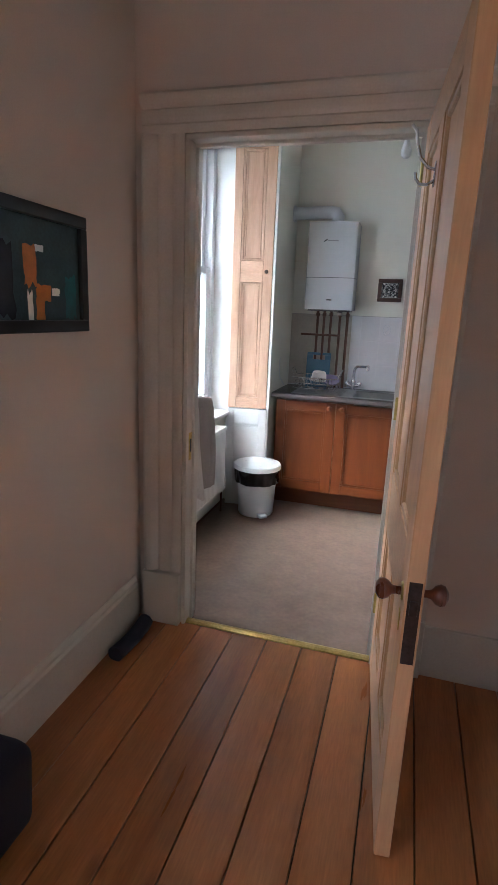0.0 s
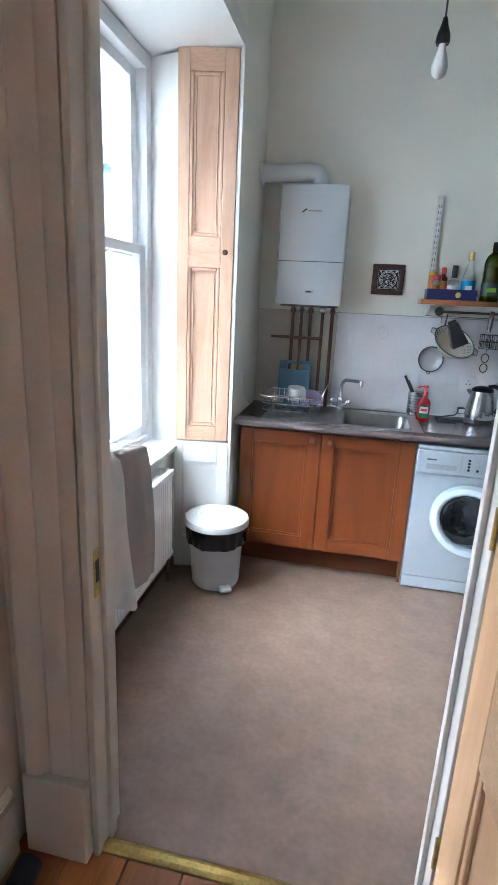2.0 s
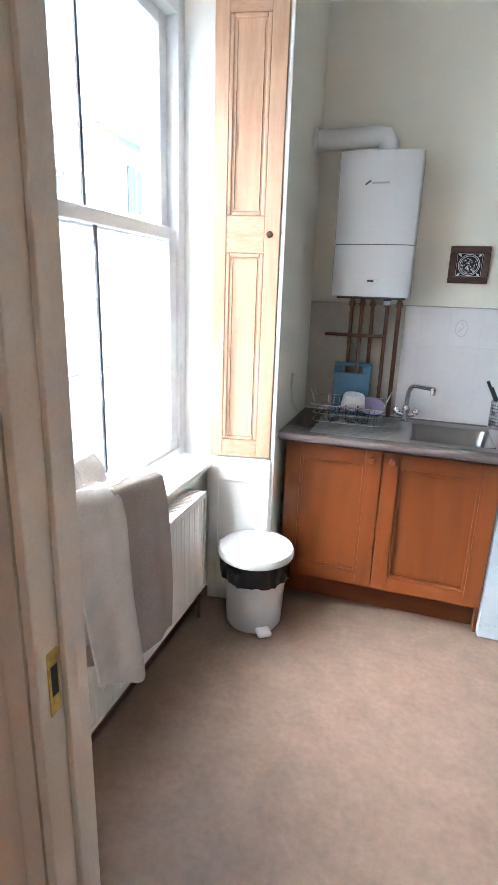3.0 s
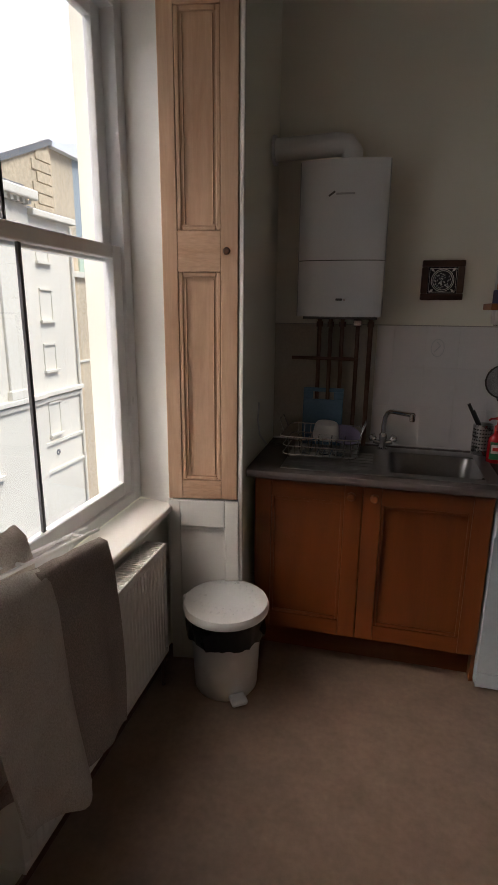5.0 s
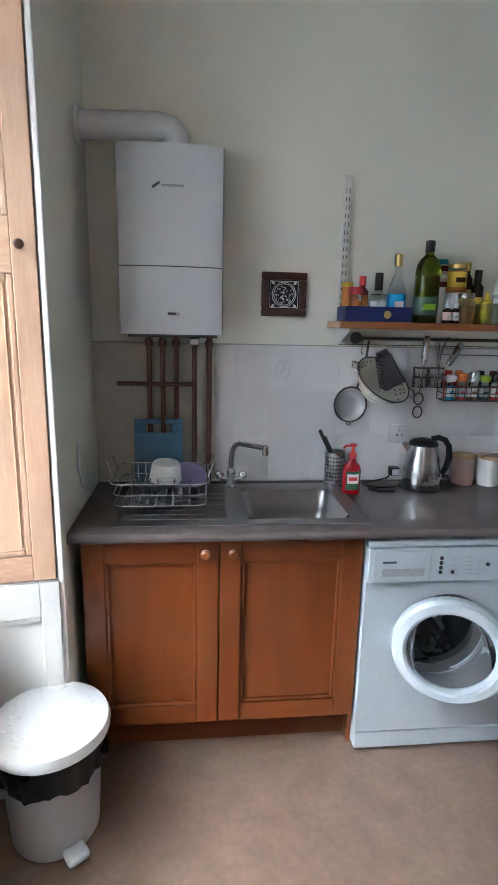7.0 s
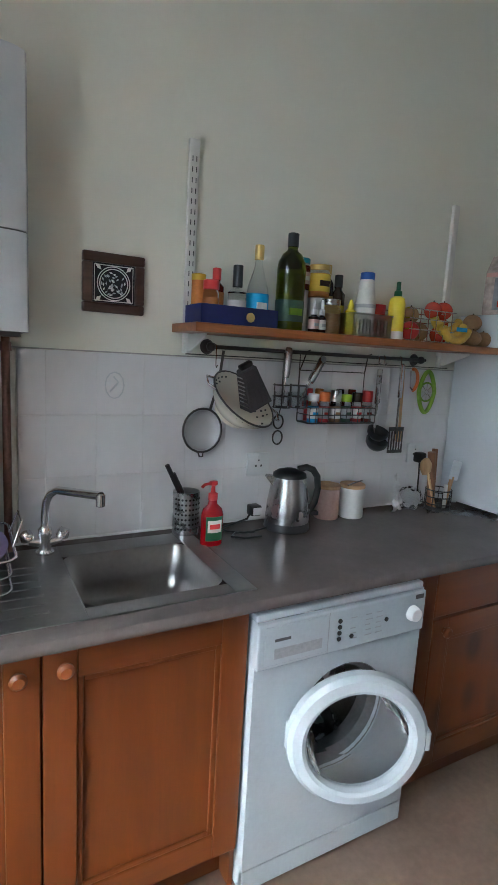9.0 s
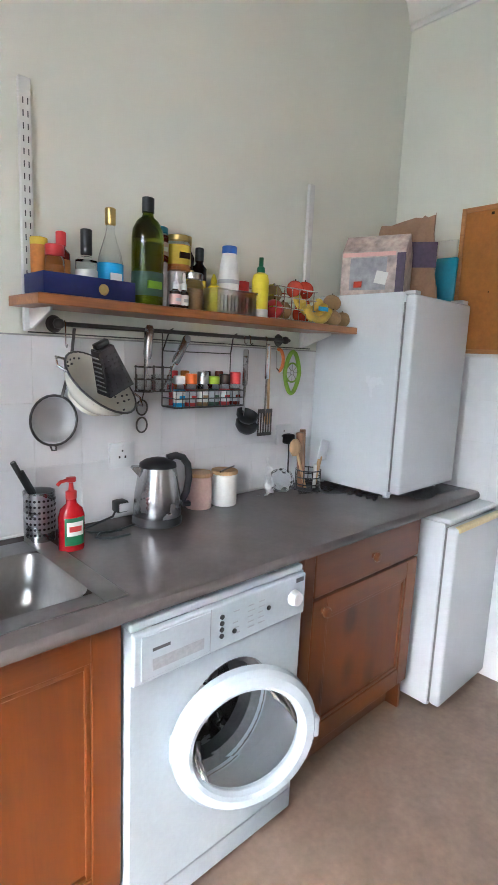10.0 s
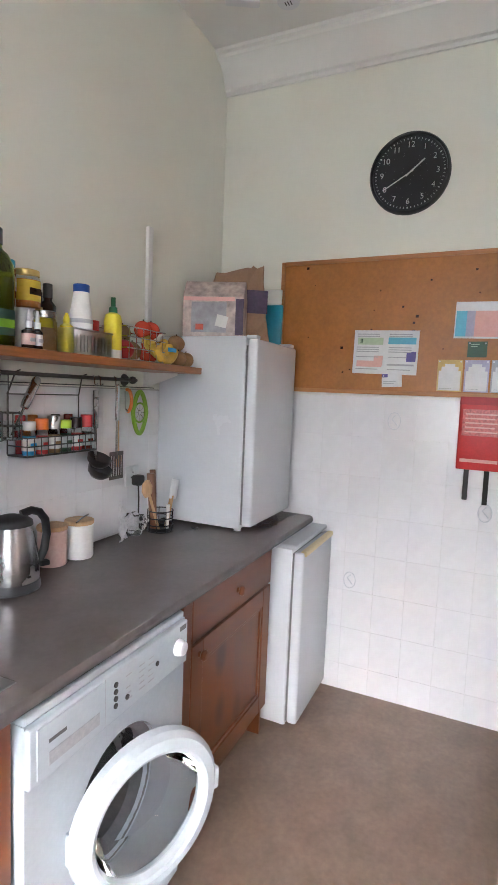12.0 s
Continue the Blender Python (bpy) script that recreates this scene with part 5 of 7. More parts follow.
vessel("jam_jar", 0.04, SY + 0.045, SZ + 0.147, jar(0.036, 0.095), M_CLEAR, "jar of dark red jam with a teal lid", "jar", (capp(0.034, 0.09, 0.107), M_TEAL), (0.02, 0.06, 0.0362, M_PINK, M_LABEL), ([(0, 0.003), (0.033, 0.003), (0.033, 0.082), (0, 0.082)], M_JAM))
for px, lab in ((0.05, "small dropper bottle with pink label"), (0.083, "small dropper bottle with cream label")):
    vessel("dropper_bottle", px, SY - 0.045, SZ, jar(0.019 if px < 0.06 else 0.015, 0.062, 0.5), M_DKBTL, lab, "bottle", ([(0.010, 0.06), (0.010, 0.078), (0.006, 0.082), (0.006, 0.10), (0.003, 0.112), (0, 0.112)], M_UPVC), (0.012, 0.044, 0.0192 if px < 0.06 else 0.0152, M_PINK if px < 0.06 else M_LABEL, M_GREYT))
vessel("herb_jar", 0.135, SY - 0.02, SZ, jar(0.036, 0.105), M_CLEAR, "clear jar of dried herbs with silver lid", "jar", (capp(0.034, 0.1, 0.12), M_STEEL), None, ([(0, 0.003), (0.032, 0.003), (0.032, 0.07), (0, 0.07)], M_KIWI))
vessel("mustard_jar", 0.11, SY + 0.035, SZ + 0.0, [(0, 0), (0.03, 0), (0.03, 0.125), (0, 0.125)], M_LABEL, "white jar behind the herbs", "jar")
vessel("honey_jar", 0.112, SY + 0.03, SZ + 0.126, jar(0.04, 0.10), M_CLEAR, "jar with yellow label and dark lid", "jar", (capp(0.038, 0.095, 0.112), M_GOLD), (0.02, 0.08, 0.0402, M_MUST, M_DKBTL), ([(0, 0.003), (0.036, 0.003), (0.036, 0.082), (0, 0.082)], M_AMBER))
vessel("dark_bottle", 0.168, SY + 0.055, SZ, jar(0.022, 0.22, 0.5), M_DKBTL, "slim dark bottle with a gold cap", "bottle", (capp(0.013, 0.215, 0.25), M_GOLD), (0.05, 0.14, 0.0222, M_OCHRE))
vessel("soy_bottle", 0.215, SY + 0.05, SZ, jar(0.026, 0.18, 0.5), M_DKBTL, "dark sauce bottle with black cap", "bottle", (capp(0.015, 0.175, 0.22), M_BLACK), (0.04, 0.11, 0.0262, M_LEMON))
# open plastic tub with bottles
tb = thing("plastic_tub", (0.275, SY - 0.02, SZ), "translucent ribbed plastic tub", "tub")
for x0, x1, y0, y1 in ((0.19, 0.365, -0.085, -0.082), (0.19, 0.365, 0.03, 0.033), (0.19, 0.193, -0.082, 0.03), (0.362, 0.365, -0.082, 0.03)):
    part("side", B(x0, x1, SY + y0, SY + y1, SZ, SZ + 0.08), M_TUB, tb)
part("base", B(0.193, 0.362, SY - 0.082, SY + 0.03, SZ, SZ + 0.003), M_TUB, tb)
part("lip", B(0.186, 0.369, SY - 0.09, SY - 0.085, SZ + 0.074, SZ + 0.08, 0.002, 1), M_TUB, tb)
for i in range(10):
    part("rib", B(0.2 + 0.016 * i, 0.204 + 0.016 * i, SY - 0.0875, SY - 0.085, SZ + 0.008, SZ + 0.06), M_TUB, tb)
vessel("white_bottle", 0.29, SY - 0.02, SZ + 0.004, [(0, 0), (0.036, 0), (0.037, 0.11), (0.034, 0.14), (0.024, 0.205), (0, 0.205)], M_LABEL, "white plastic bottle with blue cap", "bottle", (capp(0.026, 0.2, 0.225), plain("blue_cap", (0.02, 0.09, 0.4), 0.4)), (0.10, 0.113, 0.0374, M_GREYT))
vessel("mustard_bottle", 0.225, SY - 0.02, SZ + 0.004, jar(0.02, 0.1, 0.5), M_LEMON, "small yellow squeezy bottle", "bottle", ([(0.012, 0.098), (0.009, 0.11), (0.004, 0.125), (0, 0.125)], M_LEMON))
vessel("lemon_bottle", 0.42, SY - 0.045, SZ, [(0, 0), (0.029, 0), (0.031, 0.006), (0.031, 0.13), (0.026, 0.15), (0.014, 0.158), (0, 0.158)], M_LEMON, "yellow and green lemon juice bottle", "bottle", ([(0.015, 0.155), (0.014, 0.175), (0.008, 0.18), (0.008, 0.21), (0, 0.211)], M_GREENC), (0.0, 0.03, 0.0312, M_LABEL))
vessel("red_tin", 0.40, SY + 0.045, SZ, [(0, 0), (0.036, 0), (0.036, 0.13), (0, 0.131)], M_RED, "round red tin at the shelf back", "tin")

# wire fruit basket
fb = thing("wire_basket", (0.56, SY, SZ), "low wire basket holding fruit and onions", "basket")
for i, zz in enumerate((0.004, 0.045, 0.085, 0.12)):
    a, b = 0.47 - 0.003 * i, 0.70 + 0.003 * i
    part("hoop", T([(a, SY - 0.07, SZ + zz), (b, SY - 0.07, SZ + zz), (b, SY + 0.08, SZ + zz), (a, SY + 0.08, SZ + zz)], 0.0022, 6, True), M_CHROME, fb, "", 60)
for i in range(6):
    part("upright", T([(0.48 + 0.042 * i, SY - 0.07, SZ + 0.004), (0.48 + 0.042 * i, SY - 0.071, SZ + 0.12)], 0.0018, 6), M_CHROME, fb, "", 60)


def fruit(name, x, y, z, r, material, label, sx=1.0, sz=1.0, rot=0):
    ob = thing(name, (x, y, z), label, name.split("_")[-1])
    t = bmesh.new()
    bmesh.ops.create_icosphere(t, subdivisions=3, radius=r)
    for v in t.verts:
        n = noise.noise(v.co * 25 + Vector((x * 9, y * 7, 0)))
        v.co *= 1 + 0.06 * n
    t.transform(at(x, y, z, rot) @ Matrix.Diagonal((sx, 1, sz, 1)))
    part("flesh", t, material, ob, "", 80)
    part("stalk", T([(x, y, z + r * sz * 0.93), (x + 0.002, y, z + r * sz + 0.005)], 0.0025, 6), M_DKBTL, ob)
    return ob


fruit("red_onion", 0.53, SY - 0.01, SZ + 0.042, 0.036, M_RED, "round red onion in the wire basket")
fruit("brown_onion", 0.60, SY + 0.01, SZ + 0.042, 0.036, M_KIWI, "brown onion in the wire basket")
fruit("brown_onion", 0.565, SY + 0.03, SZ + 0.105, 0.034, M_KIWI, "brown onion at the top of the basket")
fruit("red_tomato", 0.655, SY, SZ + 0.13, 0.034, M_TOMATO, "red tomato at the top of the basket")
fruit("red_tomato", 0.735, SY + 0.02, SZ + 0.135, 0.036, M_TOMATO, "red tomato beside the basket")
fruit("red_tomato", 0.735, SY + 0.03, SZ + 0.038, 0.037, M_TOMATO, "red tomato lying under another")
fruit("red_tomato", 0.735, SY + 0.028, SZ + 0.08, 0.03, M_TOMATO, "red tomato in the pile")
fruit("brown_potato", 0.86, SY - 0.035, SZ + 0.033, 0.036, M_KIWI, "brown-skinned potato on the shelf", 1.25, 0.92, 20)
fruit("brown_potato", 0.93, SY - 0.03, SZ + 0.032, 0.034, M_KIWI, "brown-skinned potato on the shelf", 1.2, 0.95, -15)
fruit("brown_potato", 0.89, SY + 0.03, SZ + 0.036, 0.038, M_KIWI, "brown-skinned potato on the shelf", 1.2, 0.95, 40)
fruit("brown_potato", 0.88, SY - 0.01, SZ + 0.098, 0.036, M_KIWI, "brown-skinned potato at the top of the pile", 1.2, 0.95, 0)
bn = thing("banana_bunch", (0.74, SY - 0.05, SZ), "bunch of ripe yellow bananas in clear film", "bananas")
for i in range(3):
    pts, rr = [], 0.017
    for k in range(9):
        a = radians(200 + 140 * k / 8)
        pts.append((0.735 + 0.095 * math.cos(a), SY - 0.072 + 0.026 * i + 0.004 * k, SZ + 0.085 + 0.02 * i + 0.07 * math.sin(a)))
    part("banana", T(pts, rr, 10), M_BANANA, bn, "", 60)
part("blue_sticker", B(0.70, 0.76, SY - 0.09, SY - 0.0885, SZ + 0.05, SZ + 0.066, 0, 2), M_SKY, bn)

# ---- utensil rail ----
RY, RZ = 3.945, 1.545
rail = thing("utensil_rail", (0.25, RY, RZ), "dark steel hanging rail under the shelf", "rail")
part("bar", T([(-0.285, RY, RZ), (0.72, RY, RZ)], 0.007, 12), M_WIRE, rail, "", 50)
for x in (-0.27, 0.70):
    part("mount", T([(x, RY, RZ), (x, KY1 - 0.012, RZ)], 0.008, 10), M_WIRE, rail, "", 50)
    part("mount_disc", L([(0, 0.01), (0.02, 0.009), (0.026, 0)], 18, at(x, KY1 - 0.0095, RZ, 0, 90)), M_WIRE, rail, "", 40)
    part("end_ball", L([(0, -0.016), (0.012, -0.012), (0.017, 0), (0.012, 0.012), (0, 0.016)], 14, at(x - 0.005, RY, RZ)), M_WIRE, rail, "", 50)
part("lower_wire", T([(-0.35, KY1 - 0.016, 1.517), (0.90, KY1 - 0.016, 1.517)], 0.0022, 6), M_WIRE, rail)


def hook(x, ob, drop=0.03):
    part("hook", T([(x, RY - 0.004, RZ + 0.009), (x, RY - 0.012, RZ + 0.004), (x, RY - 0.012, RZ - drop), (x, RY - 0.018, RZ - drop - 0.008), (x, RY - 0.026, RZ - drop)], 0.002, 6), M_STEEL, ob, "", 60)


sv = thing("sieve", (-0.30, 3.95, 1.26), "round wire mesh sieve hanging on the wall", "sieve")
part("rim", T([(-0.285 + 0.072 * math.cos(a / 24 * 2 * math.pi), 3.965, 1.258 + 0.076 * math.sin(a / 24 * 2 * math.pi)) for a in range(24)], 0.004, 8, True), M_WIRE, sv, "", 60)
part("mesh", L([(0.07, 0), (0.06, -0.018), (0.03, -0.024), (0, -0.025)], 24, at(-0.285, 3.965, 1.258, 0, 90)), plain("fine_mesh", (0.52, 0.52, 0.53), 0.5, metal=0.5, gscale=400, grain=0.2), sv, "fine grey mesh", 50)
part("tip", T([(-0.30, 3.965, 1.185), (-0.297, 3.955, 1.168), (-0.285, 3.955, 1.168), (-0.28, 3.965, 1.184)], 0.003, 6), M_WIRE, sv)
part("handle", T([(-0.26, 3.965, 1.328), (-0.235, 3.955, 1.43), (-0.225, 3.95, 1.535)], 0.005, 8), M_WIRE, sv)

# colander: tilted bowl with rows of holes shown as dark dots
cl = thing("colander", (-0.18, 3.89, 1.38), "cream enamel colander hanging from the rail", "colander")
mc = Matrix.Translation((-0.178, 3.872, 1.378)) @ Matrix.Rotation(radians(24), 4, "Y") @ Matrix.Rotation(radians(38), 4, "X")
part("bowl", L([(0.0, -0.085), (0.06, -0.085), (0.06, -0.07), (0.075, -0.065), (0.108, -0.03), (0.122, 0.0), (0.126, 0.002), (0.122, 0.004), (0.104, -0.028), (0.07, -0.06), (0, -0.064)], 36, mc), M_CREAM, cl, "", 50)
part("rim", T([mc @ Vector((0.124 * math.cos(a / 32 * 2 * math.pi), 0.124 * math.sin(a / 32 * 2 * math.pi), 0.002)) for a in range(32)], 0.0035, 6, True), M_WIRE, cl, "", 60)
for ring, (rr, dz, nn) in enumerate(((0.112, -0.013, 30), (0.103, -0.025, 26), (0.09, -0.041, 20))):
    for k in range(nn):
        if (k // 5) % 2:
            continue
        a = 2 * math.pi * k / nn
        c = mc @ Vector((rr * math.cos(a), rr * math.sin(a), dz))
        part("hole", B(-0.003, 0.003, -0.003, 0.003, -0.003, 0.003, 0.001, 1, Matrix.Translation(c)), M_DGREY, cl)
for s in (1, -1):
    part("handle", T([mc @ Vector(p) for p in ((s * 0.122, -0.03, 0), (s * 0.15, -0.02, 0), (s * 0.15, 0.02, 0), (s * 0.122, 0.03, 0))], 0.004, 8), M_CHROME, cl, "", 60)
hook(-0.26, cl, 0.06)

# box grater, hanging askew
gr = thing("box_grater", (-0.19, 3.83, 1.43), "dark box grater hanging in front of the colander", "grater")
mg = at(-0.185, 3.815, 1.425, 4, 10, -27) @ Matrix.Scale(0.78, 4)
t = bmesh.new()
w0, w1, d0, d1, h0, h1 = 0.058, 0.034, 0.042, 0.026, -0.09, 0.085
ring0 = [t.verts.new((sx * w0, sy * d0, h0)) for sx, sy in ((-1, -1), (1, -1), (1, 1), (-1, 1))]
ring1 = [t.verts.new((sx * w1, sy * d1, h1)) for sx, sy in ((-1, -1), (1, -1), (1, 1), (-1, 1))]
for i in range(4):
    t.faces.new((ring0[i], ring0[(i + 1) % 4], ring1[(i + 1) % 4], ring1[i]))
t.faces.new(ring1)
bmesh.ops.recalc_face_normals(t, faces=t.faces)
bmesh.ops.bevel(t, geom=t.edges[:], offset=0.003, segments=2, affect="EDGES", clamp_overlap=True)
part("body", add(bmesh.new(), t, mg), M_GRATER, gr, "", 40)
for j in range(8):
    f = j / 8
    zz = h0 + 0.02 + 0.018 * j
    k = (zz - h0) / (h1 - h0)
    w, d = w0 + (w1 - w0) * k, d0 + (d1 - d0) * k
    for i in range(4):
        u = -w * 0.7 + i * w * 0.467
        part("tooth", L([(0.004, 0), (0.003, 0.003), (0, 0.004)], 6, mg @ at(u, -d, zz, 0, 90)), M_GRATER, gr)
    part("side_slot", B(-w - 0.002, -w + 0.002, -d * 0.75, d * 0.75, zz - 0.003, zz + 0.003, 0.001, 1, mg), M_STEEL, gr)
part("handle", B(-0.03, 0.03, -0.014, 0.014, h1, h1 + 0.022, 0.006, 2, mg), M_BLACK, gr, "black plastic grip", 40)

# wire holders with steel-handled tools
for x, lean in ((0.005, 4), (0.075, 30)):
    wb = thing("utensil_cup", (x, 3.93, 1.38), "small wire cup with a steel-handled kitchen tool", "utensil cup", "wire cups on the rail")
    for zz in (1.345, 1.385, 1.425):
        part("hoop", T([(x + 0.033 * math.cos(a / 14 * 2 * math.pi), 3.925 + 0.033 * math.sin(a / 14 * 2 * math.pi), zz) for a in range(14)], 0.002, 6, True), M_WIRE, wb)
    for k in range(6):
        a = 2 * math.pi * k / 6
        part("wire", T([(x + 0.033 * math.cos(a), 3.925 + 0.033 * math.sin(a), 1.345), (x + 0.033 * math.cos(a), 3.925 + 0.033 * math.sin(a), 1.43 if k != 1 else 1.54)], 0.0018, 6), M_WIRE, wb)
    part("pot", L([(0, 0), (0.026, 0), (0.028, 0.005), (0.028, 0.055), (0.025, 0.055), (0.024, 0.006), (0, 0.004)], 18, at(x, 3.925, 1.346)), M_CLEAR, wb, "small glass pot", 40)
    mt = at(x, 3.92, 1.36, 0, 0, lean)
    part("tool_shaft", L([(0.004, 0), (0.004, 0.1)], 8, mt), M_CHROME, wb)
    part("tool_handle", L([(0, 0.09), (0.012, 0.092), (0.0145, 0.11), (0.0145, 0.19), (0.010, 0.2), (0, 0.201)], 14, mt), M_STEEL, wb, "brushed steel handle", 40)

# spice rack
sr = thing("spice_rack", (0.27, 3.93, 1.29), "dark wire spice rack hung from the rail", "spice rack")
x0, x1 = 0.115, 0.43
for zz in (1.288, 1.318, 1.345):
    part("front_wire", T([(x0, 3.985, zz), (x0, 3.90, zz), (x1, 3.90, zz), (x1, 3.985, zz)], 0.0022, 6), M_WIRE, sr)
part("base", B(x0, x1, 3.90, 3.985, 1.284, 1.288), M_WIRE, sr)
for k in range(12):
    xx = x0 + (x1 - x0) * k / 11
    part("upright", T([(xx, 3.90, 1.286), (xx, 3.90, 1.345)], 0.0016, 6), M_WIRE, sr)
part("hanger", T([(x0, 3.985, 1.29), (x0, 3.985, 1.48), (x1, 3.985, 1.48), (x1, 3.985, 1.29)], 0.0025, 6), M_WIRE, sr)
part("hanger_hook", T([(x1, 3.985, 1.48), (x1 - 0.01, 3.96, 1.55), (x1 - 0.01, 3.94, 1.556)], 0.0025, 6), M_WIRE, sr)
part("hanger_hook", T([(x0, 3.985, 1.48), (x0 + 0.01, 3.96, 1.55), (x0 + 0.01, 3.94, 1.556)], 0.0025, 6), M_WIRE, sr)
for k, (capm, bodym, dx, lab) in enumerate(((M_UPVC, M_SKY, 0, "white"), (plain("orange_cap", (0.7, 0.16, 0.02), 0.4), M_RED, 0, "orange"), (M_STEEL, M_KIWI, 0, "silver"), (plain("lime_cap", (0.45, 0.62, 0.02), 0.4), M_DGREEN, 0, "lime green"), (M_DKBTL, M_RED, 0, "dark"), (M_RED, M_JAM, 0, "red"))):
    px = 0.145 + 0.052 * k
    vessel("rack_spice_jar", px, 3.925, 1.2885, jar(0.021, 0.085), M_CLEAR, "small glass spice jar with a %s cap" % lab, "spice jar", (capp(0.021, 0.08, 0.108 + 0.008 * (k % 3)), capm), (0.015, 0.055, 0.0212, M_LABEL if k % 2 == 0 else M_GREYT, bodym), ([(0, 0.002), (0.018, 0.002), (0.018, 0.06), (0, 0.06)], bodym), "jars in the spice rack", 16)
for k, (px, mm_) in enumerate(((0.15, M_RED), (0.2, M_AMBER), (0.30, M_DKBTL), (0.36, M_JAM))):
    vessel("rack_spice_jar", px, 3.968, 1.2885, jar(0.015, 0.1), M_CLEAR, "narrow spice jar at the back of the rack", "spice jar", (capp(0.016, 0.098, 0.125), mm_), None, ([(0, 0.002), (0.012, 0.002), (0.012, 0.08), (0, 0.08)], mm_), "jars in the spice rack", 12)

sc_ = thing("scissors", (0.027, 3.97, 1.25), "kitchen scissors hanging on the wall, two ring handles", "scissors")
for zz in (1.285, 1.225):
    part("ring", T([(0.027 + 0.021 * math.cos(a / 16 * 2 * math.pi), 3.975, zz + 0.026 * math.sin(a / 16 * 2 * math.pi)) for a in range(16)], 0.0032, 6, True), M_WIRE, sc_, "", 60)
part("hanging_wire", T([(0.027, 3.975, 1.31), (0.03, 3.965, 1.35), (0.03, 3.95, 1.545)], 0.002, 6), M_WIRE, sc_)


def flat_tool(name, x, top, bottom, head, label, shaft_mat, yy=3.925):
    ob = thing(name, (x, yy, bottom), label, "utensil", "tools on the rail")
    hook(x, ob, 0.02)
    L_ = top - bottom
    part("handle", B(x - 0.011, x + 0.011, yy - 0.005, yy + 0.004, top - 0.14, top, 0.004, 2), shaft_mat, ob, "", 40)
    part("shaft", T([(x, yy, top - 0.14), (x, yy, bottom + 0.07)], 0.0045, 8), M_STEEL, ob)
    if head == "ladle":
        part("bowl", L([(0.046, 0), (0.042, -0.02), (0.028, -0.036), (0, -0.042), (0, -0.039), (0.026, -0.033), (0.039, -0.019), (0.043, 0)], 24, at(x - 0.005, yy - 0.03, bottom + 0.052, 0, 25)), M_BLACK, ob, "black ladle bowl", 50)
    else:
        for k in range(6):
            part("slat", B(x - 0.04 + 0.0145 * k, x - 0.033 + 0.0145 * k, yy - 0.003, yy + 0.001, bottom, bottom + 0.085, 0.001, 1), M_WIRE, ob)
        part("edge", B(x - 0.042, x + 0.042, yy - 0.003, yy + 0.001, bottom - 0.01, bottom + 0.004, 0.002, 1), M_WIRE, ob)
        part("shoulder", B(x - 0.042, x + 0.042, yy - 0.003, yy + 0.001, bottom + 0.083, bottom + 0.1, 0.004, 1), M_WIRE, ob)
    return ob


flat_tool("ladle", 0.455, 1.50, 1.165, "ladle", "black ladle with a steel handle", M_STEEL)
flat_tool("ladle", 0.485, 1.50, 1.20, "ladle", "dark ladle behind another", M_BLACK, 3.955)
flat_tool("fish_slice", 0.575, 1.525, 1.165, "slice", "slotted fish slice with a steel handle", M_CHROME)
sp = thing("wooden_spoon", (0.615, 3.95, 1.3), "wooden spoon hanging from the rail", "spoon")
part("handle", T([(0.612, 3.955, 1.52), (0.622, 3.955, 1.25)], 0.006, 8), M_WOODL, sp, "", 60)
part("bowl", L([(0, -0.032), (0.016, -0.026), (0.022, 0), (0.015, 0.03), (0, 0.036)], 14, at(0.623, 3.955, 1.225) @ Matrix.Diagonal((1, 0.4, 1, 1))), M_WOODL, sp, "", 60)
og = thing("orange_peeler", (0.645, 3.93, 1.46), "orange handled peeler hanging from the rail", "peeler")
part("loop", T([(0.65 + 0.028 * math.cos(radians(a)), 3.935, 1.462 + 0.045 * math.sin(radians(a))) for a in range(-80, 110, 15)], 0.007, 8), plain("orange_plastic", (0.72, 0.20, 0.05), 0.4), og, "", 60)
part("blade", T([(0.655, 3.935, 1.418), (0.64, 3.935, 1.43), (0.635, 3.935, 1.5)], 0.003, 6), M_STEEL, og)
sl = thing("apple_slicer", (0.75, 3.94, 1.41), "lime green apple slicer with steel blades", "apple slicer")
part("frame", T([(0.748 + 0.046 * math.cos(a / 28 * 2 * math.pi) * (1 - 0.25 * abs(math.sin(a / 28 * 2 * math.pi))), 3.945, 1.412 + 0.088 * math.sin(a / 28 * 2 * math.pi)) for a in range(28)], 0.009, 8, True), M_LIME, sl, "", 60)
part("ring", T([(0.748 + 0.04 * math.cos(a / 22 * 2 * math.pi), 3.945, 1.412 + 0.04 * math.sin(a / 22 * 2 * math.pi)) for a in range(22)], 0.004, 8, True), M_LIME, sl, "", 60)
part("core_ring", T([(0.748 + 0.01 * math.cos(a / 12 * 2 * math.pi), 3.945, 1.412 + 0.01 * math.sin(a / 12 * 2 * math.pi)) for a in range(12)], 0.0015, 6, True), M_CHROME, sl)
for k in range(8):
    a = 2 * math.pi * k / 8
    part("blade", T([(0.748 + 0.01 * math.cos(a), 3.945, 1.412 + 0.01 * math.sin(a)), (0.748 + 0.038 * math.cos(a), 3.945, 1.412 + 0.038 * math.sin(a))], 0.0014, 6), M_CHROME, sl)

# ---- sockets ----


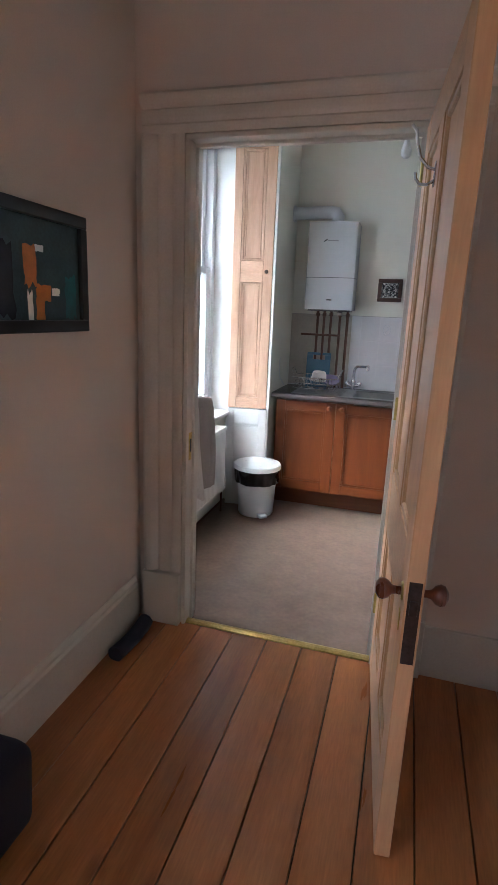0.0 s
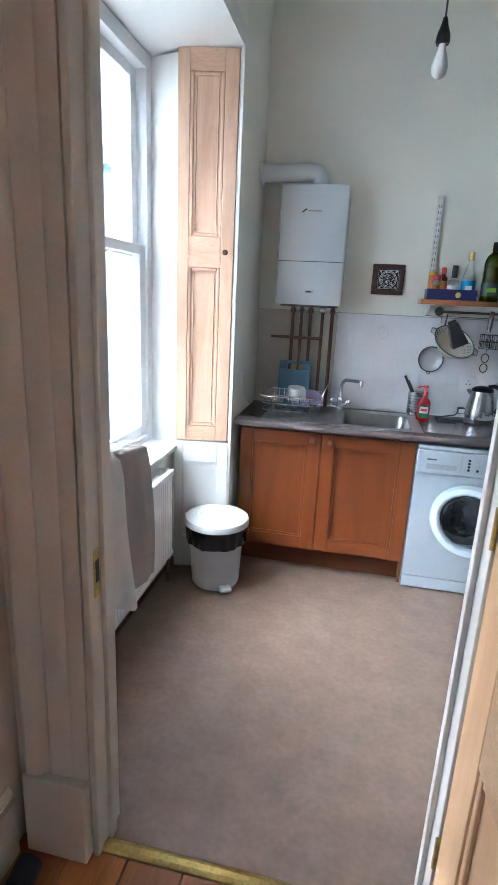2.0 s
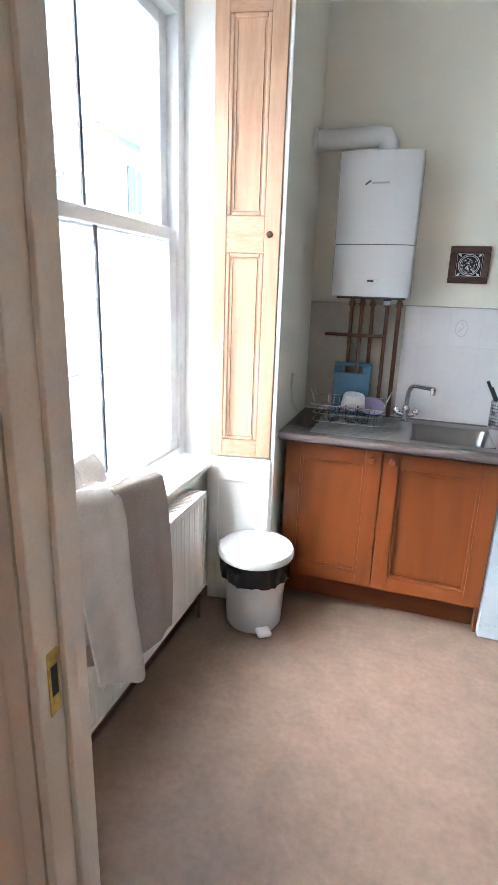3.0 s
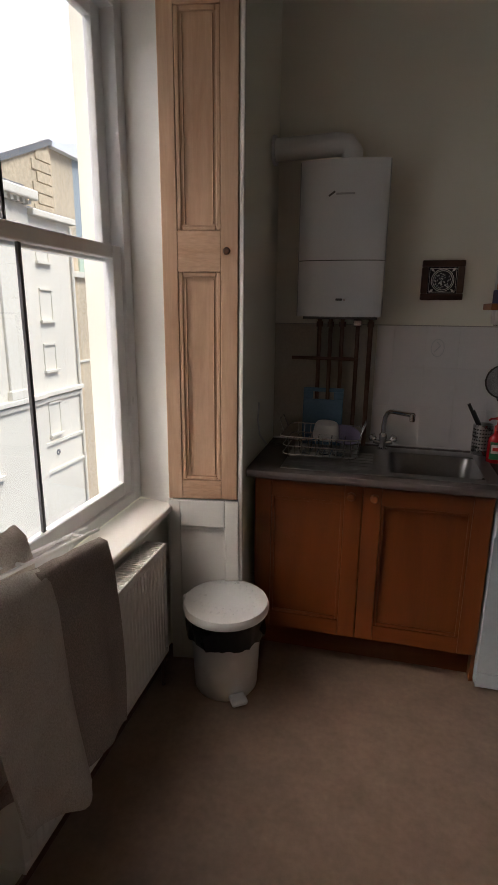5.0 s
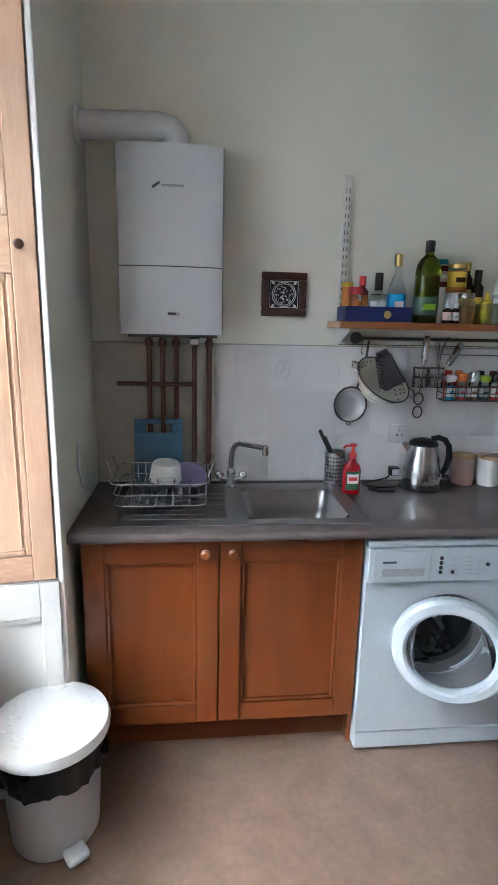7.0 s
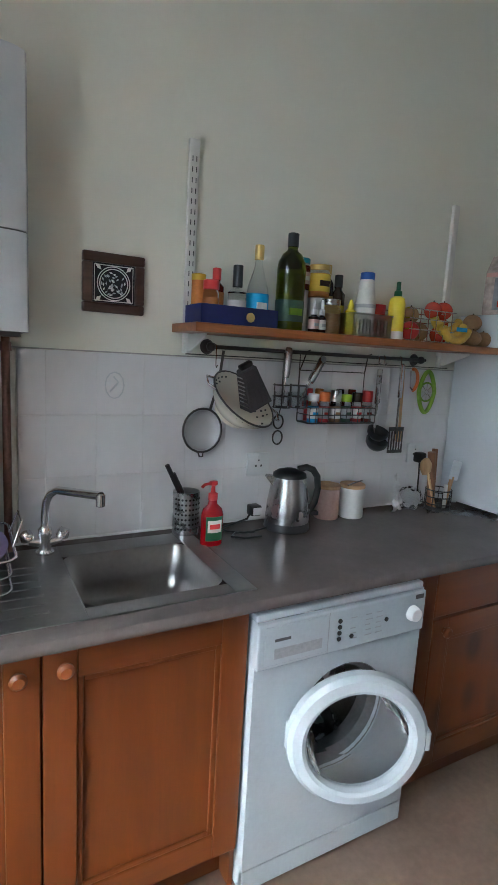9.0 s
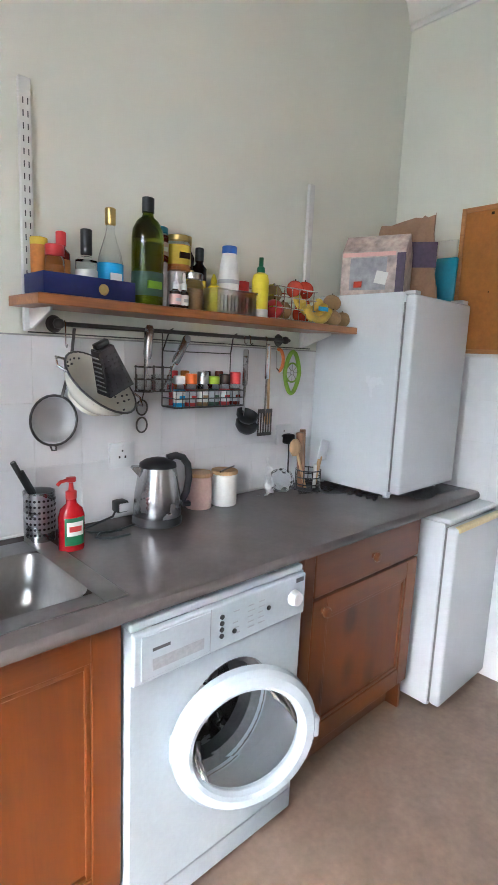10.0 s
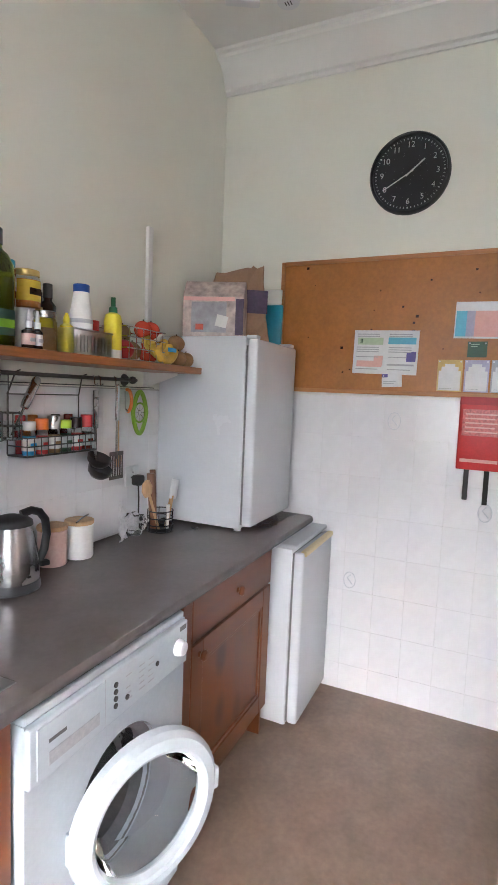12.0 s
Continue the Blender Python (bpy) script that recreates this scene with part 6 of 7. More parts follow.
def socket(x, z, w, label):
    ob = thing("wall_socket", (x, KY1 - 0.012, z), label, "socket", "wall sockets")
    part("plate", B(x - w / 2, x + w / 2, KY1 - 0.021, KY1 - 0.0095, z - 0.043, z + 0.043, 0.003), M_UPVC, ob, "", 40)
    for c in ((-0.036, 0.036) if w > 0.1 else (0,)):
        for dx, dz, s in ((0, 0.016, "v"), (-0.011, -0.006, "h"), (0.011, -0.006, "h")):
            part("pin_hole", B(x + c + dx - 0.003, x + c + dx + 0.003, KY1 - 0.0216, KY1 - 0.0208, z + dz - 0.004, z + dz + 0.004), M_BLACK, ob)
        part("switch", B(x + c * 0.35 - 0.005, x + c * 0.35 + 0.005, KY1 - 0.025, KY1 - 0.0205, z + 0.018, z + 0.034, 0.001, 1), M_UPVC, ob)
    return ob


socket(-0.045, 1.125, 0.094, "white plastic wall socket above the worktop")
socket(0.755, 1.14, 0.088, "white plastic wall socket beside the freezer")
pg = thing("black_plug", (0.705, 3.97, 1.12), "black mains plug with cable in the socket", "plug")
part("body", B(0.74, 0.785, 3.935, 3.978, 1.1, 1.145, 0.01, 3), M_BLACK, pg, "", 40)
part("cable", T([(0.762, 3.955, 1.103), (0.76, 3.95, 1.05), (0.767, 3.955, 0.98), (0.785, 3.96, 0.915)], 0.0035, 8), M_BLACK, pg, "", 60)

# ---- on the worktop ----
TZ = TOPZ


def kettle():
    x, y = 0.02, 3.862
    ob = thing("kettle", (x, y, TZ), "brushed steel electric kettle with black handle and base", "kettle")
    part("base", L([(0, 0), (0.08, 0), (0.084, 0.006), (0.082, 0.022), (0.078, 0.03), (0, 0.03)], 32, at(x, y, TZ)), M_BLACK, ob, "", 40)
    part("body", L([(0.079, 0.03), (0.08, 0.045), (0.076, 0.1), (0.066, 0.165), (0.06, 0.195), (0.05, 0.198)], 36, at(x, y, TZ)), M_STEEL, ob, "", 50)
    part("lid", L([(0.062, 0.193), (0.06, 0.205), (0.045, 0.215), (0.02, 0.222), (0, 0.223)], 28, at(x, y, TZ)), M_BLACK, ob, "", 50)
    m = at(x, y, TZ, -20)
    bm = bmesh.new()
    pts = [(0.03, 0, 0.22), (0.06, 0, 0.228), (0.085, 0, 0.22), (0.103, 0, 0.195), (0.108, 0, 0.15), (0.10, 0, 0.10), (0.085, 0, 0.07)]
    tube(bm, [m @ Vector(p) for p in pts], 0.0125, 12)
    part("handle", bm, M_BLACK, ob, "", 60)
    t = bmesh.new()
    extrude_profile(t, [(-0.055, 0.15), (-0.088, 0.19), (-0.083, 0.197), (-0.055, 0.196)], "y", -0.016, 0.016)
    t2 = bmesh.new()
    add(t2, t)
    t2.transform(m @ Matrix(((1, 0, 0, 0), (0, 1, 0, 0), (0, 0, 1, 0), (0, 0, 0, 1))))
    part("spout", t2, M_STEEL, ob)
    part("switch", B(0.085, 0.115, -0.012, 0.012, 0.05, 0.066, 0.004, 2, m), M_BLACK, ob)
    return ob


kettle()
cb = thing("kettle_cable", (-0.13, 3.9, TZ), "loose black mains cable with a plug on the worktop", "cable")
part("wire", T([(-0.06, 3.87, TZ + 0.006), (-0.10, 3.86, TZ + 0.005), (-0.16, 3.85, TZ + 0.005), (-0.21, 3.88, TZ + 0.005), (-0.22, 3.92, TZ + 0.005), (-0.17, 3.94, TZ + 0.006), (-0.10, 3.945, TZ + 0.02), (-0.075, 3.955, TZ + 0.05)], 0.004, 8), M_BLACK, cb, "", 70)
part("plug", B(-0.09, -0.045, 3.93, 3.975, TZ + 0.03, TZ + 0.07, 0.008, 2), M_BLACK, cb, "", 40)
part("plug_face", B(-0.085, -0.05, 3.925, 3.93, TZ + 0.036, TZ + 0.064, 0.002, 1), M_UPVC, cb)
part("cable_loop", T([(-0.12, 3.80, TZ + 0.004), (-0.18, 3.80, TZ + 0.004), (-0.22, 3.83, TZ + 0.004), (-0.19, 3.86, TZ + 0.0045), (-0.12, 3.85, TZ + 0.004)], 0.004, 8), M_BLACK, cb, "", 70)
for x, y, mt, lab in ((0.245, 3.925, M_PINK, "pale pink canister with a wooden lid"), (0.352, 3.905, M_CERAM, "white canister with a wooden lid")):
    ob = vessel("canister", x, y, TZ, [(0, 0), (0.046, 0), (0.049, 0.004), (0.049, 0.118), (0.046, 0.121), (0, 0.121)], mt, lab, "canister", ([(0.05, 0.1212), (0.051, 0.124), (0.051, 0.132), (0.049, 0.135), (0, 0.135)], M_WOODL), None, None, "canisters", 32)
spn = thing("small_spoon", (0.35, 3.90, TZ + 0.136), "steel spoon lying across the canister lid", "spoon")
part("spoon", T([(0.30, 3.87, TZ + 0.1385), (0.36, 3.90, TZ + 0.139), (0.41, 3.915, TZ + 0.141)], 0.003, 8), M_STEEL, spn)

so = vessel("soap_bottle", -0.31, 3.80, TZ, [(0, 0), (0.036, 0), (0.038, 0.004), (0.038, 0.1), (0.032, 0.12), (0.016, 0.135), (0.014, 0.15), (0, 0.15)], M_SOAP, "red washing-up liquid bottle with pump top", "soap bottle", ([(0.016, 0.148), (0.016, 0.17), (0.008, 0.174), (0.006, 0.195), (0.014, 0.198), (0.014, 0.21), (0, 0.211)], M_RED), None, None, squash=0.72)
def soap_label(name, half, z0, z1, lift, material, parent, label=""):
    """A label that follows the oval front of the bottle."""
    run = [math.radians(-90 + half * (i / 8 - 1)) for i in range(17)]
    outer = [(-0.31 + (0.038 + lift) * math.cos(a), 3.80 + (0.0274 + lift) * math.sin(a)) for a in run]
    inner = [(-0.31 + 0.0375 * math.cos(a), 3.80 + 0.027 * math.sin(a)) for a in reversed(run)]
    return part(name, extrude_profile(bmesh.new(), outer + inner, "z", TZ + z0, TZ + z1), material, parent, label)


lb = soap_label("label", 48, 0.018, 0.098, 0.0006, M_GREENC, so, "dark green label")
soap_label("white_panel", 38, 0.046, 0.086, 0.0011, M_LABEL, lb)
soap_label("red_mark", 27, 0.058, 0.074, 0.0016, M_RED, lb)
part("nozzle", T([(-0.31, 3.80, TZ + 0.205), (-0.345, 3.79, TZ + 0.203), (-0.355, 3.788, TZ + 0.195)], 0.005, 8), M_RED, so, "", 60)


def text(parent, body, size, m, material):
    cu = bpy.data.curves.new("lettering", "FONT")
    cu.body, cu.size, cu.align_x, cu.align_y = body, size, "CENTER", "CENTER"
    tmp = bpy.data.objects.new("lettering", cu)
    scene.collection.objects.link(tmp)
    me = bpy.data.meshes.new_from_object(tmp.evaluated_get(bpy.context.evaluated_depsgraph_get()))
    bpy.data.objects.remove(tmp)
    bpy.data.curves.remove(cu)
    me.transform(m)
    me.materials.clear()
    me.materials.append(material)
    ob = new("lettering", me)
    ob.parent = parent
    if parent.type == "EMPTY":
        ob.matrix_parent_inverse = parent.matrix_basis.inverted()
    return ob


# steel cutlery pot with black-handled tools
cu_ = thing("cutlery_pot", (-0.35, 3.93, TZ), "perforated steel cutlery pot with black-handled tools", "cutlery pot")
part("pot", L([(0, 0), (0.045, 0), (0.045, 0.15), (0.043, 0.15), (0.043, 0.004), (0, 0.004)], 32, at(-0.35, 3.928, TZ)), M_STEEL, cu_, "", 40)
for j in range(7):
    for k in range(9):
        a = radians(200 + 16 * k)
        part("hole", L([(0.004, 0), (0.004, 0.0008), (0, 0.0008)], 8, at(-0.35 + 0.0452 * math.cos(a), 3.928 + 0.0452 * math.sin(a), TZ + 0.025 + 0.017 * j) @ Matrix.Rotation(a, 4, "Z") @ Matrix.Rotation(radians(90), 4, "Y")), M_BLACK, cu_)
for dx, dz, tilt in ((-0.055, 0.245, -28), (-0.04, 0.215, -22)):
    part("tool", T([(-0.345, 3.93, TZ + 0.02), (-0.345 + dx * 0.6, 3.925, TZ + 0.15), (-0.345 + dx * 1.5, 3.915, TZ + dz)], 0.008, 8), M_BLACK, cu_, "black tool handle", 60)

# dish rack with crockery
dk = thing("dish_rack", (-1.07, 3.70, TZ), "chrome wire dish rack on the drainer", "dish rack")
rx0, rx1, ry0, ry1 = -1.26, -0.92, 3.58, 3.88


def loop(z, e=0.0, r=0.0028, name="wire_hoop"):
    pts = []
    for cx, cy, s in ((rx1 - 0.04 + e, ry1 - 0.04 + e, 0), (rx0 + 0.04 - e, ry1 - 0.04 + e, 90), (rx0 + 0.04 - e, ry0 + 0.04 - e, 180), (rx1 - 0.04 + e, ry0 + 0.04 - e, 270)):
        pts += arc((cx, cy, z), 0.04, s, s + 90, 5, "xy")
    part(name, T(pts, r, 8, True), M_CHROME, dk, "", 60)


loop(TZ + 0.11, 0.01, 0.0035)
loop(TZ + 0.065)
loop(TZ + 0.025)
for i in range(10):
    xx = rx0 + 0.03 + (rx1 - rx0 - 0.06) * i / 9
    part("wire", T([(xx, ry0 - 0.006, TZ + 0.11), (xx, ry0, TZ + 0.03), (xx, ry0 + 0.02, TZ + 0.022), (xx, ry1 - 0.02, TZ + 0.022), (xx, ry1, TZ + 0.03), (xx, ry1 + 0.006, TZ + 0.11)], 0.002, 6), M_CHROME, dk, "", 60)
for xx in (rx0 + 0.03, rx1 - 0.03):
    for yy in (ry0 + 0.03, ry1 - 0.03):
        part("leg", T([(xx, yy, TZ + 0.022), (xx, yy, TZ + 0.0045)], 0.003, 6), M_CHROME, dk)
part("side_handle", T([(rx1 + 0.008, 3.67, TZ + 0.11), (rx1 + 0.03, 3.68, TZ + 0.17), (rx1 + 0.03, 3.78, TZ + 0.17), (rx1 + 0.008, 3.79, TZ + 0.11)], 0.003, 8), M_CHROME, dk, "", 60)
part("side_handle", T([(rx0 - 0.008, 3.67, TZ + 0.11), (rx0 - 0.03, 3.68, TZ + 0.17), (rx0 - 0.03, 3.78, TZ + 0.17), (rx0 - 0.008, 3.79, TZ + 0.11)], 0.003, 8), M_CHROME, dk, "", 60)
ml = thing("white_bowl", (-1.08, 3.75, TZ + 0.06), "white plastic bowl upside down in the rack", "bowl")
part("bowl", L([(0.062, 0), (0.064, 0.004), (0.056, 0.06), (0.05, 0.072), (0.03, 0.076), (0, 0.076), (0, 0.07), (0.046, 0.064), (0.056, 0.004), (0.062, 0)], 28, at(-1.08, 3.76, TZ + 0.075, 0, 6, 4)), M_CERAM, ml, "", 40)
for x in (-1.16, -1.07, -1.01):
    vessel("drinking_glass", x, 3.64, TZ + 0.0245, [(0.026, 0.0), (0.034, 0.085), (0.032, 0.085), (0.0245, 0.006), (0, 0.006), (0, 0), (0.026, 0)], M_CLEAR, "clear drinking glass in the dish rack", "glass", group="glasses in the rack", seg=20)
pl = thing("lavender_plate", (-1.0, 3.78, TZ + 0.03), "lavender plastic plate leaning in the rack", "plate")
part("plate", L([(0, 0), (0.05, 0), (0.075, 0.01), (0.075, 0.013), (0.05, 0.004), (0, 0.004)], 28, at(-0.99, 3.80, TZ + 0.075, 0, 25, 10)), M_LAVEN, pl, "", 40)
ch = thing("chopping_board", (-1.12, 3.93, TZ), "slate blue plastic chopping board leaning on the pipes", "chopping board")
mcb = at(-1.115, 3.885, TZ, 0, -6)
bm = bmesh.new()
box(bm, -0.10, 0.10, 0, 0.009, 0.004, 0.235, 0.003)
box(bm, -0.10, -0.052, 0.0004, 0.0086, 0.235, 0.272, 0.003)
box(bm, 0.052, 0.10, 0.0004, 0.0086, 0.235, 0.272, 0.003)
box(bm, -0.10, 0.10, 0, 0.009, 0.272, 0.292, 0.003)
bm.transform(mcb)
part("board", bm, M_BLUEB, ch)

# tissue, film bag and tool basket near the freezer
ts = thing("paper_tissue", (0.61, 3.91, TZ), "crumpled white paper tissue standing on the worktop", "tissue")
t = bmesh.new()
bmesh.ops.create_grid(t, x_segments=10, y_segments=16, size=0.5)
for v in t.verts:
    u, w = v.co.x, v.co.y + 0.5
    v.co = Vector((0.605 + u * 0.075 * (1 - 0.55 * w) + 0.012 * noise.noise(Vector((u * 5, w * 4, 0))) - 0.02 * w, 3.905 + 0.03 * noise.noise(Vector((u * 4, w * 5, 3))) + 0.02 * u, TZ + 0.002 + 0.165 * w * (1 - 0.2 * abs(u))))
bmesh.ops.solidify(t, geom=t.faces[:], thickness=0.002)
part("sheet", t, M_PAPER, ts, "", 60)
fm = thing("plastic_bag", (0.70, 3.91, TZ), "small crumpled clear plastic bag on the worktop", "bag")
t = bmesh.new()
bmesh.ops.create_icosphere(t, subdivisions=4, radius=0.05)
for v in t.verts:
    n = noise.noise(v.co * 45)
    v.co = v.co * (1 + 0.28 * n)
    v.co.z = max(v.co.z, -0.042)
t.transform(at(0.69, 3.92, TZ + 0.043))
part("film", t, M_FILM, fm, "", 30)
kb = thing("tool_basket", (0.80, 3.86, TZ), "black wire basket of wooden-handled kitchen tools", "tool basket")
for zz in (0.003, 0.03, 0.06, 0.09):
    part("hoop", T([(0.80 + 0.055 * math.cos(a / 18 * 2 * math.pi), 3.865 + 0.055 * math.sin(a / 18 * 2 * math.pi), TZ + zz) for a in range(18)], 0.0025, 6, True), M_BLACK, kb, "", 60)
for k in range(9):
    a = 2 * math.pi * k / 9
    part("wire", T([(0.80 + 0.055 * math.cos(a), 3.865 + 0.055 * math.sin(a), TZ + 0.003), (0.80 + 0.055 * math.cos(a), 3.865 + 0.055 * math.sin(a), TZ + 0.09)], 0.002, 6), M_BLACK, kb)
part("dish", L([(0, 0.0005), (0.053, 0.0005), (0.053, 0.018), (0.05, 0.018), (0.05, 0.004), (0, 0.004)], 20, at(0.80, 3.865, TZ)), M_BLACK, kb, "", 40)
part("rolling_tool", T([(0.775, 3.88, TZ + 0.01), (0.765, 3.895, TZ + 0.25)], 0.017, 12), M_WOODD, kb, "dark wooden handle", 60)
part("tool_handle", T([(0.79, 3.89, TZ + 0.01), (0.80, 3.91, TZ + 0.26)], 0.013, 12), M_WOODD, kb, "", 60)
part("wooden_spoon", T([(0.77, 3.85, TZ + 0.01), (0.735, 3.88, TZ + 0.17)], 0.006, 8), M_WOODL, kb, "", 60)
part("spoon_head", L([(0, -0.04), (0.026, -0.03), (0.036, 0), (0.024, 0.03), (0, 0.04)], 14, at(0.728, 3.885, TZ + 0.19, 0, 0, -20) @ Matrix.Diagonal((1, 0.35, 1, 1))), M_WOODL, kb, "", 60)
part("spatula_handle", T([(0.815, 3.845, TZ + 0.01), (0.84, 3.835, TZ + 0.15)], 0.009, 10), M_WOODL, kb, "", 60)
part("spatula_blade", B(-0.027, 0.027, -0.004, 0.004, 0, 0.085, 0.004, 2, at(0.842, 3.833, TZ + 0.135, 0, 0, 14)), M_UPVC, kb, "white spatula blade", 40)
part("peeler_handle", T([(0.80, 3.83, TZ + 0.01), (0.79, 3.82, TZ + 0.12)], 0.008, 10), M_LABEL, kb, "", 60)

# ---- on the freezer ----
FZ = 1.75
bx = thing("printed_box", (1.13, 3.76, FZ), "pastel printed gift box with a gabled top", "box")
t = bmesh.new()
extrude_profile(t, [(-0.06, 0), (-0.06, 0.175), (0, 0.25), (0.06, 0.175), (0.06, 0)], "x", -0.135, 0.135)
bmesh.ops.bevel(t, geom=t.edges[:], offset=0.002, segments=1, affect="EDGES", clamp_overlap=True)
part("carton", add(bmesh.new(), t, at(1.04, 3.76, FZ, -72)), M_PRINT, bx)
mb = at(1.04, 3.76, FZ, -72)
part("picture_panel", B(-0.095, 0.06, -0.0615, -0.0603, 0.02, 0.15, 0, 2, mb), plain("grey_print_panel", (0.34, 0.33, 0.36), 0.5, var=0.3, scale=30), bx)
part("white_panel", B(0.0, 0.05, -0.063, -0.0617, 0.05, 0.10, 0, 2, mb @ Matrix.Rotation(radians(12), 4, "Y")), M_LABEL, bx)
part("dark_edge", B(0.1, 0.1352, -0.0618, -0.0603, 0.01, 0.165, 0, 2, mb), M_PURPLE, bx)
part("pink_band", B(-0.13, 0.095, -0.0612, -0.0602, 0.155, 0.172, 0, 2, mb), M_SALMON, bx)
part("red_mark", B(-0.075, -0.04, -0.063, -0.0617, 0.03, 0.055, 0, 2, mb), M_TOMATO, bx)
bg = thing("paper_bag", (1.215, 3.735, FZ), "open brown paper carrier bag with purple print", "paper bag")
t = bmesh.new()
rows = []
for j in range(7):
    f = j / 6
    ring = []
    for i in range(24):
        a = 2 * math.pi * i / 24
        c, s = math.cos(a), math.sin(a)
        px = 0.15 * max(-1, min(1, 1.35 * c)) * (1 - 0.28 * f)
        py = 0.065 * max(-1, min(1, 1.35 * s)) * (1 - 0.25 * f)
        k = 0.014 * noise.noise(Vector((px * 14, py * 14, f * 4)))
        zz = 0.33 * f + (0.035 * noise.noise(Vector((c * 3, s * 3, 7))) + 0.03 * c if j == 6 else 0)
        ring.append(t.verts.new((px + k, py + k, zz)))
    rows.append(ring)
for r0, r1 in zip(rows, rows[1:]):
    for i in range(24):
        t.faces.new((r0[i], r0[(i + 1) % 24], r1[(i + 1) % 24], r1[i]))
t.faces.new(rows[0][::-1])
bmesh.ops.recalc_face_normals(t, faces=t.faces)
bmesh.ops.solidify(t, geom=t.faces[:], thickness=0.002)
part("bag", add(bmesh.new(), t, at(1.215, 3.735, FZ, -58)), M_KRAFT, bg)
part("print", B(0.0, 0.13, -0.072, -0.070, 0.13, 0.235, 0, 2, at(1.215, 3.735, FZ, -58)), M_PURPLE, bg, "dark purple plant print")
tl = thing("teal_packet", (1.47, 3.80, FZ), "teal and clear plastic packet", "packet")
part("packet", B(-0.012, 0.012, -0.045, 0.055, 0.0, 0.2, 0.009, 2, at(1.385, 3.62, FZ, 4, 0, 3)), M_TEAL, tl, "", 40)
part("clear_top", B(-0.01, 0.01, -0.035, 0.05, 0.2, 0.275, 0.006, 2, at(1.385, 3.62, FZ, 4, 0, 3)), M_TUB, tl, "", 40)

# ---- framed tile on the north wall ----


def framed_tile():
    x0, x1, z0, z1 = -0.688, -0.498, 1.628, 1.806
    ob = thing("framed_tile", ((x0 + x1) / 2, KY1, z0), "patterned black and white tile in a dark wood frame", "picture")
    y = KY1 - 0.024
    fw = 0.03
    for a, b, c, d in ((x0, x1, z0, z0 + fw), (x0, x1, z1 - fw, z1), (x0, x0 + fw, z0 + fw, z1 - fw), (x1 - fw, x1, z0 + fw, z1 - fw)):
        part("frame", B(a, b, y, KY1 - 0.001, c, d, 0.005, 2), M_WOODF, ob)
    tile = part("tile", B(x0 + fw, x1 - fw, y + 0.01, KY1 - 0.004, z0 + fw, z1 - fw), M_CHAR, ob, "dark glazed tile")
    cx, cz = (x0 + x1) / 2, (z0 + z1) / 2
    for r in (0.05, 0.043):
        part("ring", T([(cx + r * math.cos(a / 32 * 2 * math.pi), y + 0.0095, cz + r * math.sin(a / 32 * 2 * math.pi)) for a in range(32)], 0.0016, 6, True), M_LABEL, tile)
    for k in range(4):
        a = radians(45 + 90 * k)
        part("corner_leaf", L([(0, -0.012), (0.006, 0), (0, 0.014)], 6, at(cx + 0.066 * math.cos(a), y + 0.0098, cz + 0.066 * math.sin(a), 0, 0, 90 - math.degrees(a)) @ Matrix.Diagonal((1, 0.2, 1, 1))), M_LABEL, tile)
    part("border", T([(x0 + fw + 0.006, y + 0.0095, z0 + fw + 0.006), (x1 - fw - 0.006, y + 0.0095, z0 + fw + 0.006), (x1 - fw - 0.006, y + 0.0095, z1 - fw - 0.006), (x0 + fw + 0.006, y + 0.0095, z1 - fw - 0.006)], 0.0018, 6, True), M_LABEL, tile)
    rnd = random.Random(3)
    for k in range(46):
        a, r = rnd.random() * 6.28, 0.037 * math.sqrt(rnd.random())
        part("motif", L([(0, -0.006), (0.003, 0), (0, 0.006)], 5, at(cx + r * math.cos(a), y + 0.0098, cz + r * math.sin(a), 0, 0, math.degrees(a)) @ Matrix.Diagonal((1, 0.2, 1, 1))), M_GREYT if k % 3 else M_LABEL, tile)
    return ob


M_WOODF = wood("dark_frame_wood", (0.04, 0.018, 0.012), (0.09, 0.04, 0.025), "x", 0.35)
M_CHAR = plain("charcoal_glaze", (0.03, 0.03, 0.035), 0.2)
framed_tile()

# ---- clock ----


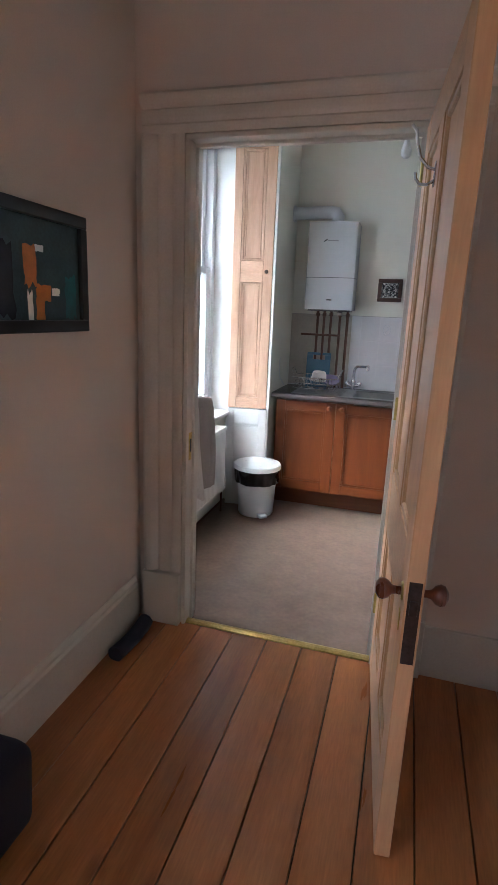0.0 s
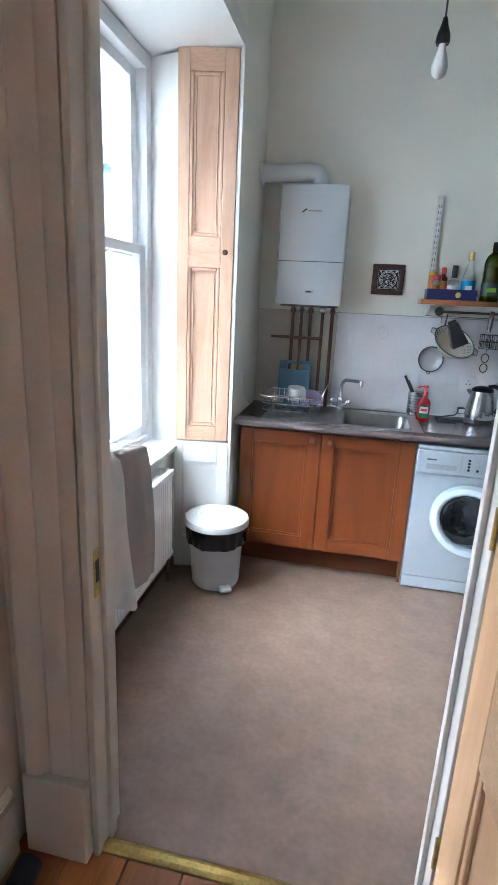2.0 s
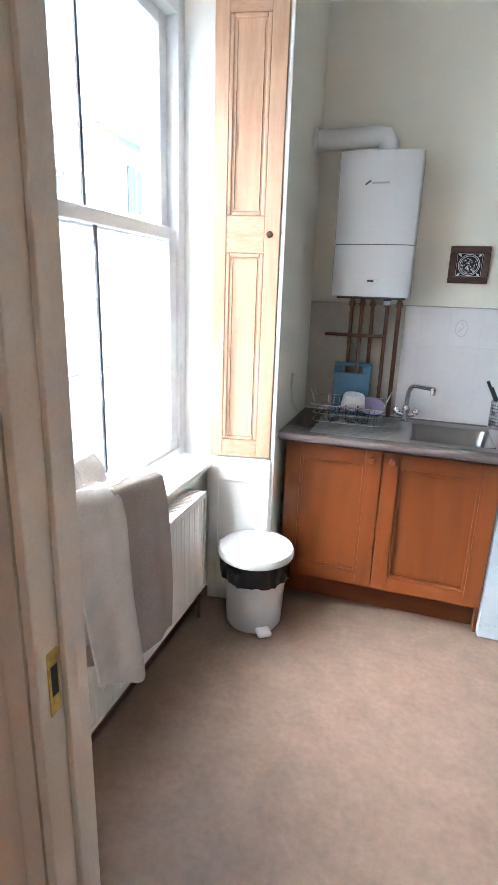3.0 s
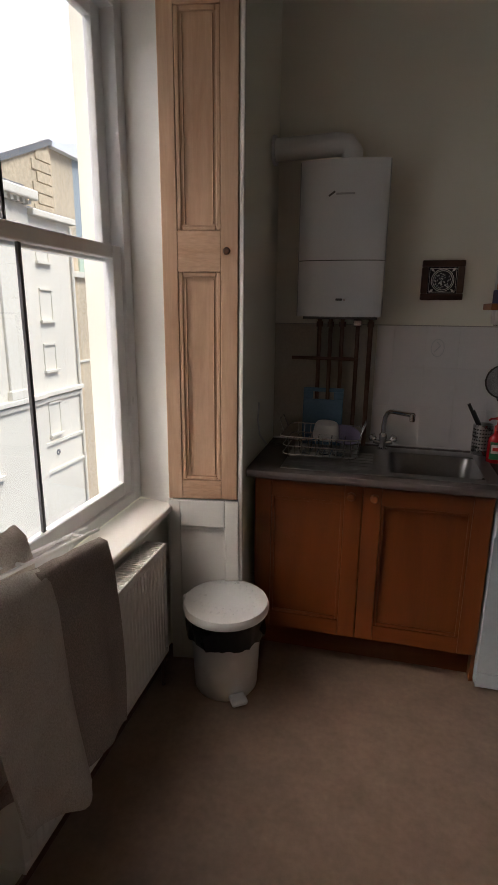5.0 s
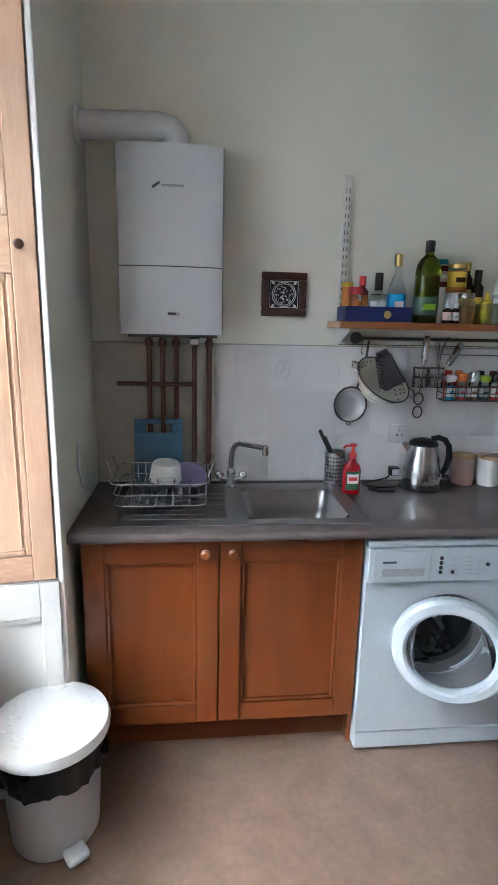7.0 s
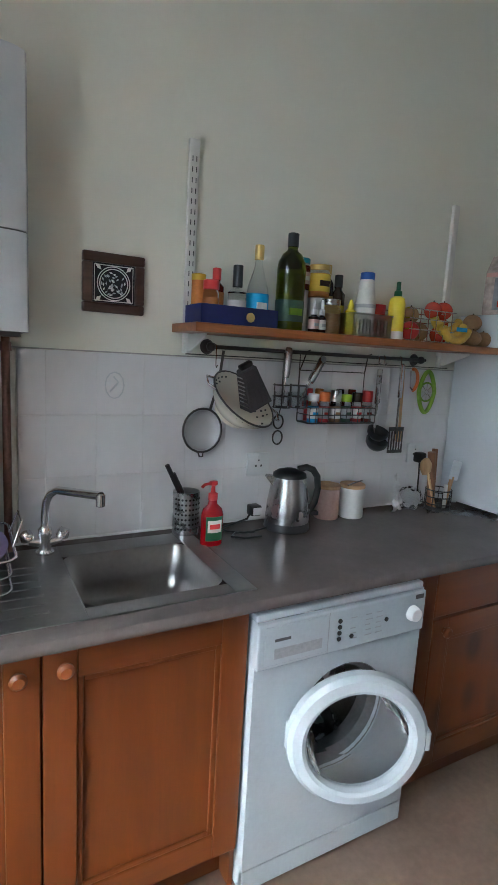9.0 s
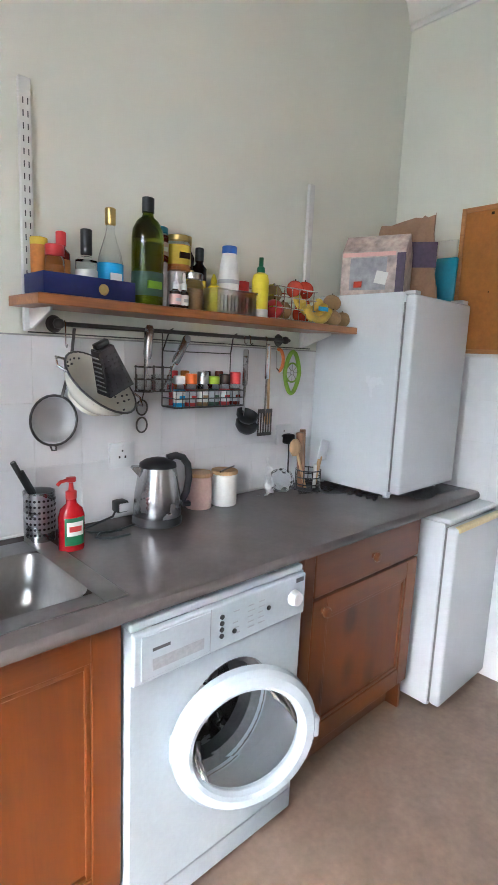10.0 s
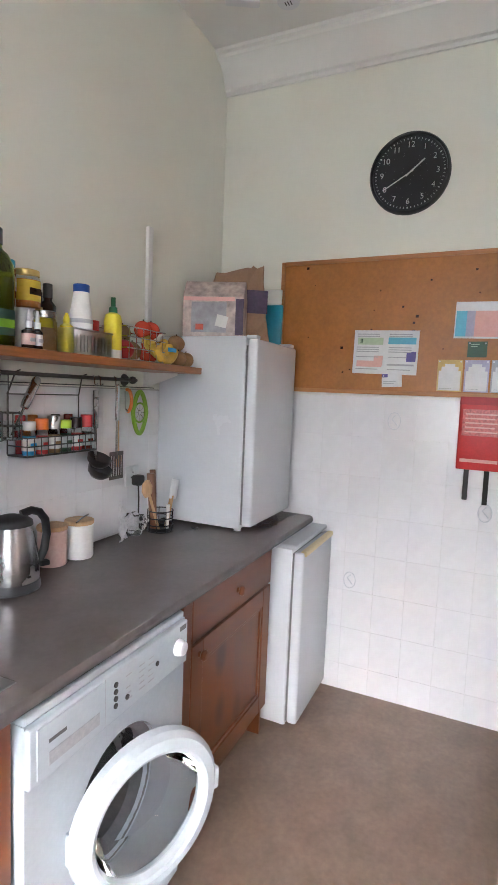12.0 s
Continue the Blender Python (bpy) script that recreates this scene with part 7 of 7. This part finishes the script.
def clock():
    cy, cz, r = 3.03, 2.545, 0.18
    ob = thing("wall_clock", (KX1, cy, cz), "round black wall clock with white numerals", "clock")
    m = at(KX1 - 0.002, cy, cz) @ Matrix.Rotation(radians(-90), 4, "Y")
    part("case", L([(0, 0), (r, 0), (r, 0.03), (r - 0.006, 0.04), (r - 0.014, 0.036), (r - 0.016, 0.02), (0, 0.02)], 56, m), M_BLACK, ob, "", 40)
    dial = part("dial", L([(0, 0.0212), (r - 0.017, 0.0212), (r - 0.017, 0.0204)], 56, m), M_DIAL, ob)
    # frame of the face: x to the viewer's right, y up
    face = Matrix.Translation((KX1 - 0.0245, cy, cz)) @ Matrix(((0, 0, -1, 0), (-1, 0, 0, 0), (0, 1, 0, 0), (0, 0, 0, 1)))
    for k in range(1, 13):
        a = radians(90 - 30 * k)
        text(dial, str(k), 0.036, face @ Matrix.Translation((0.125 * math.cos(a), 0.125 * math.sin(a), 0)), M_LABEL)
    for k in range(60):
        a = radians(6 * k)
        s = 0.0026 if k % 5 == 0 else 0.0012
        part("tick", B(-s, s, -0.004, 0.004, -0.0006, 0.0006, 0, 2, face @ Matrix.Rotation(-a, 4, "Z") @ Matrix.Translation((0, 0.153, 0))), M_LABEL, dial)
    for ang, ln, w in ((50, 0.085, 0.0032), (240, 0.135, 0.0024)):
        part("hour_hand" if ln < 0.1 else "minute_hand", B(-w, w, -0.02, ln, 0.001, 0.0022, 0, 2, face @ Matrix.Rotation(radians(-ang), 4, "Z") @ Matrix.Translation((0, 0, 0.003))), M_LABEL, ob)
    part("glass", L([(0, 0.034), (r - 0.014, 0.033), (r - 0.013, 0.031), (0, 0.032)], 40, m), M_FACEGL, ob)
    return ob


M_DIAL = plain("black_clock_face", (0.022, 0.022, 0.025), 0.4)
M_FACEGL = glass("clock_glass", (1, 1, 1), 0.0, 1.05)
clock()

# ---- noticeboard and papers ----
M_EDGE = wood("pine_edging", (0.40, 0.17, 0.05), (0.52, 0.25, 0.09), "y", 0.45)
nb = thing("cork_noticeboard", (KX1, 2.8, 1.53), "large cork noticeboard with pine edging on the wall", "noticeboard")
NX = KX1 - 0.012
part("cork", B(NX, KX1 - 0.0005, KY0 + 0.02, 3.62, 1.55, 2.165), M_CORK, nb)
part("edge", B(NX - 0.007, KX1 - 0.0005, KY0 + 0.02, 3.62, 1.53, 1.55, 0.003), M_EDGE, nb)
part("edge", B(NX - 0.007, KX1 - 0.0005, KY0 + 0.02, 3.62, 2.165, 2.185, 0.003), M_EDGE, nb)
part("edge", B(NX - 0.007, KX1 - 0.0005, 3.62, 3.64, 1.53, 2.185, 0.003), M_EDGE, nb)
setting("tile_trim", B(KX1 - 0.014, KX1, KY0, 3.98, 1.5155, 1.529, 0.003), M_WHITE, "white trim along the top of the tiles", "trim")
PX = NX - 0.001


def paper(name, y0, y1, z0, z1, material, label, marks=(), tilt=0.0):
    """A sheet pinned on the board; y0 is its far side, marks are (u0, u1, v0, v1, material) as shares from its top left."""
    ob = thing(name, (PX, (y0 + y1) / 2, z0), label, "paper")
    m = at(PX, (y0 + y1) / 2, (z0 + z1) / 2) @ Matrix.Rotation(radians(tilt), 4, "X")
    w, h = abs(y1 - y0), z1 - z0
    part("sheet", B(-0.0012, 0, -w / 2, w / 2, -h / 2, h / 2, 0, 2, m), material, ob)
    for i, (u0, u1, v0, v1, mm) in enumerate(marks):
        ya, yb = w / 2 - u1 * w, w / 2 - u0 * w
        part("print", B(-0.0022 - 0.0003 * (i % 3), -0.0012, ya, yb, h / 2 - v1 * h, h / 2 - v0 * h, 0, 2, m), mm, ob)
    for s in (-1, 1):
        part("pin", L([(0.004, 0), (0.003, 0.004), (0, 0.005)], 8, m @ at(-0.0012, s * (w / 2 - 0.008), h / 2 - 0.008) @ Matrix.Rotation(radians(-90), 4, "Y")), M_UPVC, ob)
    return ob


lines = tuple((0.05 + 0.5 * c, 0.4 + 0.5 * c, v, v + 0.02, M_GREYT) for c in (0, 1) for v in (0.08, 0.13, 0.38, 0.43, 0.48, 0.6, 0.88))
paper("notice_sheet", 3.243, 2.938, 1.628, 1.836, M_PAPER, "white information sheet with coloured boxes", lines + ((0.06, 0.46, 0.17, 0.33, M_MINT), (0.54, 0.96, 0.16, 0.31, M_CYANP), (0.06, 0.46, 0.7, 0.84, M_SALMON), (0.54, 0.95, 0.76, 0.8, M_GREYT), (0.33, 0.47, 0.58, 0.8, M_SALMON), (0.83, 0.97, 0.48, 0.7, M_INDIGO), (0.1, 0.14, 0.2, 0.3, M_DGREEN), (0.18, 0.22, 0.2, 0.3, M_DGREEN), (0.26, 0.32, 0.2, 0.3, M_SALMON)), 1.0)
paper("small_card", 3.098, 3.004, 1.568, 1.63, M_PAPER, "small white card pinned to the board", ((0.0, 0.3, 0.0, 0.25, M_INDIGO), (0.08, 0.7, 0.55, 0.6, M_GREYT), (0.08, 0.6, 0.7, 0.75, M_GREYT)), -3)
paper("picture_card", 2.787, 2.54, 1.795, 1.957, M_PAPER, "card with a pastel blue and pink picture", ((0.02, 0.2, 0.25, 0.95, M_CYANP), (0.2, 0.34, 0.25, 0.95, M_LILAC), (0.34, 0.8, 0.25, 0.95, M_SALMON), (0.8, 0.98, 0.25, 0.95, M_PINK)), 1)
paper("green_card", 2.725, 2.644, 1.712, 1.782, M_DGREEN, "small dark green card on the board", ((0.15, 0.6, 0.15, 0.2, M_MINT), (0.15, 0.5, 0.3, 0.34, M_MINT)), 0)
for y0, y1, mt, nm in ((2.847, 2.739, M_OCHRE, "ochre"), (2.731, 2.628, M_LILAC, "lilac"), (2.62, 2.515, M_GREYT, "grey")):
    paper("arch_leaflet", y0, y1, 1.556, 1.70, mt, "leaflet with a white arch on %s" % nm, ((0.06, 0.94, 0.35, 0.97, M_PAPER), (0.16, 0.84, 0.22, 0.36, M_PAPER), (0.3, 0.7, 0.13, 0.24, M_PAPER), (0.12, 0.6, 0.9, 0.92, M_GREYT)))
# small chips in the cork
rnd = random.Random(11)
for k in range(34):
    yy, zz, s = 2.5 + rnd.random() * 1.0, 1.58 + rnd.random() * 0.57, 0.002 + 0.004 * rnd.random()
    part("chip", B(NX - 0.0006, NX + 0.001, yy - s, yy + s * 1.4, zz - s, zz + s * 1.2), M_DKBTL, nb)
fbk = thing("fire_blanket", (KX1 - 0.02, 2.64, 1.2), "red fire blanket pouch with two black straps", "fire blanket")
part("pouch", B(KX1 - 0.034, KX1 - 0.013, 2.552, 2.737, 1.205, 1.535, 0.006, 2), M_RED, fbk, "", 40)
part("panel", B(KX1 - 0.0352, KX1 - 0.034, 2.565, 2.722, 1.36, 1.48), plain("pale_red_print", (0.62, 0.18, 0.17), 0.5, var=0.35, scale=90), fbk)
for k in range(5):
    part("print_line", B(KX1 - 0.0362, KX1 - 0.0352, 2.575 + 0.012 * (k % 2), 2.71, 1.375 + 0.02 * k, 1.381 + 0.02 * k), M_SALMON, fbk)
part("top_flap", B(KX1 - 0.036, KX1 - 0.033, 2.552, 2.737, 1.50, 1.535, 0.003), plain("deep_red_fabric", (0.36, 0.015, 0.02), 0.5), fbk)
part("lower_band", B(KX1 - 0.0352, KX1 - 0.034, 2.565, 2.722, 1.24, 1.255), M_SALMON, fbk)
for yy, zz in ((2.69, 1.065), (2.605, 1.05)):
    part("strap", B(KX1 - 0.028, KX1 - 0.022, yy - 0.011, yy + 0.011, zz, 1.207, 0.002), M_BLACK, fbk, "black pull strap")

# decorated tiles: raised grey outlines
dt = tagged(new("tile_motifs"), "raised leaf motifs on a few wall tiles", "tile motif", kind="structure")
for yy, zz in ((3.027, 1.405), (3.198, 0.585), (2.598, 1.01)):
    part("motif", T([(KX1 - 0.0102, yy + 0.03 * math.cos(a / 12 * 6.283), zz + 0.042 * math.sin(a / 12 * 6.283)) for a in range(12)], 0.0022, 6, True), M_MOTIF, dt)
    part("motif", T([(KX1 - 0.0102, yy - 0.015, zz - 0.02), (KX1 - 0.0102, yy + 0.012, zz + 0.01), (KX1 - 0.0102, yy - 0.004, zz + 0.028)], 0.003, 6), M_MOTIF, dt)
for xx, zz in ((-0.585, 1.405),):
    part("motif", T([(xx + 0.03 * math.cos(a / 12 * 6.283), KY1 - 0.0102, zz + 0.042 * math.sin(a / 12 * 6.283)) for a in range(12)], 0.0022, 6, True), M_MOTIF, dt)
    part("motif", T([(xx - 0.015, KY1 - 0.0102, zz - 0.02), (xx + 0.012, KY1 - 0.0102, zz + 0.01), (xx - 0.004, KY1 - 0.0102, zz + 0.028)], 0.003, 6), M_MOTIF, dt)

# ---- ceiling fittings ----
lp = thing("pendant_bulb", (-0.532, 2.87, CEIL), "bare white bulb on a black pendant flex", "pendant lamp")
part("rose", L([(0.04, 0), (0.038, -0.018), (0.02, -0.028), (0, -0.028)], 24, at(-0.532, 2.87, CEIL)), M_UPVC, lp, "", 40)
part("flex", T([(-0.532, 2.87, CEIL - 0.02), (-0.532, 2.87, 2.585)], 0.0035, 8), M_DGREY, lp)
part("holder", L([(0, 2.59), (0.008, 2.585), (0.012, 2.565), (0.024, 2.53), (0.026, 2.51), (0.022, 2.5), (0, 2.5)], 20, at(-0.532, 2.87, 0)), M_BLACK, lp, "black bulb holder", 40)
part("bulb", L([(0.013, 2.502), (0.014, 2.485), (0.024, 2.455), (0.03, 2.43), (0.026, 2.405), (0.014, 2.393), (0, 2.39)], 24, at(-0.532, 2.87, 0)), M_CERAM, lp, "white glass bulb", 60)
sd = thing("smoke_alarm", (1.18, 3.53, CEIL), "white round smoke alarm on the ceiling", "smoke alarm")
part("base", L([(0.055, 0), (0.055, -0.012), (0.048, -0.032), (0.02, -0.036), (0, -0.036)], 28, at(1.18, 3.53, CEIL)), M_UPVC, sd, "", 40)
for k in range(3):
    part("vent_slot", B(-0.012, 0.012, -0.002, 0.002, -0.0375, -0.0355, 0, 2, at(1.18, 3.53 + 0.012 * (k - 1), CEIL)), M_DGREY, sd)
sb = thing("ceiling_switch_box", (1.12, 3.72, CEIL), "white oblong fitting on the ceiling", "ceiling fitting")
part("box", B(-0.075, 0.075, -0.022, 0.022, -0.03, 0.0, 0.006, 2, at(1.12, 3.72, CEIL, -62)), M_UPVC, sb, "", 40)

# ---- clothes airer with cloths by the window ----
ar = thing("clothes_airer", (-1.62, 2.35, 0.6), "white wire clothes airer hooked over the radiator", "clothes airer")
for xx in (-1.585, -1.55):
    part("rail", T([(xx, 1.86, 1.085), (xx, 2.45, 1.0)], 0.005, 8), M_UPVC, ar, "", 60)
for yy, zz in ((2.15, 1.043), (2.38, 1.01)):
    part("end_bar", T([(-1.585, yy, zz), (-1.55, yy, zz)], 0.005, 8), M_UPVC, ar)
    part("hook_arm", T([(-1.585, yy, zz), (-1.605, yy, 0.82), (-1.605, yy, 0.70), (-1.63, yy, 0.692), (-1.69, yy, 0.691)], 0.005, 8), M_UPVC, ar)


M_TOWELW = mat("white_patterned_cloth", (0.60, 0.57, 0.54), 0.9, var=0.12, scale=12, grain=0.1, gscale=300, bump=0.4)


def cloth(name, y0, y1, x, top, front, back, material, label, seed, skew=0.0, pt=0.0, fall=0.0):
    """A cloth folded over the rail: front drop towards the room, back drop behind."""
    ob = thing(name, (x, (y0 + y1) / 2, front), label, "cloth", "cloths on the airer")
    t = bmesh.new()
    n, mrow = 22, 34
    total = (top - front) + (top - back)
    grid = []
    for i in range(n + 1):
        u = i / n
        col = []
        for j in range(mrow + 1):
            s = total * j / mrow
            y = y0 + (y1 - y0) * u
            d = s - (top - front)
            fl = 0.012 * math.sin(9 * u + seed) * min(1, abs(d) * 3) + 0.018 * noise.noise(Vector((u * 3 + seed, s * 2.2, 0)))
            if d < 0:
                z = top + d + pt * (0.5 - abs(u - 0.75)) * min(0, d) * 0.6
                px = x + 0.014 * min(1, -d * 12) + fl + 0.03 * min(1, -d * 1.5)
            else:
                z = top - d
                px = x - 0.014 * min(1, d * 12) + fl * 0.4 - 0.02
            y += skew * min(0, d) * -1 + 0.01 * noise.noise(Vector((u * 4, s * 3, seed)))
            z += 0.006 * noise.noise(Vector((u * 5, s * 2, seed + 4))) + fall * (0.5 - u)
            col.append(t.verts.new((px, y, z)))
        grid.append(col)
    for i in range(n):
        for j in range(mrow):
            t.faces.new((grid[i][j], grid[i + 1][j], grid[i + 1][j + 1], grid[i][j + 1]))
    bmesh.ops.recalc_face_normals(t, faces=t.faces)
    bmesh.ops.solidify(t, geom=t.faces[:], thickness=0.006)
    part("cloth", t, material, ob, "", 70)
    return ob


cloth("tea_towel", 1.90, 2.15, -1.50, 1.075, 0.50, 0.62, M_TOWELW, "pale tea towel with faint grey pattern over the airer", 1.0, 0.10, 0.30, 0.07)
cloth("grey_towel", 2.13, 2.42, -1.505, 1.03, 0.47, 0.62, M_TOWELG, "grey-brown towel folded over the airer", 3.0, -0.02, 0.0, 0.05)
cloth("pinkish_towel", 1.88, 2.08, -1.585, 1.10, 0.55, 0.65, M_TOWELP, "pinkish striped towel over the back rail", 5.0, 0.0, 0.0, 0.05)
cloth("pale_cloth", 2.03, 2.20, -1.585, 1.11, 0.65, 0.70, M_TOWEL, "pale cloth bunched over the back rail", 8.0, 0.0, 0.0, 0.0)

# pipe along the skirting
setting("skirting_pipe", T([(-1.70, KY0 + 0.05, 0.035), (-1.70, 3.20, 0.035)], 0.009, 8), M_COPPER, "heating pipe along the foot of the wall", "pipe")
fs = thing("wall_phone_cable", (KX0 + 0.012, 3.7, 0.95), "thin white cable drooping down the wall", "cable")
part("cable", T([(KX0 + 0.006, 3.62, 1.16), (KX0 + 0.006, 3.60, 1.08), (KX0 + 0.008, 3.64, 1.0), (KX0 + 0.02, 3.74, 0.93)], 0.004, 8), M_UPVC, fs, "", 60)

# ---- hall ----
M_PAINT = plain("dark_teal_paint", (0.02, 0.045, 0.05), 0.4, var=0.4, scale=9, grain=0.1)
M_OCH2 = plain("orange_paint", (0.42, 0.13, 0.01), 0.4, var=0.2)
M_TEALD = plain("deep_teal_paint", (0.01, 0.09, 0.10), 0.4, var=0.3)
pic = thing("framed_painting", (HX0, 1.15, 1.5), "dark framed abstract painting in black, teal and orange", "painting")
py0, py1, pz0, pz1 = 0.62, 1.185, 1.41, 1.80
for a, b, c, d in ((py0, py1, pz0, pz0 + 0.04), (py0, py1, pz1 - 0.04, pz1), (py0, py0 + 0.04, pz0 + 0.04, pz1 - 0.04), (py1 - 0.04, py1, pz0 + 0.04, pz1 - 0.04)):
    part("frame", B(HX0 + 0.001, HX0 + 0.028, a, b, c, d, 0.004), M_BLACK, pic, "black frame")
cv = part("canvas", B(HX0 + 0.002, HX0 + 0.014, py0 + 0.04, py1 - 0.04, pz0 + 0.04, pz1 - 0.04), M_PAINT, pic, "dark teal canvas")
rnd = random.Random(7)
for k, (y, z, w, h, mm) in enumerate(((1.13, 1.72, 0.03, 0.06, 0), (1.19, 1.64, 0.035, 0.025, 0), (1.17, 1.60, 0.02, 0.05, 0), (1.25, 1.645, 0.02, 0.012, 1), (1.175, 1.775, 0.02, 0.01, 1), (1.0, 1.67, 0.05, 0.11, 2), (1.33, 1.63, 0.03, 0.07, 3), (1.12, 1.58, 0.012, 0.06, 1))):
    t = bmesh.new()
    bmesh.ops.create_grid(t, x_segments=6, y_segments=6, size=1)
    for v in t.verts:
        r = 1 + 0.35 * noise.noise(Vector((v.co.x * 2, v.co.y * 2, k)))
        v.co = Vector((HX0 + 0.0150 + 0.0004 * k, y - 0.24 + w * v.co.x * r, z - 0.105 + h * v.co.y * r))
    part("brush_stroke", t, (M_OCH2, M_LABEL, M_CHAR, M_TEALD)[mm], cv)

vt = thing("black_doorstop", (HX0 + 0.1, 1.5, 0), "dark cloth draught stopper lying on the boards", "draught stopper")
t = T([(-1.48, 1.22, 0.032), (-1.47, 1.28, 0.034), (-1.465, 1.36, 0.035), (-1.47, 1.44, 0.033), (-1.48, 1.5, 0.03)], 0.036, 14)
for v in t.verts:
    v.co += Vector((0.006, 0.004, 0.004)) * noise.noise(v.co * 30)
    v.co.z = max(v.co.z, 0.001)
part("sausage", t, M_NAVY, vt, "", 60)
nv = thing("navy_bag", (-1.15, 0.45, 0), "dark navy fabric bag standing on the floorboards", "bag")
t = B(-1.53, -1.31, 0.20, 0.50, 0.001, 0.30, 0.05, 4)
for v in t.verts:
    v.co += 0.02 * Vector((noise.noise(v.co * 8), noise.noise(v.co * 8 + Vector((5, 0, 0))), 0))
    v.co.z = max(v.co.z, 0.001)
part("sack", t, M_NAVY, nv, "", 60)
part("strap", T([(-1.47, 0.35, 0.29), (-1.45, 0.35, 0.42), (-1.39, 0.35, 0.42), (-1.37, 0.35, 0.29)], 0.01, 8), M_NAVY, nv, "", 60)
# things in the dark behind the door
tv = thing("black_screen", (0.33, 1.70, 1.27), "black flat television on the hall wall behind the door", "television")
part("panel", B(0.03, 0.67, 1.55, 1.585, 1.275, 1.675, 0.006, 2), M_BLACK, tv)
part("bracket", B(0.2, 0.46, 1.585, HY, 1.38, 1.58, 0.004, 2), M_DGREY, tv)

# ---- pieces of floor and walls ----
def pieces(name, parent, specs, material, bevel=0.0007):
    """Alike slabs as objects on shared meshes: specs of (x, y, z, sx, sy, sz)."""
    cache = {}
    for x, y, z, sx, sy, sz in specs:
        key = (round(sx, 4), round(sy, 4), round(sz, 4))
        if key not in cache:
            bm = B(-sx / 2, sx / 2, -sy / 2, sy / 2, -sz / 2, sz / 2, bevel, 1)
            me = bpy.data.meshes.new(name)
            bm.to_mesh(me)
            bm.free()
            me.materials.append(material)
            cache[key] = me
        ob = new(name, cache[key])
        ob.location = (x, y, z)
        ob.parent = parent


TW, TH, GAP = 0.152, 0.197, 0.0018
TX0 = -0.872
setting("wall_panel", B(KX0, TX0 - 0.002, KY1 - 0.007, KY1, TOPZ - 0.02, 1.506, 0.002), M_PANEL, "dull beige painted panel behind the pipes", "wall panel")
setting("tile_edge", B(KX0, KX1 - 0.012, KY1 - 0.0105, KY1, 1.5065, 1.511, 0.001), M_DULL, "thin grey edging along the top of the tiles", "trim")
bed = setting("tiled_splashback", B(TX0, KX1, KY1 - 0.0086, KY1, TOPZ - 0.02, 1.506), M_GROUT, "white glazed wall tiles behind the worktop", "wall tiles")
specs = []
nx = int((KX1 - TX0) / TW) + 2
for i in range(nx):
    x0 = TX0 + 0.08 + (i - 1) * TW
    a, b = max(x0, TX0 + 0.001), min(x0 + TW - GAP, KX1 - 0.012)
    if b - a < 0.01:
        continue
    for j in range(3):
        zt = 1.506 - j * TH
        zb = max(zt - TH + GAP, TOPZ + 0.002)
        specs.append(((a + b) / 2, KY1 - 0.0065, (zt + zb) / 2, b - a, 0.006, zt - zb))
pieces("tile", bed, specs, M_TILE)
bed = setting("tiled_east_wall", B(KX1 - 0.0086, KX1, KY0, KY1 - 0.012, 0.0, 1.515), M_GROUT, "white glazed wall tiles below the noticeboard", "wall tiles")
specs = []
for i in range(14):
    y1 = KY1 - 0.012 - i * TW
    y0 = max(y1 - TW + GAP, KY0 + 0.001)
    if y1 - y0 < 0.02:
        continue
    for j in range(8):
        zt = 1.515 - j * TH
        zb = max(zt - TH + GAP, 0.002)
        specs.append((KX1 - 0.0065, (y0 + y1) / 2, (zt + zb) / 2, 0.006, y1 - y0, zt - zb))
pieces("tile", bed, specs, M_TILE)

sub = setting("floor_hall", B(HX0, HX1, HY0, HY, -0.1, -0.022), M_BLACK, "varnished pine floorboards of the hall", "floor")
specs, x = [], HX0
rnd = random.Random(5)
while x < HX1 - 0.02:
    w = 0.167
    b = min(x + w - 0.004, HX1)
    y = HY0
    while y < HY - 0.01:
        ln = 5.0
        e = min(y + ln, HY - 0.004)
        if e > HY - 0.35 and e < HY - 0.005:
            e = HY - 0.004
        specs.append(((x + b) / 2, (y + e) / 2, -0.011, b - x, e - y - 0.003, 0.022))
        y = e + 0.001
        if e >= HY - 0.01:
            break
    x += w
pieces("floorboard", sub, specs, M_BOARD, 0.002)
